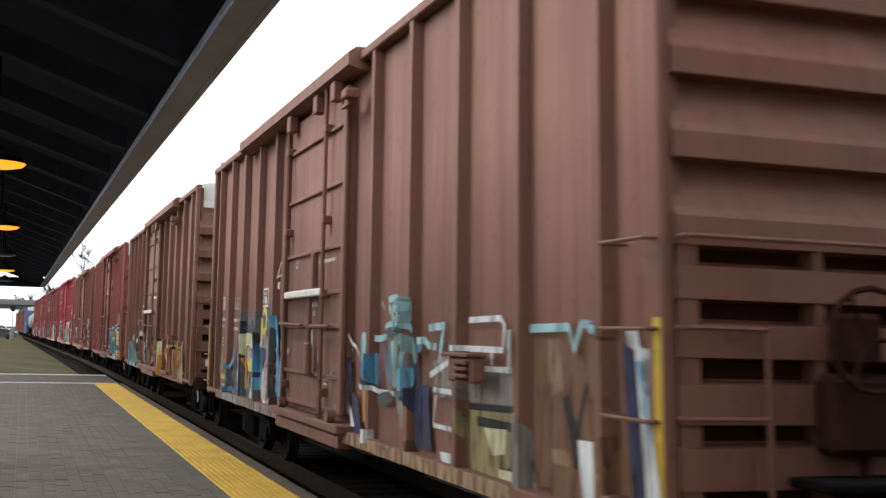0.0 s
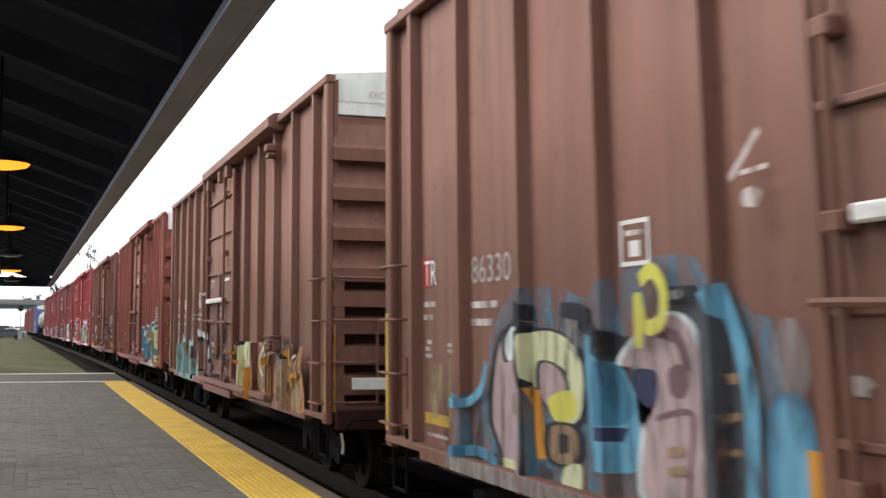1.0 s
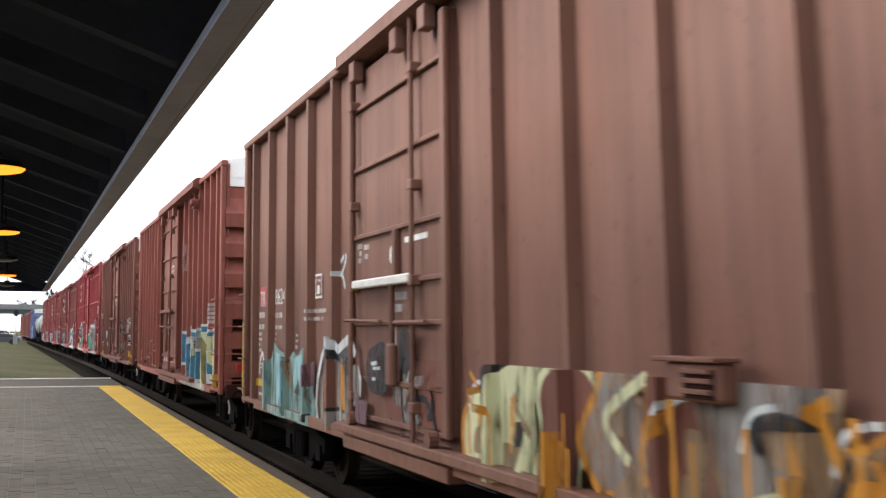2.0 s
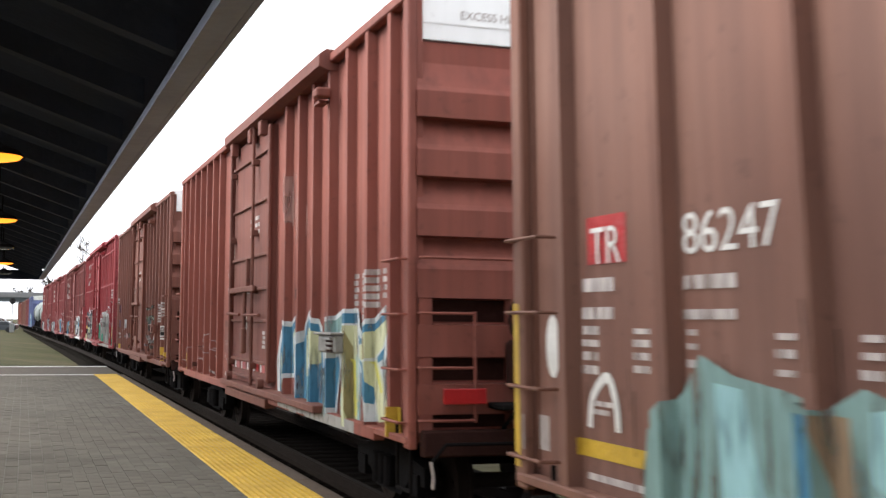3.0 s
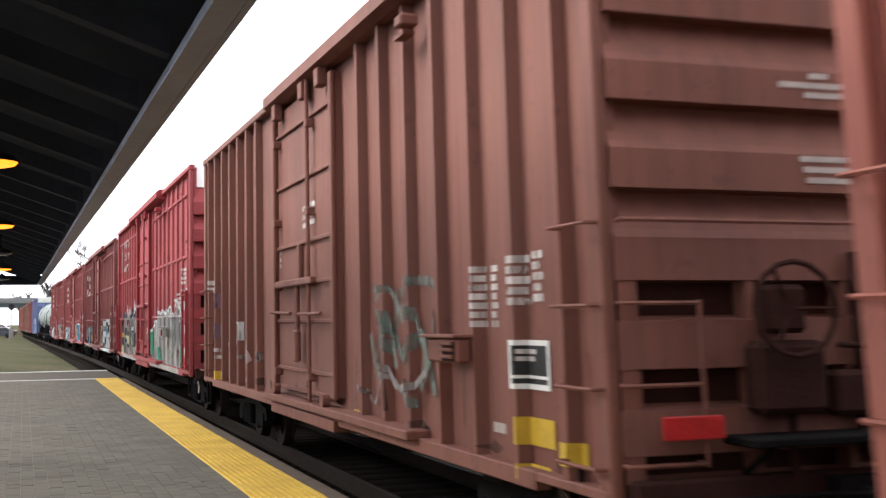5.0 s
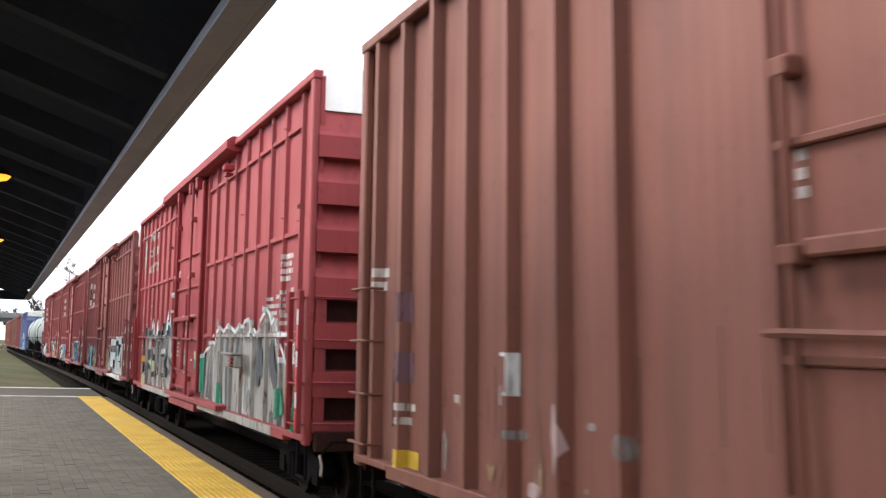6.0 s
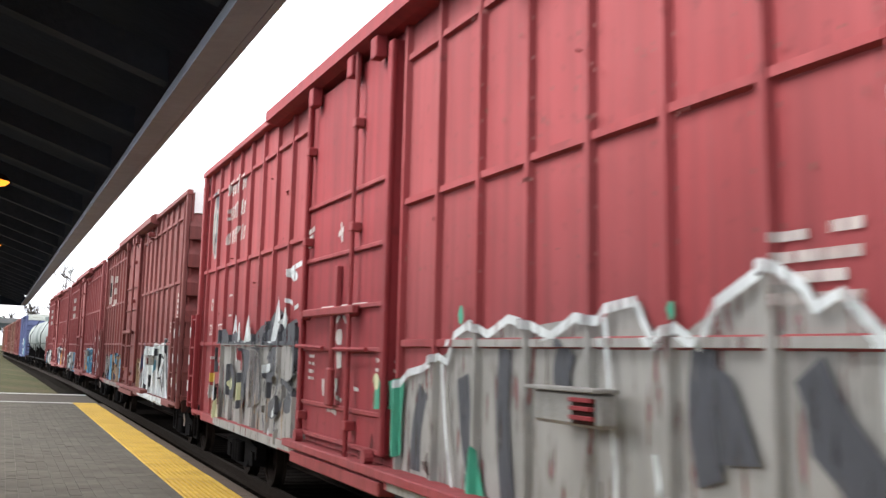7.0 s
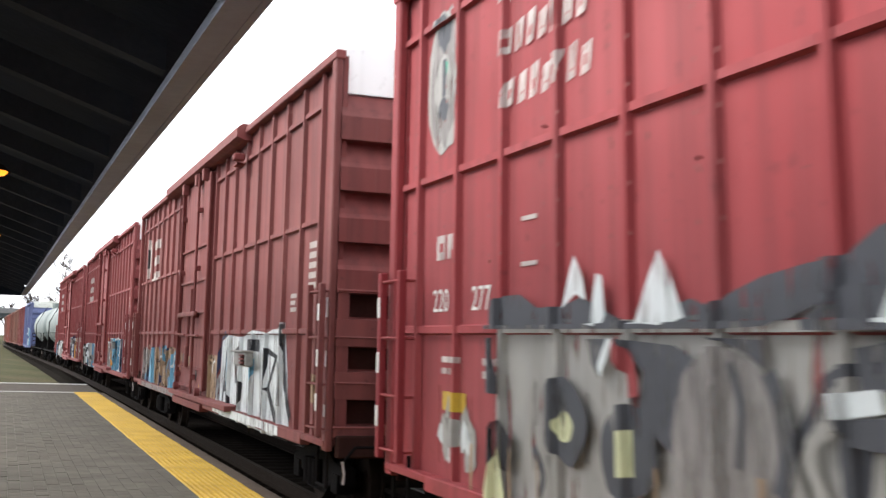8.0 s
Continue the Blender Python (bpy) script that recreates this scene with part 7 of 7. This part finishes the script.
parked_car(-3.1, 190, 75, CARPAINT, "white car parked beyond the platform")
parked_car(-4.6, 205, 80, GALV, "grey van-like car parked on the verge", 1.9)
parked_car(-3.3, 172, 85, CARDARK, "dark car parked beyond the crossing")
parked_car(-4.4, 240, 82, CARPAINT, "white car parked far along the line", 1.7)


def signal_mast(x, y):
    e = tagged(empty("signal_mast", pose(x, y, -.16)), "thin grey signal mast beside the track", "signal")
    bm = bmesh.new()
    rod(bm, (0, 0, 0), (0, 0, 4.6), .07, .05, 10)
    part("mast", fix(bm), GALV, e)
    bm = bmesh.new()
    rod(bm, (0, -.06, 4.2), (0, .02, 4.2), .42, n=20)
    part("target", fix(bm), BLACKP, e)
    for z in (4.0, 4.35):
        bm = bmesh.new()
        rod(bm, (0, -.16, z), (0, -.07, z), .1, n=12)
        part("lens_hood", fix(bm), STEEL, e)
    bm = bmesh.new()
    soft_box(bm, -.3, .3, -.25, .25, 0, 1.2, .03)
    part("relay_box", fix(bm), GALV, e)


signal_mast(-1.5, 170)


def far_building(x, y, w, d, h, mat, label, floors):
    e = tagged(empty("building", pose(x, y, -.3)), label, "building")
    bm = bmesh.new()
    box(bm, -w / 2, w / 2, 0, d, 0, h)
    part("wall", fix(bm), mat, e)
    bm = bmesh.new()
    box(bm, -w / 2 - .2, w / 2 + .2, -.2, d + .2, h, h + .4)
    part("roof", fix(bm), GIRDER, e)
    n = int(w / 3.2)
    for fl in range(floors):
        for k in range(n):
            bm = bmesh.new()
            a = -w / 2 + (k + .5) * w / n
            z = 1.2 + fl * (h - 1) / floors
            box(bm, a - .6, a + .6, -.06, .05, z, z + 1.5)
            part("window", fix(bm), PANE, e)


far_building(-26, 420, 30, 14, 14, BRICKW, "brick building far behind the overpass", 4)
far_building(-46, 250, 16, 12, 7, CARPAINT, "pale low building beside the line", 2)
far_building(34, 430, 24, 14, 12, BRICKW, "brick building behind bare trees", 3)

pavers()


# ---- what moves ----
def travelled(t):
    return 10.466 * t + 0.02494 * t * t


def motions():
    times = [k * 0.5 for k in range(17)]
    for car in CARS:
        rows = []
        for t in times:
            y = car["front"] + car["L"] / 2 - travelled(t)
            cx, a = on_track(y)
            rows.append((t, Matrix.Translation((cx, y, RAILZ)) @ Matrix.Rotation(a, 4, "Z")))
        walk(car["root"], rows)
    steps = [k / 15 for k in range(121)]
    for w, y in WHEELS:
        walk(w, [(t, Matrix.Translation((0, y, 0.42)) @ Matrix.Rotation(travelled(t) / 0.415, 4, "X")) for t in steps])


motions()
